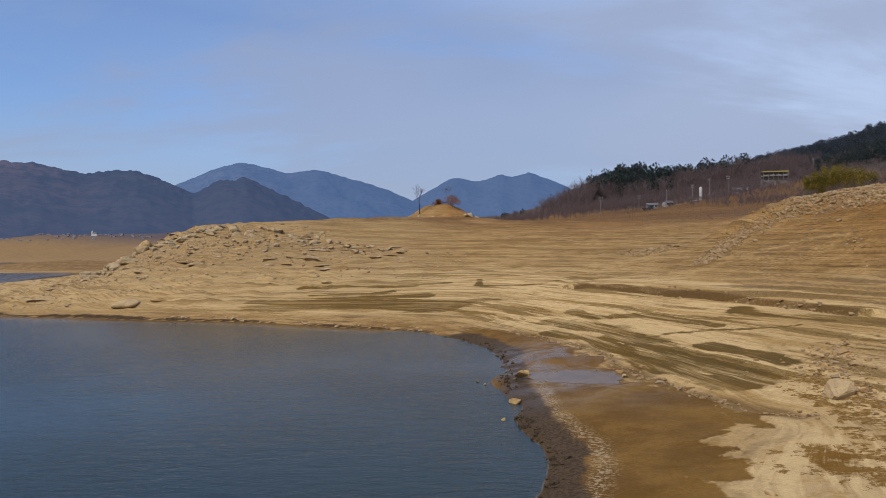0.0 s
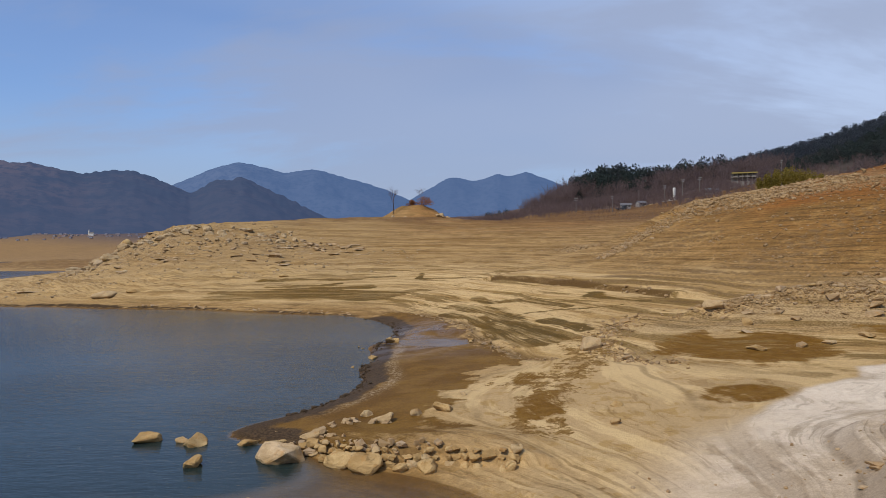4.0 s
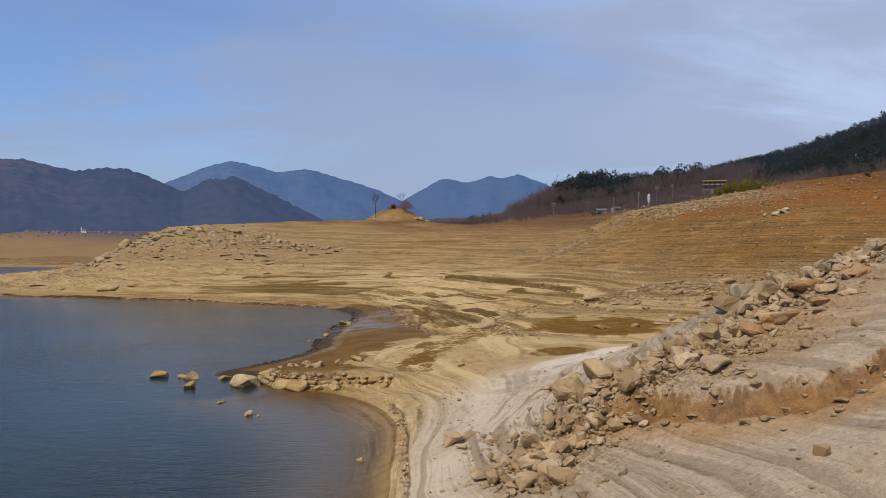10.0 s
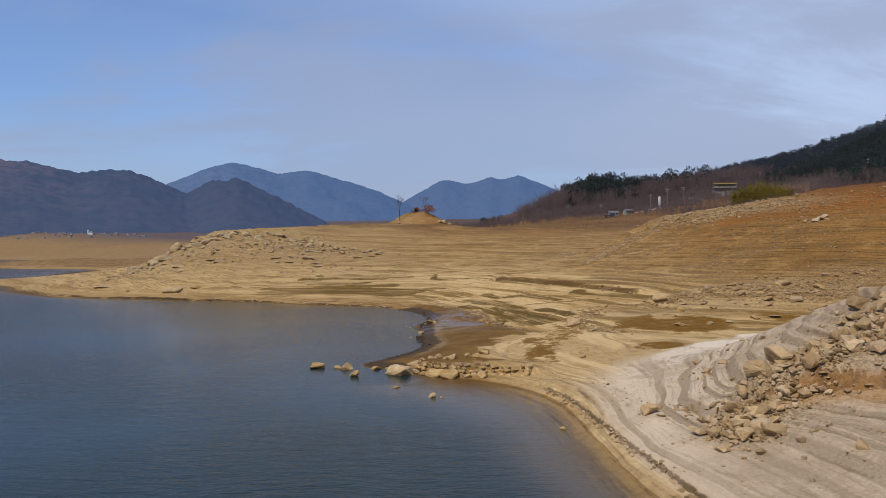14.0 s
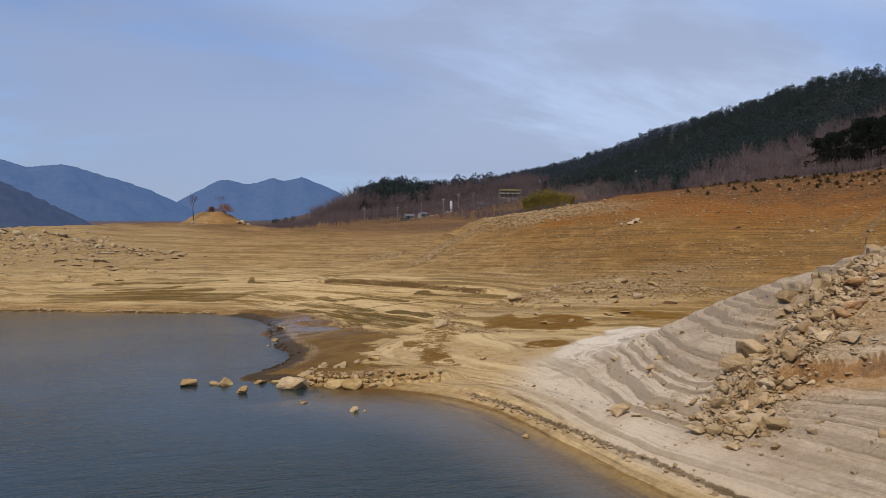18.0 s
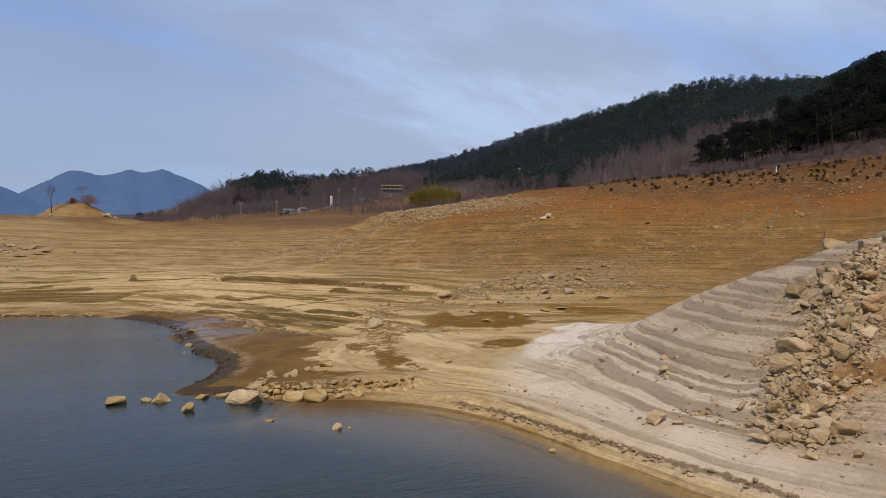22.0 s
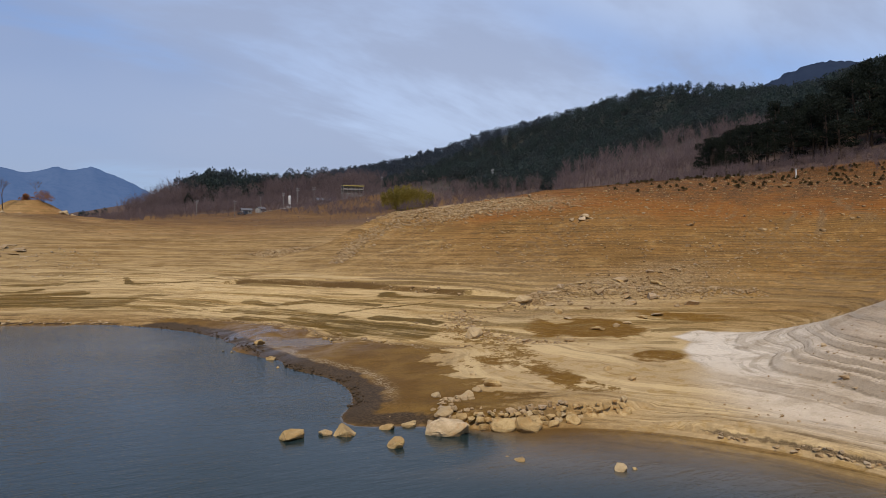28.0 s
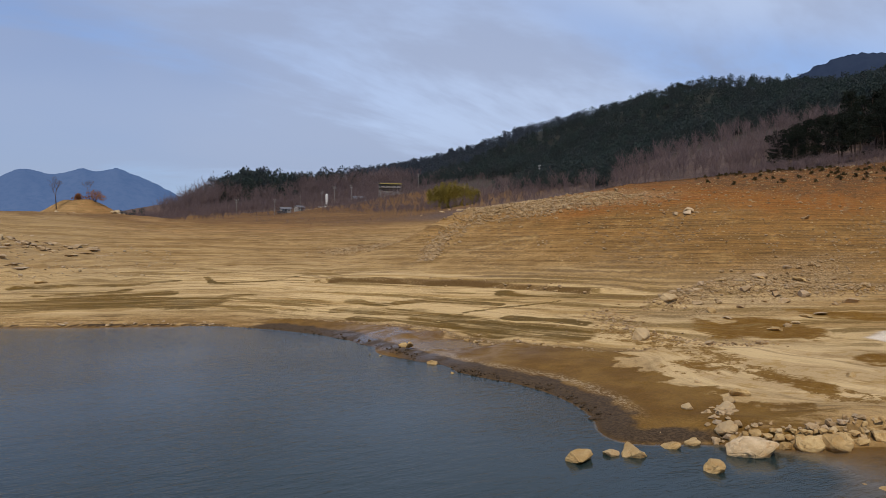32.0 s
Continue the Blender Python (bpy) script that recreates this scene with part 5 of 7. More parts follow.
# rubble along the spur
rub_len = [math.dist(a, b) for a, b in zip(RUBBLE, RUBBLE[1:])]
rub_total = sum(rub_len)
RUB_LABELS = ("tan broken stone in a pile of rubble", "angular sandy stone tumbled on the bleached slope")
BLOCK_LIST = [(18.0, -6.2, 1.3, 0.95, PALE), (17.05, -6.4, 1.1, 0.9, PALE), (17.5, -7.5, 0.78, 0.75, PALE), (18.45, -7.55, 0.75, 1.35, BROKEN), (15.9, -6.9, 0.68, 1.1, PALE), (16.6, -7.9, 0.6, 0.95, BROKEN), (16.4, -6.4, 0.5, 1.2, PALE),
              (19.3, -6.8, 0.65, 0.75, BROKEN), (19.95, -7.65, 0.75, 0.9, PALE), (20.5, -8.4, 0.9, 0.7, PALE), (19.9, -5.2, 0.8, 0.8, BROKEN), (21.2, -5.3, 0.55, 1.0, BROKEN), (21.5, -5.9, 0.85, 0.6, PALE),
              (21.8, -5.0, 0.8, 0.7, BROKEN), (23.1, -2.6, 0.95, 0.9, BROKEN), (24.0, -3.6, 1.05, 0.85, BROKEN), (22.6, -5.7, 0.9, 0.9, BROKEN), (24.6, -3.3, 0.75, 0.8, PALE), (23.3, -4.4, 0.9, 0.45, SLABS), (24.4, -6.1, 0.6, 0.8, PALE), (24.8, -5.7, 0.65, 0.85, PALE),
              (25.1, -6.3, 0.55, 0.6, PALE), (21.7, -7.0, 0.5, 0.7, PALE), (15.7, -7.9, 0.8, 0.85, PALE), (16.1, -8.5, 0.8, 0.85, PALE), (16.3, -9.2, 0.95, 0.7, PALE), (15.6, -8.8, 0.85, 0.8, PALE), (14.3, -7.6, 0.68, 0.7, PALE),
              (14.7, -7.9, 0.5, 0.7, PALE), (14.6, -9.1, 0.55, 0.6, PALE), (13.8, -3.6, 0.85, 0.85, PALE), (14.3, -3.2, 0.7, 0.5, PALE), (14.0, -4.4, 0.45, 0.6, PALE), (23.7, -2.3, 1.15, 0.9, BROKEN), (24.9, -2.8, 1.05, 0.8, BROKEN),
              (28.4, -2.6, 1.15, 0.75, BROKEN), (26.2, -3.8, 1.1, 0.5, SLABS), (27.2, -3.4, 1.1, 0.55, SLABS), (25.5, -3.6, 0.9, 0.8, PALE), (36.3, 4.2, 1.5, 1.1, PALE), (19.1, 5.5, 0.55, 0.55, BROKEN), (17.4, -0.4, 0.6, 0.75, PALE)]
for i, (x, y, s, tall, kinds) in enumerate(BLOCK_LIST):
    stone({id(PALE): BIG_PALE, id(BROKEN): BIG_BROKEN}.get(id(kinds), kinds), x, y, s, 600 + i, "large lone tan boulder on the bleached spur" if x > 30 else "large tan block in a pile of rubble",
          "rubble on the spur", "boulder", tall, sink=0.10 if x > 30 else 0.14, lean=8)
stone(BIG_BROKEN, 20.0, -6.6, 0.85, 688, "upright pointed stone standing on a rubble ridge", "rubble on the spur", "boulder", 1.75, sink=0.06, lean=3)
stone(BROKEN, 19.95, -6.6, 0.36, 690, "small stone balanced on an upright stone", "rubble on the spur", base=ground(20.0, -6.6) + 1.02, sink=0.0, tall=0.9, lean=5)
for i, (x, y, s, tall) in enumerate([(22.4, -6.3, 0.95, 0.85), (23.3, -6.0, 1.1, 0.8), (24.6, -4.9, 1.1, 0.8), (26.0, -5.0, 1.1, 0.8)]):
    stone(LEDGES, x, y, s, 692 + i, "rusty orange bedrock knob breaking through the ridge", "bedrock of the spur", "bedrock_knob", tall, sink=0.3, lean=8, long=1.2)
rr_ = random.Random(9)
for i in range(3300):
    s = rub_total * rr_.random() ** 1.05
    x, y, a = along(RUBBLE, rub_len, s)
    w = 0.55 if s < rub_total * 0.55 else 0.42
    x, y = x + rr_.gauss(0, w) * 0.8, y + rr_.gauss(0, w) * 1.25
    size = min(0.07 + rr_.expovariate(9.5), 0.62)
    kind = BROKEN if rr_.random() < 0.6 else (SLABS if rr_.random() < 0.5 else PALE)
    stone(kind, x, y, size, 700 + i, RUB_LABELS[0], "rubble on the spur", sink=rr_.uniform(-0.35, 0.15), lean=35, tall=rr_.uniform(0.65, 1.1), heap=None if size > 0.36 else "spur_rubble")
for cx, cy, n in ((15.0, -4.9, 26), (14.7, -4.1, 14), (13.9, -3.4, 14), (16.9, 1.2, 12), (18.9, 5.4, 10), (17.2, -1.0, 12), (20.4, -8.9, 40), (21.6, -7.4, 46), (19.2, -7.9, 30)):
    for k in range(n):
        stone(BROKEN if k % 3 else SLABS, cx + rr_.gauss(0, 0.42), cy + rr_.gauss(0, 0.32), min(0.06 + rr_.expovariate(11), 0.32), 900 + k, "", tall=0.75, lean=20, heap="spur_rubble")
for i in range(110):                                                # strewn over the bleached steps
    x, y = rr_.uniform(13.2, 27), rr_.uniform(-16, 9)
    size = min(0.10 + rr_.expovariate(10), 0.5)
    if base_height(np.array([x]), np.array([y]))[0] > 0.4:
        stone(BROKEN, x, y, size, 1100 + i, RUB_LABELS[1], "stones on the spur", lean=20, heap=None if size > 0.28 else "spur_rubble")

for i in range(90):                                                 # clods broken from the lip at the water
    s = [math.dist(a, b) for a, b in zip(LIP, LIP[1:])]
    x, y, a = along(LIP, s, rr_.uniform(8, sum(s)))
    stone(BROKEN, x - abs(rr_.gauss(0, 0.16)), y, rr_.uniform(0.1, 0.34), 1250 + i, "", tall=0.6, sink=0.2, heap="spur_rubble")
cut_len = [math.dist(a, b) for a, b in zip(CUT, CUT[1:])]
for i in range(70):                                                 # clods under the undercut ledge
    x, y, a = along(CUT, cut_len, rr_.uniform(0, sum(cut_len)))
    stone(BROKEN, x + rr_.gauss(0, 0.2), y - abs(rr_.gauss(0, 0.3)), min(0.08 + rr_.expovariate(9), 0.4), 1270 + i, "", tall=0.7, sink=0.2, heap="spur_rubble")
# rubble bank on the flat below the hillside
for i, (x, y, s, tall) in enumerate([(27.0, 37.8, 2.0, 0.55), (30.2, 40.0, 0.8, 0.6), (30.7, 39.6, 0.75, 0.65), (31.1, 39.0, 0.7, 0.6), (31.5, 38.4, 0.8, 0.55), (32.3, 38.6, 0.9, 0.7), (34.3, 38.3, 0.8, 0.5), (29.1, 36.4, 0.95, 0.55), (30.8, 35.6, 0.8, 0.5), (28.1, 34.3, 0.75, 0.9), (31.0, 33.7, 0.7, 0.8), (27.1, 32.1, 0.8, 0.45), (25.5, 27.2, 1.2, 0.4), (28.6, 28.1, 0.8, 0.7), (38.4, 33.0, 1.25, 0.8), (39, 37.5, 1.2, 0.5), (34.6, 36.0, 1.0, 0.7), (39.6, 37.9, 1.7, 0.38), (42, 35.5, 1.5, 0.4), (36.4, 34.2, 1.2, 0.6),
                                  (35.6, 33.0, 1.2, 0.4), (33, 29.4, 1.1, 0.4), (34.8, 29.4, 1.2, 0.4), (40, 30, 1.5, 0.35), (30.4, 28.7, 0.9, 0.4)]):
    stone(BROKEN if i % 3 else WORN, x, y, s, 1300 + i, "flat tan boulder on the dry lake bed", "stones on the lake bed", "boulder", tall, sink=0.22)
for i in range(130):
    x = rr_.gauss(37, 7.5)
    y = 36 + (x - 37) * 0.02 + rr_.gauss(0, 1.7) + (2.5 if x < 33 else 0)
    stone(BROKEN, x, y, min(0.14 + rr_.expovariate(5.5), 0.75), 1400 + i, "", tall=0.75, lean=15, heap="lake_bed_stones")
RIM = [(22.5, 41), (20.2, 37.5), (18.6, 33), (18.3, 29), (18.9, 25.6), (20.5, 24.2)]
rim_len = [math.dist(a, b) for a, b in zip(RIM, RIM[1:])]
for i in range(70):                                                 # earth clods round the ochre hollow
    x, y, a = along(RIM, rim_len, rr_.uniform(0, sum(rim_len)))
    stone(BROKEN, x + rr_.gauss(0, 0.45), y + rr_.gauss(0, 0.45), min(0.15 + rr_.expovariate(6), 0.7), 1650 + i, "", tall=0.6, heap="lake_bed_stones")
for i in range(60):                                                 # broken clods along the gully and the scarp
    line = GULLY[2:] if i % 2 else SCARP
    s = [math.dist(a, b) for a, b in zip(line, line[1:])]
    x, y, a = along(line, s, rr_.uniform(0, sum(s)))
    stone(BROKEN, x + rr_.gauss(0, 0.5), y + rr_.gauss(0, 0.5), rr_.uniform(0.2, 0.55), 1700 + i, "", tall=0.6, heap="lake_bed_stones")

# stones on the hillside and the rubble slope
for i in range(190):
    if i < 120:
        x, y = min(rr_.gauss(54, 6), 65), 0
        y = 62 + (66 - x) * 1.6 + rr_.gauss(0, 6)
    else:
        x, y = rr_.uniform(42, 98), rr_.uniform(34, 62)
    stone(BROKEN, x, y, min(0.22 + rr_.expovariate(4.5), 1.1), 1800 + i, "", tall=0.7, heap="hillside_stones")
for i, (x, y, s) in enumerate([(54.3, 58.2, 1.7), (53.4, 57.6, 1.3), (55.2, 58.8, 1.1), (54.4, 56.9, 0.8)]):
    stone(PALE, x, y, s, 2000 + i, "pale boulder in a small heap on the hillside", "pale heap on the hillside", "boulder", 0.75)
for i in range(34):
    stone(BROKEN, 37 + rr_.gauss(0, 4.5), 119 + rr_.gauss(0, 1.6), rr_.uniform(0.4, 1.1), 2050 + i, "", tall=0.6, heap="hillside_stones")

# crags on the headland and boulders on the knoll
stone(EGGS, -50.3, 119.5, 2.5, 2100, "grey rounded boulder perched on the headland crest", "crags of the headland", "boulder", 1.35, sink=0.15)
rc = random.Random(15)
for i in range(64):
    t = rc.random() ** 2.2
    x = -57 + 38 * t
    y = 113.5 + 12 * min(t * 2.2, 1) + rc.gauss(0, 1.6)
    s = rc.uniform(1.3, 3.6) * (1.1 - 0.5 * t)
    stone(CRAGS, x, y, s, 2101 + i, "grey-brown weathered outcrop block on the headland", "crags of the headland", "boulder", rc.uniform(0.45, 0.8), sink=0.45, lean=14)
for i in range(150):
    x = rr_.uniform(-60, -12)
    stone(BROKEN, x, 116 + (x + 45) * 0.12 + rr_.gauss(0, 6), 0.3 + rr_.expovariate(2.6), 2180 + i, "", tall=0.55, sink=0.35, heap="headland_stones")
for i, (x, y, s) in enumerate([(-40, 89.5, 2.9), (-36.5, 91, 1.8), (-16, 97, 1.5)]):
    stone(EGGS, x, y, s, 2230 + i, "smooth tan boulder low on the headland slope", "", "boulder", 0.7, long=1.3, turn=35, sink=0.4)
for i in range(26):
    stone(SLABS, -14 + rr_.gauss(0, 3.2), 126 + rr_.gauss(0, 2.2), rr_.uniform(0.6, 1.8), 2260 + i, "", tall=0.8, heap="headland_stones")
for i, (x, y, s) in enumerate([(8.2, 220, 3.0), (9.6, 221.5, 2.2), (6.4, 218, 2.0), (-8, 216.5, 1.6), (-4, 214.5, 1.4), (1, 214, 1.5)]):
    stone(CRAGS, x, y, s, 2300 + i, "pale grey boulder on the rim of the knoll", "boulders of the knoll", "boulder", 0.9)
stone(WORN, -118, 300, 4.0, 2310, "lone dark boulder on the far spit", name="boulder", tall=0.7)


for i in range(64):                                                 # bedrock ledges along the contours
    x = rr_.uniform(-60, -4)
    y = 96 + rr_.random() * 24 + 0.25 * (x + 60)
    stone(SLABS, x, y, rr_.uniform(0.7, 2.0), 2280 + i, "", tall=rr_.uniform(0.35, 0.6), turn=rr_.gauss(12, 14), long=rr_.uniform(1.3, 2.4), sink=0.55, lean=6, heap="headland_stones")


NORTH = [p for p in SHORE if -36 < p[0] < 2 and p[1] > 60]
shore_len = [math.dist(a, b) for a, b in zip(NORTH, NORTH[1:])]
for i in range(80):
    x, y, a = along(NORTH, shore_len, rr_.random() * sum(shore_len))
    stone(BROKEN, x + rr_.gauss(0, 0.5), y + 0.5 + abs(rr_.gauss(0, 0.7)), min(0.14 + rr_.expovariate(5), 0.8), 2400 + i, "", tall=0.55, heap="headland_stones")
HEAP_LABELS = {"spur_rubble": "heap of broken tan stones along the spur", "lake_bed_stones": "scattered stones on the dry lake bed", "hillside_stones": "loose stones on the eroded hillside",
               "headland_stones": "broken stones and bedrock slabs on the headland", "wall_rubble": "small broken stones beside the old wall"}


def join_heaps():
    for (key, mat), items in HEAPS.items():
        vs, fs, n = [], [], 0
        for me, place in items:
            co = np.empty(len(me.vertices) * 3)
            me.vertices.foreach_get("co", co)
            m = np.array(place)
            vs.append(co.reshape(-1, 3) @ m[:3, :3].T + m[:3, 3])
            fs += [[k + n for k in p.vertices] for p in me.polygons]
            n += len(me.vertices)
        me = bpy.data.meshes.new(key)
        me.from_pydata(np.concatenate(vs).tolist(), [], fs)
        me.materials.append(M_gravel if key in ("lake_bed_stones", "hillside_stones") else bpy.data.materials[mat])
        tagged(new(key, me), HEAP_LABELS[key], "stones", kind="stuff")


join_heaps()


def gravel(name, spots, mat, label, parent=None):
    """Many small stones as one mesh: spots of x, y, size."""
    shapes = []
    for me in BROKEN[:6]:
        bm = bmesh.new()
        bmesh.ops.create_icosphere(bm, subdivisions=1, radius=0.5)
        r = random.Random(len(shapes))
        co = np.array([v.co * r.uniform(0.7, 1.15) for v in bm.verts]) * (1, 0.85, 0.62)
        shapes.append((co, np.array([[v.index for v in f.verts] for f in bm.faces])))
        bm.free()
    vs, fs, at = [], [], 0
    r = random.Random(3)
    for x, y, s in spots:
        co, fa = shapes[r.randrange(len(shapes))]
        a = r.uniform(0, 6.28)
        c, sn = math.cos(a), math.sin(a)
        q = co * s
        vs.append(np.stack([q[:, 0] * c - q[:, 1] * sn + x, q[:, 0] * sn + q[:, 1] * c + y, q[:, 2] + ground(x, y) + s * 0.12], -1))
        fs.append(fa + at)
        at += len(co)
    me = bpy.data.meshes.new(name)
    me.from_pydata(np.concatenate(vs).tolist(), [], np.concatenate(fs).tolist())
    me.materials.append(mat)
    return tagged(new(name, me), label, "gravel", kind="stuff")


rg = random.Random(11)
spots = []
for i in range(1900):
    x, y, a = along(RUBBLE, rub_len, rub_total * rg.random())
    spots.append((x + rg.gauss(0, 1.1), y + rg.gauss(0, 1.2), min(0.05 + rg.expovariate(16), 0.24)))
for i in range(500):
    spots.append((rg.uniform(13.0, 27), rg.uniform(-16, 9), min(0.04 + rg.expovariate(22), 0.16)))
gravel("spur_gravel", spots, M_rock, "loose broken gravel strewn over the spur")
spots = []
for i in range(1000):
    x = rg.gauss(39, 9)
    spots.append((x, 35.8 + rg.gauss(0, 1.1) + (2.5 if x < 33 else 0), min(0.07 + rg.expovariate(11), 0.36)))
bank_len = [math.dist(a, b) for a, b in zip(BANK, BANK[1:])]
for i in range(2300):
    x, y, a = along(BANK, bank_len, rg.uniform(0, sum(bank_len)))
    spots.append((x + rg.gauss(0, 0.55), y + rg.gauss(0, 0.75), min(0.08 + rg.expovariate(9), 0.5)))
for i in range(350):
    x, y, a = along(SCARP, [math.dist(p, q) for p, q in zip(SCARP, SCARP[1:])], rg.uniform(0, 39))
    spots.append((x + rg.gauss(0, 0.35), y + rg.gauss(0, 0.4), min(0.07 + rg.expovariate(12), 0.3)))
for i in range(520):
    x, y, a = along(RIM, rim_len, rg.uniform(0, sum(rim_len)))
    spots.append((x + rg.gauss(0, 0.8), y + rg.gauss(0, 0.8), min(0.07 + rg.expovariate(12), 0.3)))
lake_spots = list(spots)
spots = []
for i in range(1500):
    t = rg.random()
    x = -58 + 62 * t
    spots.append((x, 90 + 26 * rg.random() + 0.22 * (x + 58), min(0.10 + rg.expovariate(9), 0.7)))
for i in range(500):
    x = rg.uniform(-60, -20)
    spots.append((x, 113 + 0.3 * (x + 60) + rg.gauss(0, 5), min(0.2 + rg.expovariate(4), 1.2)))
gravel("headland_gravel", spots, M_grey, "grey-brown broken stones strewn over the headland")
spots = []
for i in range(1800):
    k = rg.randrange(len(SHORE) - 1)
    (xa, ya), (xb, yb) = SHORE[k], SHORE[k + 1]
    f = rg.random()
    x, y = xa + (xb - xa) * f + rg.gauss(0, 0.28), ya + (yb - ya) * f + rg.gauss(0, 0.28)
    if 19 < y < 66 and -4 < x < 12:
        spots.append((x + 0.2, y, min(0.07 + rg.expovariate(13), 0.38)))
gravel("mud_clods", spots, M_mud, "dark clods of wet mud along the water's edge")
spots = lake_spots
gravel("lake_bed_gravel", spots, M_gravel, "bank of loose gravel on the dry lake bed")
spots = []
for i in range(2600):
    x = min(rg.gauss(52, 4.5), 59)
    spots.append((x, 62 + (66 - x) * 1.7 + rg.gauss(0, 6), min(0.16 + rg.expovariate(5), 0.8)))
slip = [(28.4, 79.7), (33, 86), (37.5, 90.5), (42, 92), (46.5, 88), (49, 82.5), (54, 79.5)]
slip_len = [math.dist(a, b) for a, b in zip(slip, slip[1:])]
for i in range(2600):
    f = rg.random() ** 0.8
    x, y, a = along(slip, slip_len, f * sum(slip_len))
    spots.append((x + rg.gauss(0, 0.5 + 1.8 * f), y + rg.gauss(0, 0.6 + 2.2 * f), min(0.13 + rg.expovariate(6), 0.75)))
for i in range(2600):
    spots.append((rg.uniform(36, 104), rg.uniform(30, 70), min(0.10 + rg.expovariate(9), 0.6)))
for i in range(300):
    spots.append((rg.gauss(37, 4.5), rg.gauss(119, 1.6), rg.uniform(0.2, 0.6)))
gravel("hillside_gravel", spots, M_gravel, "loose rubble covering the bank of the hillside")

# ---- trees and shrubs ----
def part(name, bm, material, parent, label="", smooth=False):
    me = bpy.data.meshes.new(name)
    bm.to_mesh(me)
    bm.free()
    me.materials.append(material)
    if smooth:
        me.polygons.foreach_set("use_smooth", [True] * len(me.polygons))
    ob = new(name, me)
    ob.parent = parent
    if label:
        ob["label"] = label
    return ob


def tube(bm, pts, radii, sides=6):
    """A tapered limb through the points."""
    rings = []
    for i, p in enumerate(pts):
        p = Vector(p)
        d = (Vector(pts[min(i + 1, len(pts) - 1)]) - Vector(pts[max(i - 1, 0)])).normalized()
        u = d.orthogonal().normalized()
        w = d.cross(u)
        rings.append([bm.verts.new(p + (u * math.cos(6.2832 * k / sides) + w * math.sin(6.2832 * k / sides)) * radii[i]) for k in range(sides)])
    for a, b in zip(rings, rings[1:]):
        for k in range(sides):
            bm.faces.new((a[k], a[(k + 1) % sides], b[(k + 1) % sides], b[k]))
    bm.faces.new(rings[-1])
    bm.faces.new(list(reversed(rings[0])))


def tuft(bm, rnd, c, r, n, size, flat=0.5):
    """A clump of small leaf blades round c."""
    for _ in range(n):
        d = Vector((rnd.gauss(0, 1), rnd.gauss(0, 1), rnd.gauss(0, 1))).normalized()
        p = Vector(c) + Vector((d.x, d.y, d.z * flat)) * r * rnd.uniform(0.45, 1.0)
        u = (d + Vector((rnd.gauss(0, 0.6), rnd.gauss(0, 0.6), rnd.gauss(0.3, 0.5)))).normalized()
        w = u.orthogonal().normalized()
        w.rotate(Matrix.Rotation(rnd.uniform(0, 6.28), 3, u))
        s = size * rnd.uniform(0.6, 1.3)
        bm.faces.new([bm.verts.new(p + w * s * 0.45), bm.verts.new(p - w * s * 0.45), bm.verts.new(p + u * s)])


def pine(seed, tall):
    """A red pine: leaning bare trunk, limbs near the top, flat clumps of needles."""
    rnd = random.Random(seed)
    root = tagged(new("pine_tree"), "dark green pine with a tall bare trunk above the slope", "tree", "pines above the hillside")
    bm = bmesh.new()
    lx_, ly_ = rnd.uniform(-0.8, 0.8), rnd.uniform(-0.8, 0.8)
    pts = [(lx_ * t * t + 0.15 * math.sin(5 * t + seed), ly_ * t * t, tall * 0.93 * t - 0.3) for t in (0, 0.2, 0.4, 0.6, 0.8, 1.0)]
    tube(bm, pts, [0.24, 0.2, 0.17, 0.13, 0.09, 0.04])
    crown = bmesh.new()
    for i in range(17):
        t = rnd.uniform(0.16, 0.98) if i else 0.97
        b = Vector(pts[0]).lerp(Vector(pts[-1]), t)
        a = rnd.uniform(0, 6.28)
        reach = (1.15 - t) * tall * 0.42 * rnd.uniform(0.6, 1.1) + 0.3
        tip = b + Vector((math.cos(a) * reach, math.sin(a) * reach, reach * rnd.uniform(0.05, 0.45)))
        tube(bm, [b, b.lerp(tip, 0.5) + Vector((0, 0, 0.15)), tip], [0.07, 0.05, 0.02], 4)
        tuft(crown, rnd, tip, rnd.uniform(1.0, 1.9), 100, 0.30, 0.42)
        tuft(crown, rnd, b.lerp(tip, 0.55), rnd.uniform(0.6, 1.0), 45, 0.32, 0.5)
    part("trunk", bm, M_bark, root)
    part("crown", crown, M_pine, root)
    return root


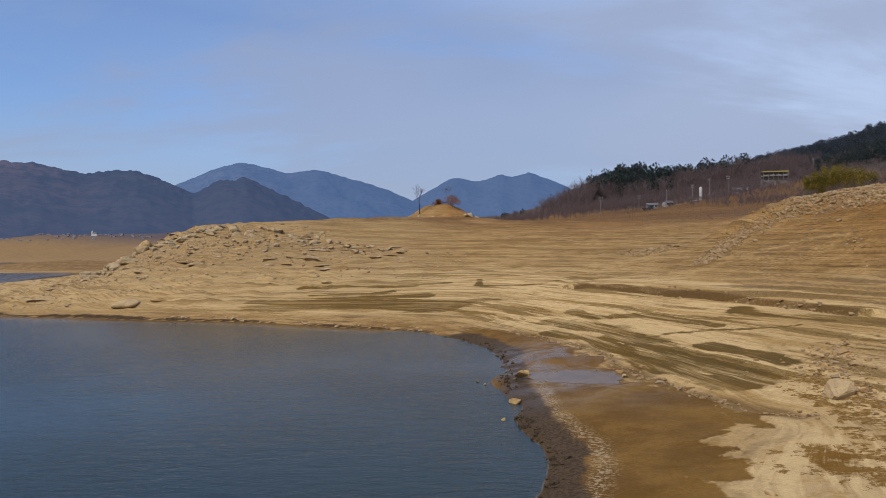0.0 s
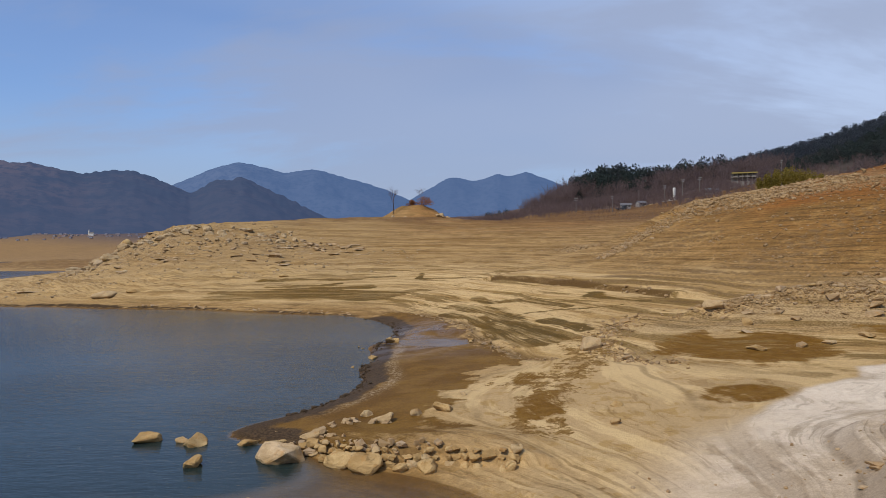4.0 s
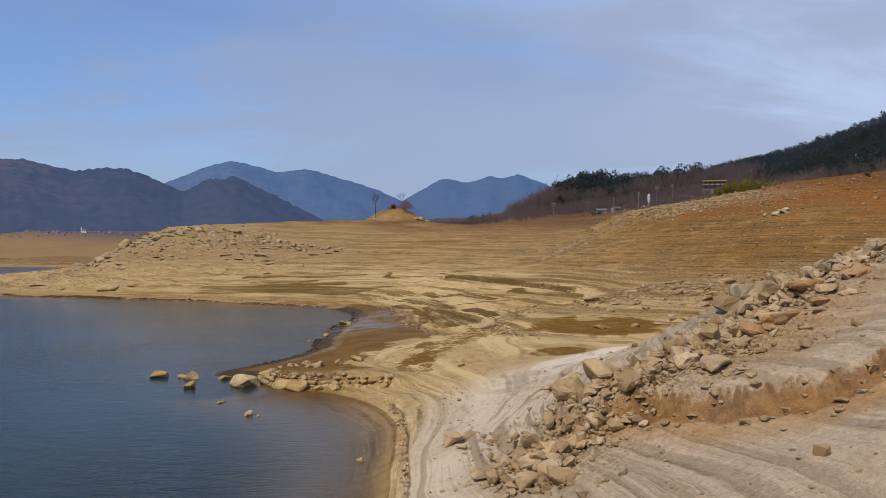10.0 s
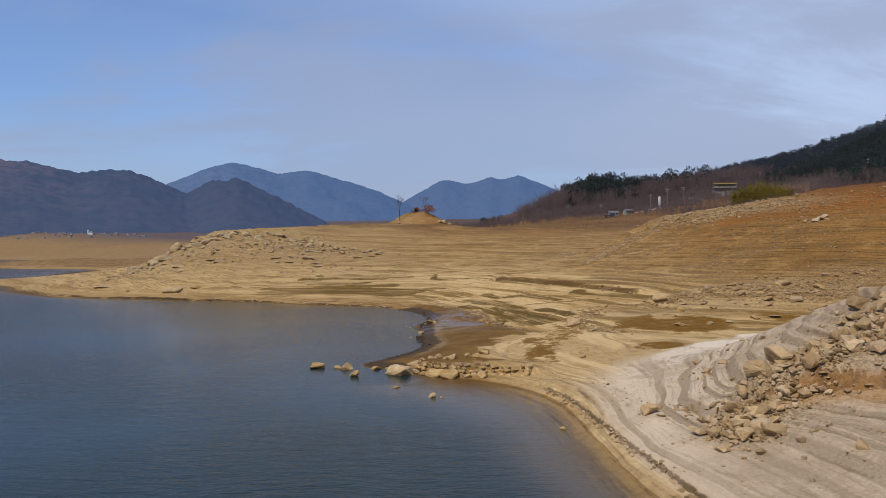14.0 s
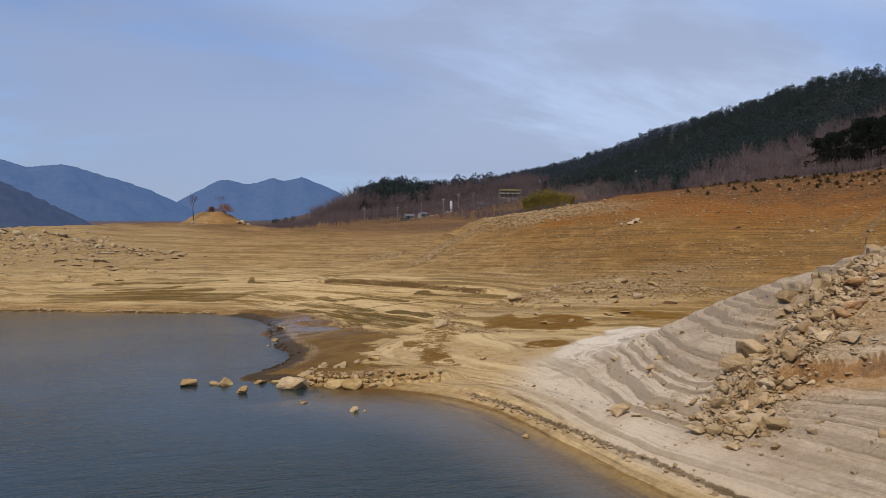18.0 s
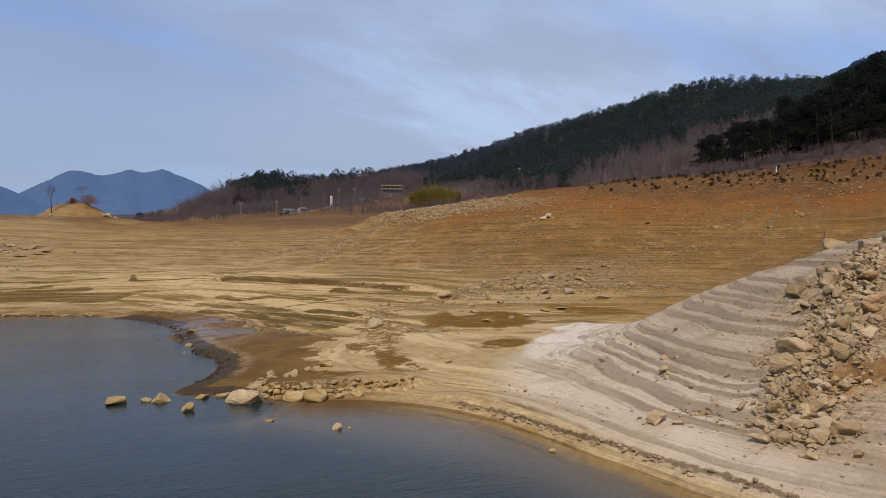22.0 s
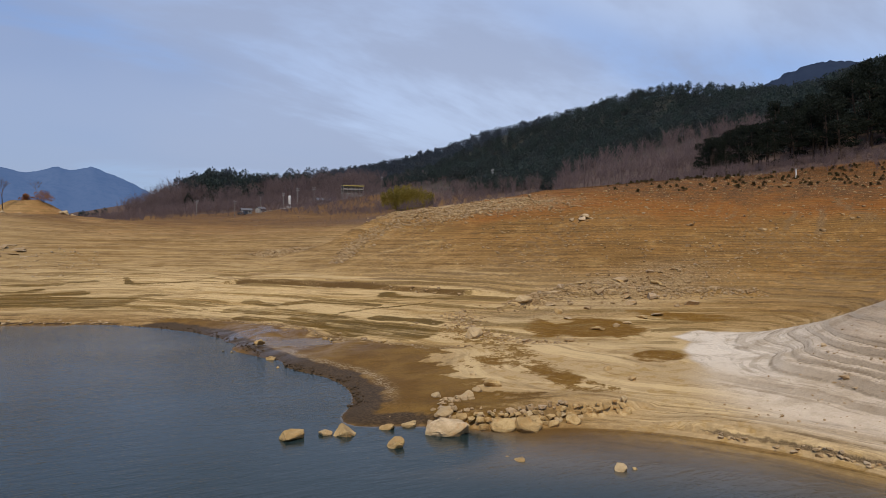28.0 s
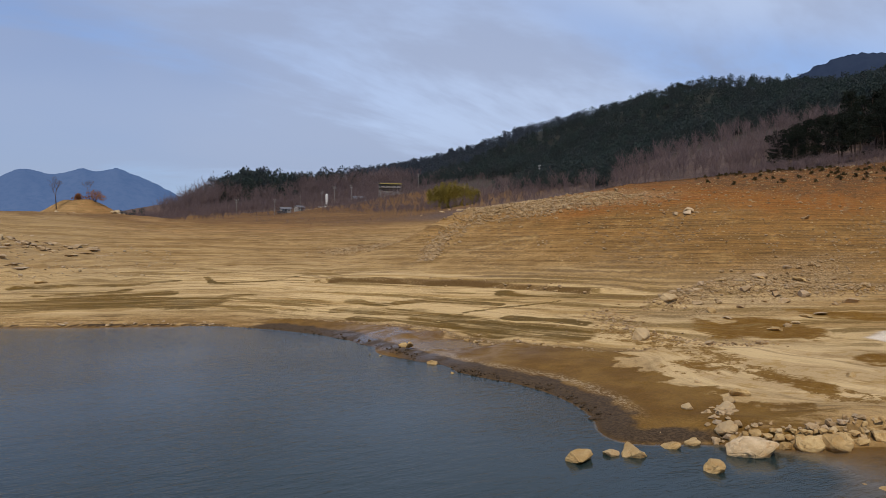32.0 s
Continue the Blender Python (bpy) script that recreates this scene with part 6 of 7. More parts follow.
def bare_tree(seed, tall, name="bare_tree", label="leafless tree with a thin open crown", spread=0.5, kids=3, depth=5):
    rnd = random.Random(seed)
    root = tagged(new(name), label, "tree")
    trunk, limbs = bmesh.new(), bmesh.new()
    top = Vector((rnd.uniform(-0.3, 0.3), rnd.uniform(-0.3, 0.3), tall * 0.42))
    tube(trunk, [(0, 0, -0.3), top * 0.5, top], [tall * 0.019, tall * 0.015, tall * 0.011], 7)

    def grow(p, d, l, r, n):
        q = p + d * l
        tube(limbs, [p, p.lerp(q, 0.5) + Vector((rnd.gauss(0, 0.05), rnd.gauss(0, 0.05), 0.02)) * l, q], [r, r * 0.8, r * 0.55], 4)
        if n:
            for _ in range(kids):
                e = (d + Vector((rnd.gauss(0, spread), rnd.gauss(0, spread), rnd.gauss(0.12, 0.25)))).normalized()
                grow(p.lerp(q, rnd.uniform(0.55, 1.0)), e, l * rnd.uniform(0.55, 0.8), r * 0.6, n - 1)
    for _ in range(3):
        grow(top * rnd.uniform(0.8, 1.0), Vector((rnd.gauss(0, 0.4), rnd.gauss(0, 0.4), 1)).normalized(), tall * 0.27, tall * 0.0085, depth - 1)
    part("trunk", trunk, M_bark, root)
    part("limbs", limbs, M_twig, root)
    return root


def bush(seed, wide, tall, mat, name, label, blades, size, group="", stems=True):
    rnd = random.Random(seed)
    root = tagged(new(name), label, "shrub", group)
    if stems:
        bm = bmesh.new()
        for _ in range(9):
            a, r = rnd.uniform(0, 6.28), rnd.uniform(0.1, 0.4) * wide
            tube(bm, [(0.1 * math.cos(a), 0.1 * math.sin(a), -0.2), (r * 0.5 * math.cos(a), r * 0.5 * math.sin(a), tall * 0.4), (r * math.cos(a), r * math.sin(a), tall * 0.8)], [0.05 * tall / 3, 0.035 * tall / 3, 0.012 * tall / 3], 4)
        part("stems", bm, M_bark, root)
    bm = bmesh.new()
    for _ in range(14):
        a, r = rnd.uniform(0, 6.28), abs(rnd.gauss(0, 0.28)) * wide
        r = min(r, wide * 0.45)
        h = tall * rnd.uniform(0.3, 0.88) * (1 - 0.6 * (r / (0.5 * wide)) ** 2)
        tuft(bm, rnd, (r * math.cos(a), r * math.sin(a), h), 0.2 * wide * rnd.uniform(0.7, 1.2), blades, size, 0.8)
    part("foliage", bm, mat, root)
    return root


def at(ob, x, y, turn=0.0, scale=1.0, dz=0.0):
    ob.matrix_basis = pose(x, y, ground(x, y) + dz, 0, 0, turn) @ Matrix.Scale(scale, 4)
    return ob


# the knoll
at(bare_tree(4, 8.6, label="leafless grey tree standing alone on the knoll", spread=0.42), -7.8, 219.5)
at(bare_tree(14, 6.0, label="small leafless tree behind a rust-brown bush", spread=0.42), 1.0, 226)
at(bush(6, 5.4, 3.6, M_rust, "oak_bush", "rust-brown leafy oak bush on top of the knoll", 34, 0.34), 2.2, 222.5)
at(bush(7, 3.0, 1.7, M_rust, "oak_bush", "low rust-brown bush on the knoll", 40, 0.36), -2.0, 223)
# bamboo
bam = tagged(new("bamboo_clump"), "yellow-green bamboo thicket behind the rubble bank", "bamboo")
rb = random.Random(21)
culms, leaves = bmesh.new(), bmesh.new()
for i in range(70):
    a, r = rb.uniform(0, 6.28), math.sqrt(rb.random())
    x, y = 9.5 * r * math.cos(a), 4.5 * r * math.sin(a)
    h = 7.6 * (1 - 0.45 * r ** 3) * rb.uniform(0.8, 1.08)
    tx, ty = rb.uniform(-0.9, 0.9), rb.uniform(-0.9, 0.9)
    tube(culms, [(x, y, -0.4), (x + tx * 0.3, y + ty * 0.3, h * 0.6), (x + tx, y + ty, h)], [0.05, 0.04, 0.01], 4)
    for t in (0.1, 0.25, 0.4, 0.55, 0.68, 0.8, 0.9, 0.98):
        tuft(leaves, rb, (x + tx * t, y + ty * t, h * t), 0.7, 30, 0.32, 1.2)
part("culms", culms, M_bamboo, bam)
part("leaves", leaves, M_bamboo, bam)
at(bam, 120.5, 217, 0, 1.13)

# pines above the hillside
rp = random.Random(31)
PINES = [pine(50 + i, h) for i, h in enumerate((12.5, 14.0, 11.0, 13.0))]
first = list(PINES)
spots = []
for i in range(120):
    for _ in range(40):
        a = radians(rp.uniform(48.5, 71))
        d = rp.uniform(146, 190)
        x, y = -6 + d * math.sin(a), -22 + d * math.cos(a)
        if all(math.dist((x, y), q) > 3.4 for q in spots):
            spots.append((x, y))
            break
for i, (x, y) in enumerate(spots):
    ob = first.pop() if first else copy_thing(PINES[i % 4], Matrix())
    grown = 0.55 + 0.5 * min(max((math.degrees(math.atan2(x + 6, y + 22)) - 49) / 11, 0), 1)
    at(ob, x, y, rp.uniform(0, 360), grown * rp.uniform(0.9, 1.15))

# juniper shrubs on the crest, and tufts of brush
SHRUBS = [bush(80 + i, 1.7, 1.3, M_shrub, "juniper_shrub", "small dark green shrub on the dry crest of the hillside", 20, 0.24, "shrubs on the crest", False) for i in range(3)]
sfirst = list(SHRUBS)
for i in range(230):
    a_, d_ = radians(rp.uniform(40, 68)), 139 - 24 * rp.random() ** 1.5
    x, y = -6 + d_ * math.sin(a_), -22 + d_ * math.cos(a_)
    ob = sfirst.pop() if sfirst else copy_thing(SHRUBS[i % 3], Matrix())
    at(ob, x, y, rp.uniform(0, 360), rp.uniform(0.22, 0.5))


# ---- woods as masses ----
def blades(rnd, clumps, n, size):
    tri = []
    for c, r, flat in clumps:
        for _ in range(n):
            d = Vector((rnd.gauss(0, 1), rnd.gauss(0, 1), rnd.gauss(0, 1))).normalized()
            p = Vector(c) + Vector((d.x, d.y, d.z * flat)) * r * rnd.uniform(0.5, 1)
            u = (d + Vector((0, 0, 0.4))).normalized()
            w = u.orthogonal().normalized()
            w.rotate(Matrix.Rotation(rnd.uniform(0, 6.28), 3, u))
            s = size * rnd.uniform(0.6, 1.3)
            tri += [p + w * s * 0.55, p - w * s * 0.55, p + u * s]
    return np.array([tuple(v) for v in tri])


def far_pine(seed):
    """A broad uneven dome of needle clumps."""
    rnd = random.Random(seed)
    clumps = []
    for k in range(9):
        h = rnd.uniform(1.4, 7.4)
        r = (9.4 - h) * 0.40 * rnd.uniform(0.5, 1.0)
        a = 2.4 * k + rnd.uniform(-0.5, 0.5)
        clumps.append(((r * math.cos(a), r * math.sin(a), h), rnd.uniform(1.2, 2.1), 0.62))
    clumps.append(((rnd.uniform(-0.5, 0.5), rnd.uniform(-0.5, 0.5), 7.9), 1.3, 0.7))
    return blades(rnd, clumps, 22, 0.6)


def far_bare(seed):
    """A stem that forks into a wide fan of fine twigs."""
    rnd = random.Random(seed)
    tri = []

    def twig(p, u, l, s):
        w = u.orthogonal().normalized()
        w.rotate(Matrix.Rotation(rnd.uniform(0, 6.28), 3, u))
        tri.extend([p + w * s, p - w * s, p + u * l])
    twig(Vector((0, 0, -0.5)), Vector((0, 0, 1)), 6.5, 0.10)
    for k in range(13):
        a, h0 = rnd.uniform(0, 6.28), rnd.uniform(1.0, 3.8)
        u = Vector((math.cos(a) * rnd.uniform(0.3, 0.75), math.sin(a) * rnd.uniform(0.3, 0.75), 1)).normalized()
        l = rnd.uniform(2.2, 4.2)
        p = Vector((0, 0, h0))
        twig(p, u, l, 0.045)
        for _ in range(8):
            b = p + u * l * rnd.uniform(0.3, 0.95)
            v = (u + Vector((rnd.gauss(0, 0.55), rnd.gauss(0, 0.55), rnd.gauss(0.1, 0.3)))).normalized()
            twig(b, v, rnd.uniform(0.7, 1.7), 0.03)
    return np.array([tuple(v) for v in tri])


def mass(name, protos, places, mat, label, category="trees"):
    """Many plants as one mesh: places of x, y, scale."""
    rnd = random.Random(77)
    vs = []
    for x, y, s in places:
        co = protos[rnd.randrange(len(protos))]
        a = rnd.uniform(0, 6.28)
        c, sn = math.cos(a), math.sin(a)
        vs.append(np.stack([(co[:, 0] * c - co[:, 1] * sn) * s + x, (co[:, 0] * sn + co[:, 1] * c) * s + y, co[:, 2] * s * rnd.uniform(0.85, 1.15) + ground(x, y)], -1))
    v = np.concatenate(vs).astype(np.float32)
    me = bpy.data.meshes.new(name)
    n = len(v) // 3
    me.vertices.add(len(v))
    me.vertices.foreach_set("co", v.ravel())
    me.loops.add(len(v))
    me.loops.foreach_set("vertex_index", np.arange(len(v), dtype=np.int32))
    me.polygons.add(n)
    me.polygons.foreach_set("loop_start", np.arange(0, len(v), 3, dtype=np.int32))
    me.update(calc_edges=True)
    me.materials.append(mat)
    return tagged(new(name, me), label, category, kind="stuff")


rw_ = random.Random(41)
evergreen, leafless = [], []
while len(evergreen) < 8800:
    a, d = radians(rw_.uniform(19, 70)), 170 + 560 * rw_.random() ** 1.15
    x, y = -8 + d * math.sin(a), -15 + d * math.cos(a)
    if math.dist((x, y), (125, 330)) < 95 and x < 190 or x < 118 + max(0, y - 130) * 0.28:
        continue
    patch = vnoise(np.array([x * 0.018]), np.array([y * 0.018]), 7)[0]
    foot = x - (118 + max(0, y - 130) * 0.28)
    lim = (8 + 34 * patch) * (1.0 if a > radians(42.5) else 0.25)
    if oval(np.array([x]), np.array([y]), 152, 128, 50, 30, 50, 0.4)[0] > 0.5:
        lim = 200
    if foot < lim * rw_.uniform(0.6, 1.3):
        if rw_.random() < 0.5:
            leafless.append((x, y, rw_.uniform(0.7, 1.15)))
        continue
    evergreen.append((x, y, rw_.uniform(0.52, 0.9)))
# the grove behind the hamlet, tall bare trees to its west, mixed woods to its east
for i in range(230):
    evergreen.append((rw_.gauss(113, 9), rw_.gauss(450, 12), rw_.uniform(1.3, 2.1)))
for i in range(60):
    evergreen.append((rw_.uniform(126, 190), rw_.uniform(428, 452), rw_.uniform(1.1, 1.7)))
for i in range(260):
    evergreen.append((rw_.uniform(150, 260), rw_.uniform(450, 540), rw_.uniform(0.6, 1.0)))
for i in range(230):
    t = rw_.random()
    leafless.append((62 + 36 * t + rw_.gauss(0, 3), 452 + rw_.gauss(0, 14), (1.2 + 1.3 * t) * rw_.uniform(0.8, 1.1)))
for i in range(620):
    leafless.append((rw_.uniform(95, 215), rw_.gauss(432, 14), rw_.uniform(1.2, 2.0)))
for i in range(500):
    leafless.append((rw_.uniform(85, 190), rw_.uniform(368, 420), rw_.uniform(0.5, 0.95)))
for i in range(260):
    leafless.append((rw_.gauss(45, 28), rw_.gauss(400, 40), rw_.uniform(0.3, 0.75)))
for i in range(14):
    evergreen.append((rw_.gauss(38, 4), rw_.gauss(440, 6), rw_.uniform(0.5, 0.8)))
for i in range(420):                                                # brush round the bamboo and along the foot of the woods
    leafless.append((rw_.uniform(96, 150), rw_.uniform(150, 235), rw_.uniform(0.3, 0.6)))
for i in range(620):                                                # brush before the pines
    a, d = radians(rw_.uniform(42, 72)), rw_.gauss(143, 5)
    leafless.append((-6 + d * math.sin(a), -22 + d * math.cos(a), rw_.uniform(0.2, 0.42)))
for i in range(900):                                                # brush behind and among the houses
    leafless.append((rw_.uniform(60, 215), 352 + 62 * rw_.random(), rw_.uniform(0.5, 1.1)))
for i in range(220):
    leafless.append((rw_.uniform(60, 165), rw_.uniform(300, 345), rw_.uniform(0.15, 0.35)))
for i in range(330):                                                # brush beside the knoll
    leafless.append((rw_.uniform(12, 62), rw_.uniform(285, 345), rw_.uniform(0.3, 0.8)))
for i in range(420):
    leafless.append((rw_.uniform(145, 205), rw_.uniform(235, 330), rw_.uniform(0.25, 0.55)))
for i in range(260):
    leafless.append((rw_.uniform(45, 96), rw_.uniform(172, 285), rw_.uniform(0.06, 0.16)))
for i in range(650):
    leafless.append((rw_.uniform(97, 140), rw_.uniform(228, 345), rw_.uniform(0.2, 0.5)))
for i in range(230):
    leafless.append((rw_.uniform(126, 185), rw_.uniform(300, 350), rw_.uniform(0.35, 0.75)))
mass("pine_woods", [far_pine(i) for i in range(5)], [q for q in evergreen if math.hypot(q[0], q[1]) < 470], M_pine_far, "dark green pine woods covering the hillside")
mass("distant_pine_woods", [far_pine(i) for i in range(5, 9)], [q for q in evergreen if math.hypot(q[0], q[1]) >= 470], M_pine_haze, "hazy blue-grey pine woods on the distant slope")
mass("bare_woods", [far_bare(i) for i in range(6)], leafless, M_twig, "grey-brown leafless woods along the foot of the hill")

rt = random.Random(51)
tuft_shapes = []
for k in range(4):
    tri = []
    for i in range(9):
        a, l = rt.uniform(0, 6.28), rt.uniform(0.35, 0.75)
        b = Vector((rt.gauss(0, 0.18), rt.gauss(0, 0.18), -0.03))
        w = Vector((math.cos(a), math.sin(a), 0)) * 0.035
        tri += [b + w, b - w, b + Vector((rt.gauss(0, 0.2), rt.gauss(0, 0.2), l))]
    tuft_shapes.append(np.array([tuple(v) for v in tri]))
tufts = []
for i in range(12000):
    k = rt.random()
    if k < 0.50:
        t = rt.random()
        x, y = 62 + 50 * t + rt.gauss(0, 3), 84 - 42 * t + rt.gauss(0, 3) + 6
    elif k < 0.95:
        x, y = rt.uniform(-45, 75), rt.uniform(150, 330)
    else:
        x, y = rt.gauss(0, 8), rt.gauss(222, 7)
    if ground(x, y) > 8:
        tufts.append((x, y, rt.uniform(0.15, 0.42)))
mass("dry_grass", tuft_shapes, tufts, M_straw, "dry straw-coloured grass on the upper slopes", "grass")

# ---- the hamlet and other works ----
def box(bm, x0, y0, z0, x1, y1, z1, bevel=0.0):
    m = Matrix.Translation(((x0 + x1) / 2, (y0 + y1) / 2, (z0 + z1) / 2)) @ Matrix.Diagonal((x1 - x0, y1 - y0, z1 - z0, 1))
    r = bmesh.ops.create_cube(bm, size=1, matrix=m)
    if bevel:
        bmesh.ops.bevel(bm, geom=list({e for v in r["verts"] for e in v.link_edges}), offset=bevel, segments=2, affect="EDGES")


def solid(*b, bevel=0.0):
    bm = bmesh.new()
    box(bm, *b, bevel=bevel)
    return bm


def pole(x, y, tall, seed):
    root = tagged(new("utility_pole"), "grey concrete utility pole beside the hamlet", "pole", "utility poles")
    bm = bmesh.new()
    tube(bm, [(0, 0, -0.5), (0, 0, tall * 0.5), (0, 0, tall)], [0.15, 0.13, 0.09], 8)
    part("shaft", bm, M_shaft, root)
    for k, h in enumerate((tall - 0.5, tall - 1.4)):
        part("crossarm", solid(-0.95, -0.06, h - 0.06, 0.95, 0.06, h + 0.06), M_wire, root)
    for dx in (-0.8, 0.0, 0.8):
        bm = bmesh.new()
        tube(bm, [(dx, 0, tall - 0.44), (dx, 0, tall - 0.3), (dx, 0, tall - 0.14)], [0.06, 0.09, 0.04], 6)
        part("insulator", bm, M_white, root)
    return at(root, x, y, seed * 37)


for i, (x, y, h) in enumerate([(71.2, 327, 7.0), (86.4, 318.5, 7.5), (99.2, 320, 8.0), (114.5, 330.7, 8.5), (130.1, 351.7, 10.5), (134.4, 339.4, 10.0), (176, 342, 9.0), (150, 205, 9.0)]):
    pole(x, y, h, i)

mast = tagged(new("water_tower"), "tall slim white tank standing in the hamlet", "tank")
bm = bmesh.new()
tube(bm, [(0, 0, -0.3), (0, 0, 0.2), (0, 0, 6.2), (0, 0, 6.6), (0, 0, 6.8)], [0.75, 0.72, 0.72, 0.6, 0.2], 16)
part("tank", bm, M_white, mast)
bm = bmesh.new()
tube(bm, [(0, 0, -0.3), (0, 0, 0.25)], [1.0, 0.95], 16)
part("plinth", bm, M_concrete, mast)
bm = bmesh.new()
for dx in (-0.2, 0.2):
    tube(bm, [(dx, -0.78, 0.2), (dx, -0.78, 6.4)], [0.03, 0.03], 5)
for k in range(16):
    tube(bm, [(-0.2, -0.78, 0.5 + k * 0.37), (0.2, -0.78, 0.5 + k * 0.37)], [0.02, 0.02], 4)
part("ladder", bm, M_wire, mast)
at(mast, 126.4, 353.5)


def gable(bm, w, d, h0, h1, over=0.35):
    """A gable roof of two thick slopes along x."""
    x, y, t = w / 2 + over, d / 2 + over, 0.16
    for s in (-1, 1):
        a = [(-x, 0, h1), (x, 0, h1), (x, s * y, h0 - 0.1), (-x, s * y, h0 - 0.1)]
        lo = [bm.verts.new(p) for p in a]
        hi = [bm.verts.new((p[0], p[1], p[2] + t)) for p in a]
        bm.faces.new(lo)
        bm.faces.new(hi)
        for k in range(4):
            bm.faces.new((lo[k], lo[(k + 1) % 4], hi[(k + 1) % 4], hi[k]))


def house(w, d, h, roof, wall, label, group=""):
    root = tagged(new("house"), label, "house", group)
    bm = solid(-w / 2, -d / 2, -0.6, w / 2, d / 2, h)
    for s in (-1, 1):
        v = [bm.verts.new(p) for p in ((s * w / 2, -d / 2, h), (s * w / 2, d / 2, h), (s * w / 2, 0, h + d * 0.28))]
        bm.faces.new(v)
    part("wall", bm, wall, root)
    bm = bmesh.new()
    gable(bm, w, d, h, h + d * 0.28)
    part("roof", bm, roof, root)
    for k in range(3):
        x = -w * 0.3 + k * w * 0.3
        if k == 1:
            door = part("door", solid(x - 0.5, -d / 2 - 0.06, 0, x + 0.5, -d / 2 + 0.02, 2.05), M_darkpaint, root)
        else:
            win = part("window", solid(x - 0.75, -d / 2 - 0.05, 0.9, x + 0.75, -d / 2 + 0.02, 2.1), M_white, root)
            part("pane", solid(x - 0.65, -d / 2 - 0.07, 1.0, x + 0.65, -d / 2 - 0.052, 2.0), M_shadowy, win)
    return root


at(house(9.0, 5.5, 2.4, M_bluegrey, M_concrete, "low house with a pale blue sheet metal roof"), 149, 361, -12, 0.8)
at(house(5.0, 4.0, 2.2, M_tile, M_plaster, "small pale shed with a dark roof"), 104, 334, 20, 0.8)
at(house(6.0, 4.0, 2.3, M_tile, M_concrete, "grey shed with a dark roof in the hamlet"), 95.5, 330, -8, 0.8)

# the unfinished two-storey building
blk = tagged(new("building"), "unfinished two-storey concrete building with a yellow fascia", "building")
for k, z in enumerate((0.0, 2.9, 5.7)):
    part("floor_slab", solid(-8, -4, z - (0.9 if k == 0 else 0.25), 8, 4, z), M_concrete, blk)
for k in range(6):
    for y in (-3.8, 3.6):
        x = -7.8 + k * 3.08
        for z in (0.0, 2.9):
            part("column", solid(x, y - 0.15, z + 0.003, x + 0.35, y + 0.2, z + (2.64 if z == 0 else 2.54)), M_concrete, blk)
part("back_wall", solid(-7.7, 2.9, 0.003, 7.7, 3.2, 2.64), M_concrete, blk)
part("back_wall", solid(-7.7, 2.9, 2.903, 7.7, 3.2, 5.44), M_concrete, blk)
part("fascia", solid(-8.15, -4.16, 5.3, 8.15, -4.004, 6.1), M_yellow, blk)
part("fascia", solid(-8.15, -4.0, 5.705, -8.004, 4.0, 6.1), M_yellow, blk)
for k in range(5):
    x = -7.3 + k * 3.08
    win = part("window", solid(x, 2.75, 3.6, x + 2.2, 2.895, 5.0), M_wire, blk)
    part("pane", solid(x + 0.08, 2.71, 3.68, x + 2.12, 2.746, 4.92), M_shadowy, win)
for k in range(4):
    part("parapet", solid(-7.4 + k * 3.9, -3.9, 2.903, -4.4 + k * 3.9, -3.72, 3.75), M_concrete, blk)
at(blk, 153.5, 333, -14, 0.7, 2.0)
part("podium", solid(-8.2, -4.2, -4.5, 8.2, 4.2, -0.91), M_concrete, blk)


def truck(label, paint):
    root = tagged(new("truck"), label, "truck")
    bm = bmesh.new()
    box(bm, -2.4, -0.85, 0.55, 0.7, 0.85, 0.75)
    for s in (-0.85, 0.8):
        box(bm, -2.4, s, 0.753, 0.65, s + 0.05, 1.15)
    part("bed", bm, paint, root)
    part("cab", solid(0.75, -0.85, 0.45, 2.3, 0.85, 1.95, bevel=0.14), paint, root)
    part("windscreen", solid(2.305, -0.7, 1.25, 2.325, 0.7, 1.8), M_shadowy, root)
    for s in (-0.862, 0.852):
        part("side_window", solid(1.1, s, 1.3, 1.95, s + 0.01, 1.75), M_shadowy, root)
    for x in (-1.5, 1.5):
        for y in (-0.86, 0.66):
            bm = bmesh.new()
            tube(bm, [(x, y, 0.36), (x, y + 0.2, 0.36)], [0.36, 0.36], 14)
            wheel = part("wheel", bm, M_black, root)
            bm = bmesh.new()
            tube(bm, [(x, y - 0.012, 0.36), (x, y + 0.212, 0.36)], [0.2, 0.2], 10)
            part("rim", bm, M_wire, wheel)
    return root


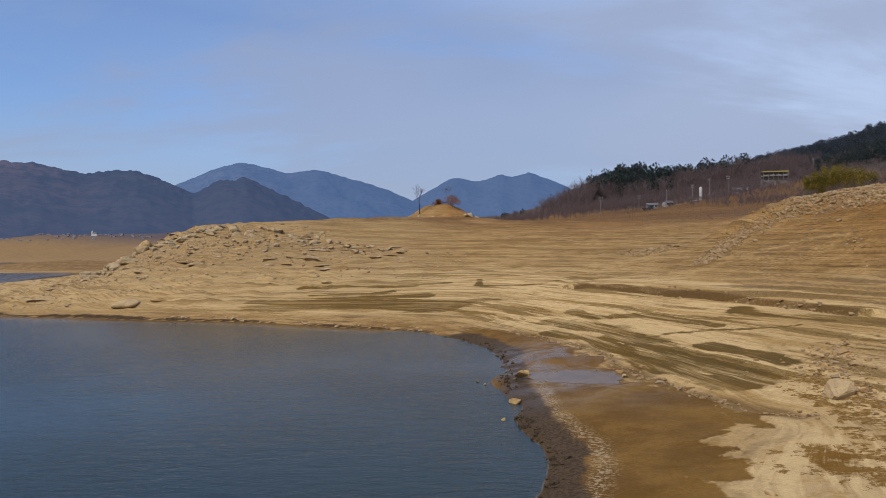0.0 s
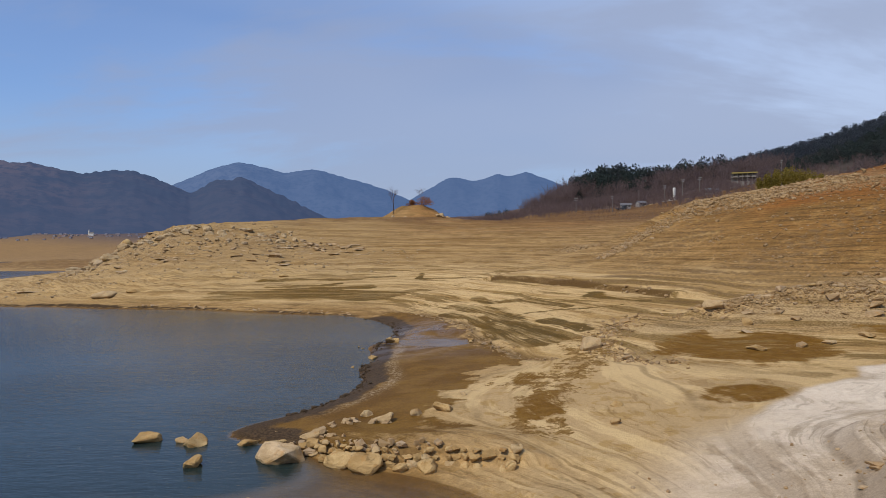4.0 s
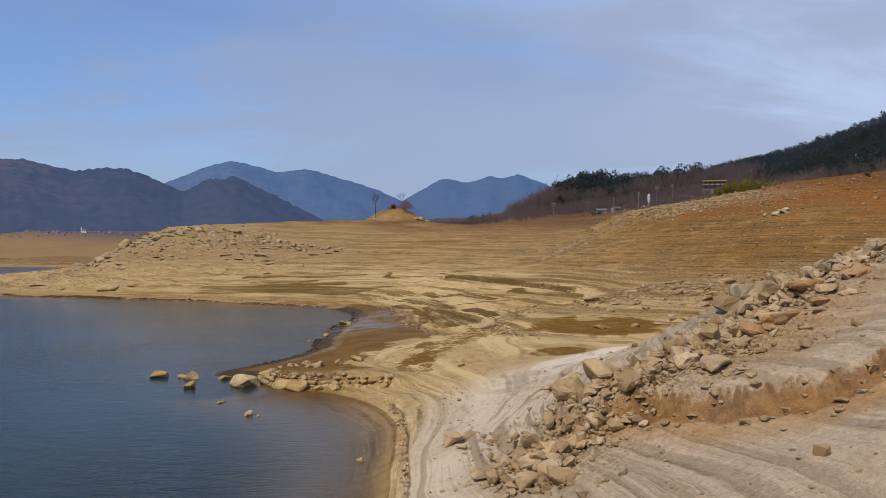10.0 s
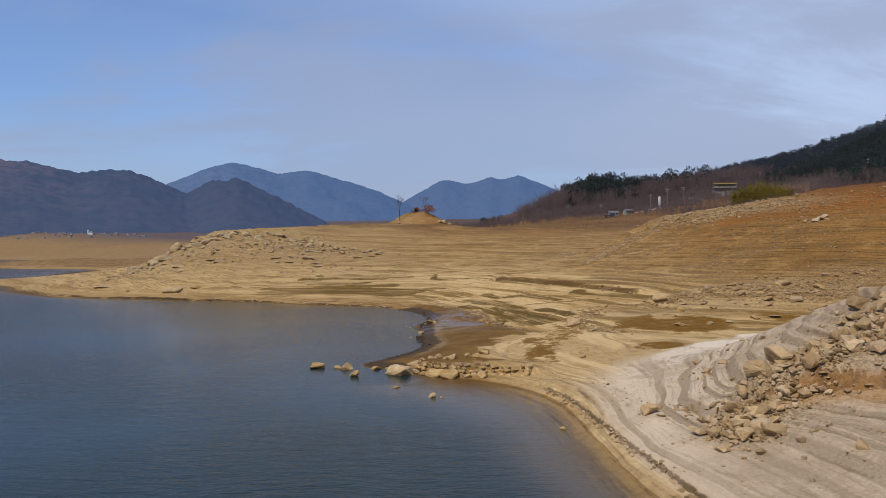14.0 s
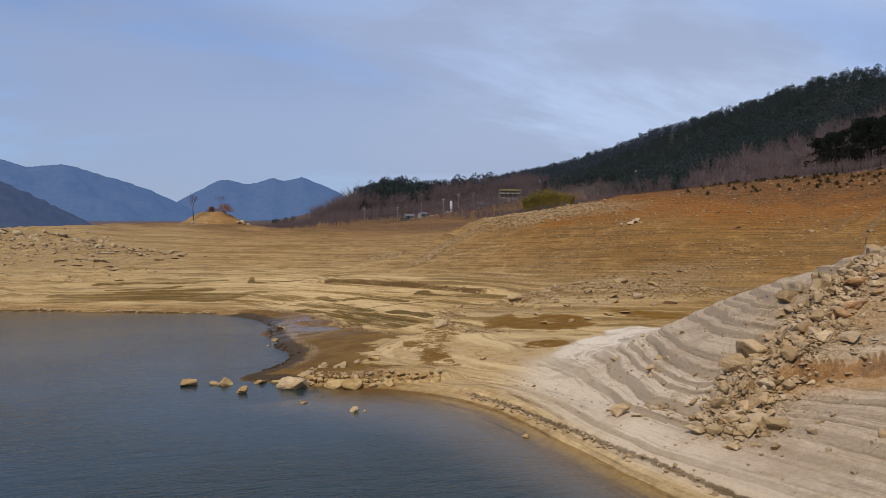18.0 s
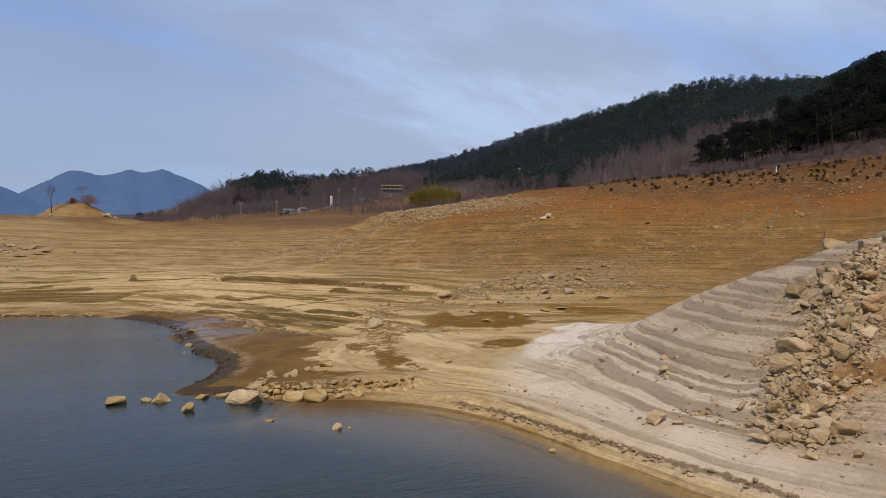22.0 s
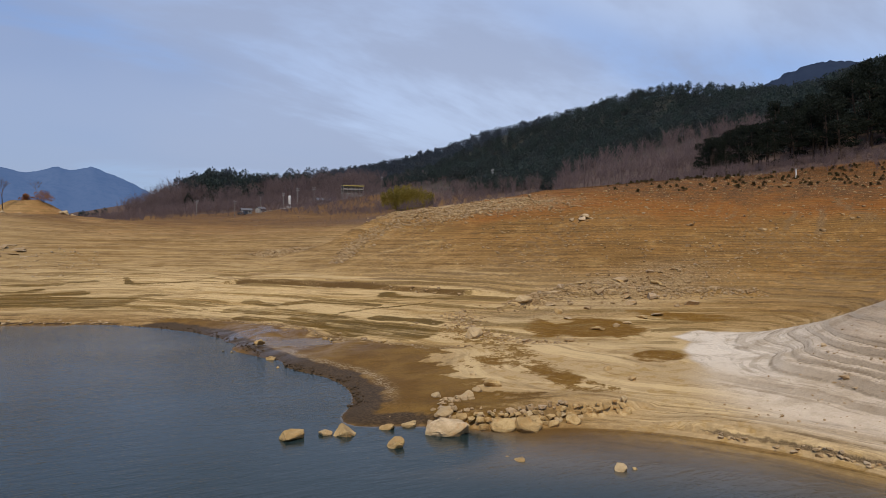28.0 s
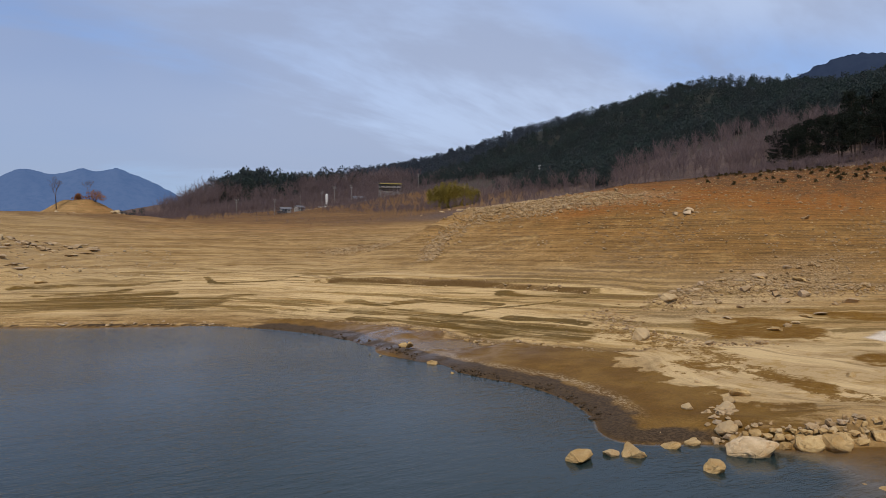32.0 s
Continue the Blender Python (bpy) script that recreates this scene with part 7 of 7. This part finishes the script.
at(truck("dark small pickup truck parked beside a shed", M_darkpaint), 92.0, 325, 15)
at(truck("white small pickup truck parked in the hamlet", M_white), 119, 341, -20)
for i in range(26):
    rv = random.Random(900 + i)
    stone(PALE, rv.gauss(113, 7), rv.gauss(336, 5), rv.uniform(0.7, 1.8), 2500 + i, "pale concrete rubble heaped beside the hamlet", "rubble in the hamlet", tall=0.7)
for i in range(22):
    rv = random.Random(950 + i)
    stone(PALE, rv.gauss(97, 7), rv.gauss(172, 3), rv.uniform(0.6, 1.4), 2540 + i, "pale stone tipped along the edge of the valley", "tipped stones", tall=0.7)

# a short white marker post on the crest
post = tagged(new("marker_post"), "short white marker post on the crest", "post")
bm = bmesh.new()
tube(bm, [(0, 0, -0.3), (0, 0, 1.5)], [0.11, 0.10], 8)
part("post", bm, M_white, post)
part("cap", solid(-0.13, -0.13, 1.503, 0.13, 0.13, 1.62), M_concrete, post)
at(post, 98.3, 54.6)

# the far village across the lake
rv = random.Random(61)
kinds = [house(9, 6, 3.0, M_roof_haze, M_pale_haze, "small pale house in the far village", "houses of the far village"),
         house(10, 6.5, 2.8, M_red_haze, M_pale_haze, "small house with a red roof in the far village", "houses of the far village"),
         house(12, 7, 3.4, M_roof_haze, M_pale_haze, "small house with a grey roof in the far village", "houses of the far village")]
for i in range(46):
    az = radians(rv.uniform(-33, -22))
    d = rv.uniform(1120, 1200)
    x, y = d * math.sin(az), d * math.cos(az)
    at(kinds[i] if i < 3 else copy_thing(kinds[i % 3], Matrix()), x, y, rv.uniform(-40, 40), rv.uniform(0.3, 0.5))
chapel = tagged(new("chapel"), "white chapel with a pointed steeple in the far village", "chapel")
part("nave", solid(-5, -4, -1, 5, 4, 6), M_white, chapel)
bm = bmesh.new()
gable(bm, 10, 8, 6, 9)
part("roof", bm, M_tile, chapel)
bm = solid(-7.6, -1.4, -1, -5.004, 1.4, 9)
part("tower", bm, M_white, chapel)
bm = bmesh.new()
bmesh.ops.create_cone(bm, cap_ends=True, segments=4, radius1=2.0, radius2=0.02, depth=6, matrix=Matrix.Translation((-6.3, 0, 12.0)) @ Matrix.Rotation(radians(45), 4, "Z"))
part("steeple", bm, M_white, chapel)
at(chapel, -507, 1032, 10, 0.6)
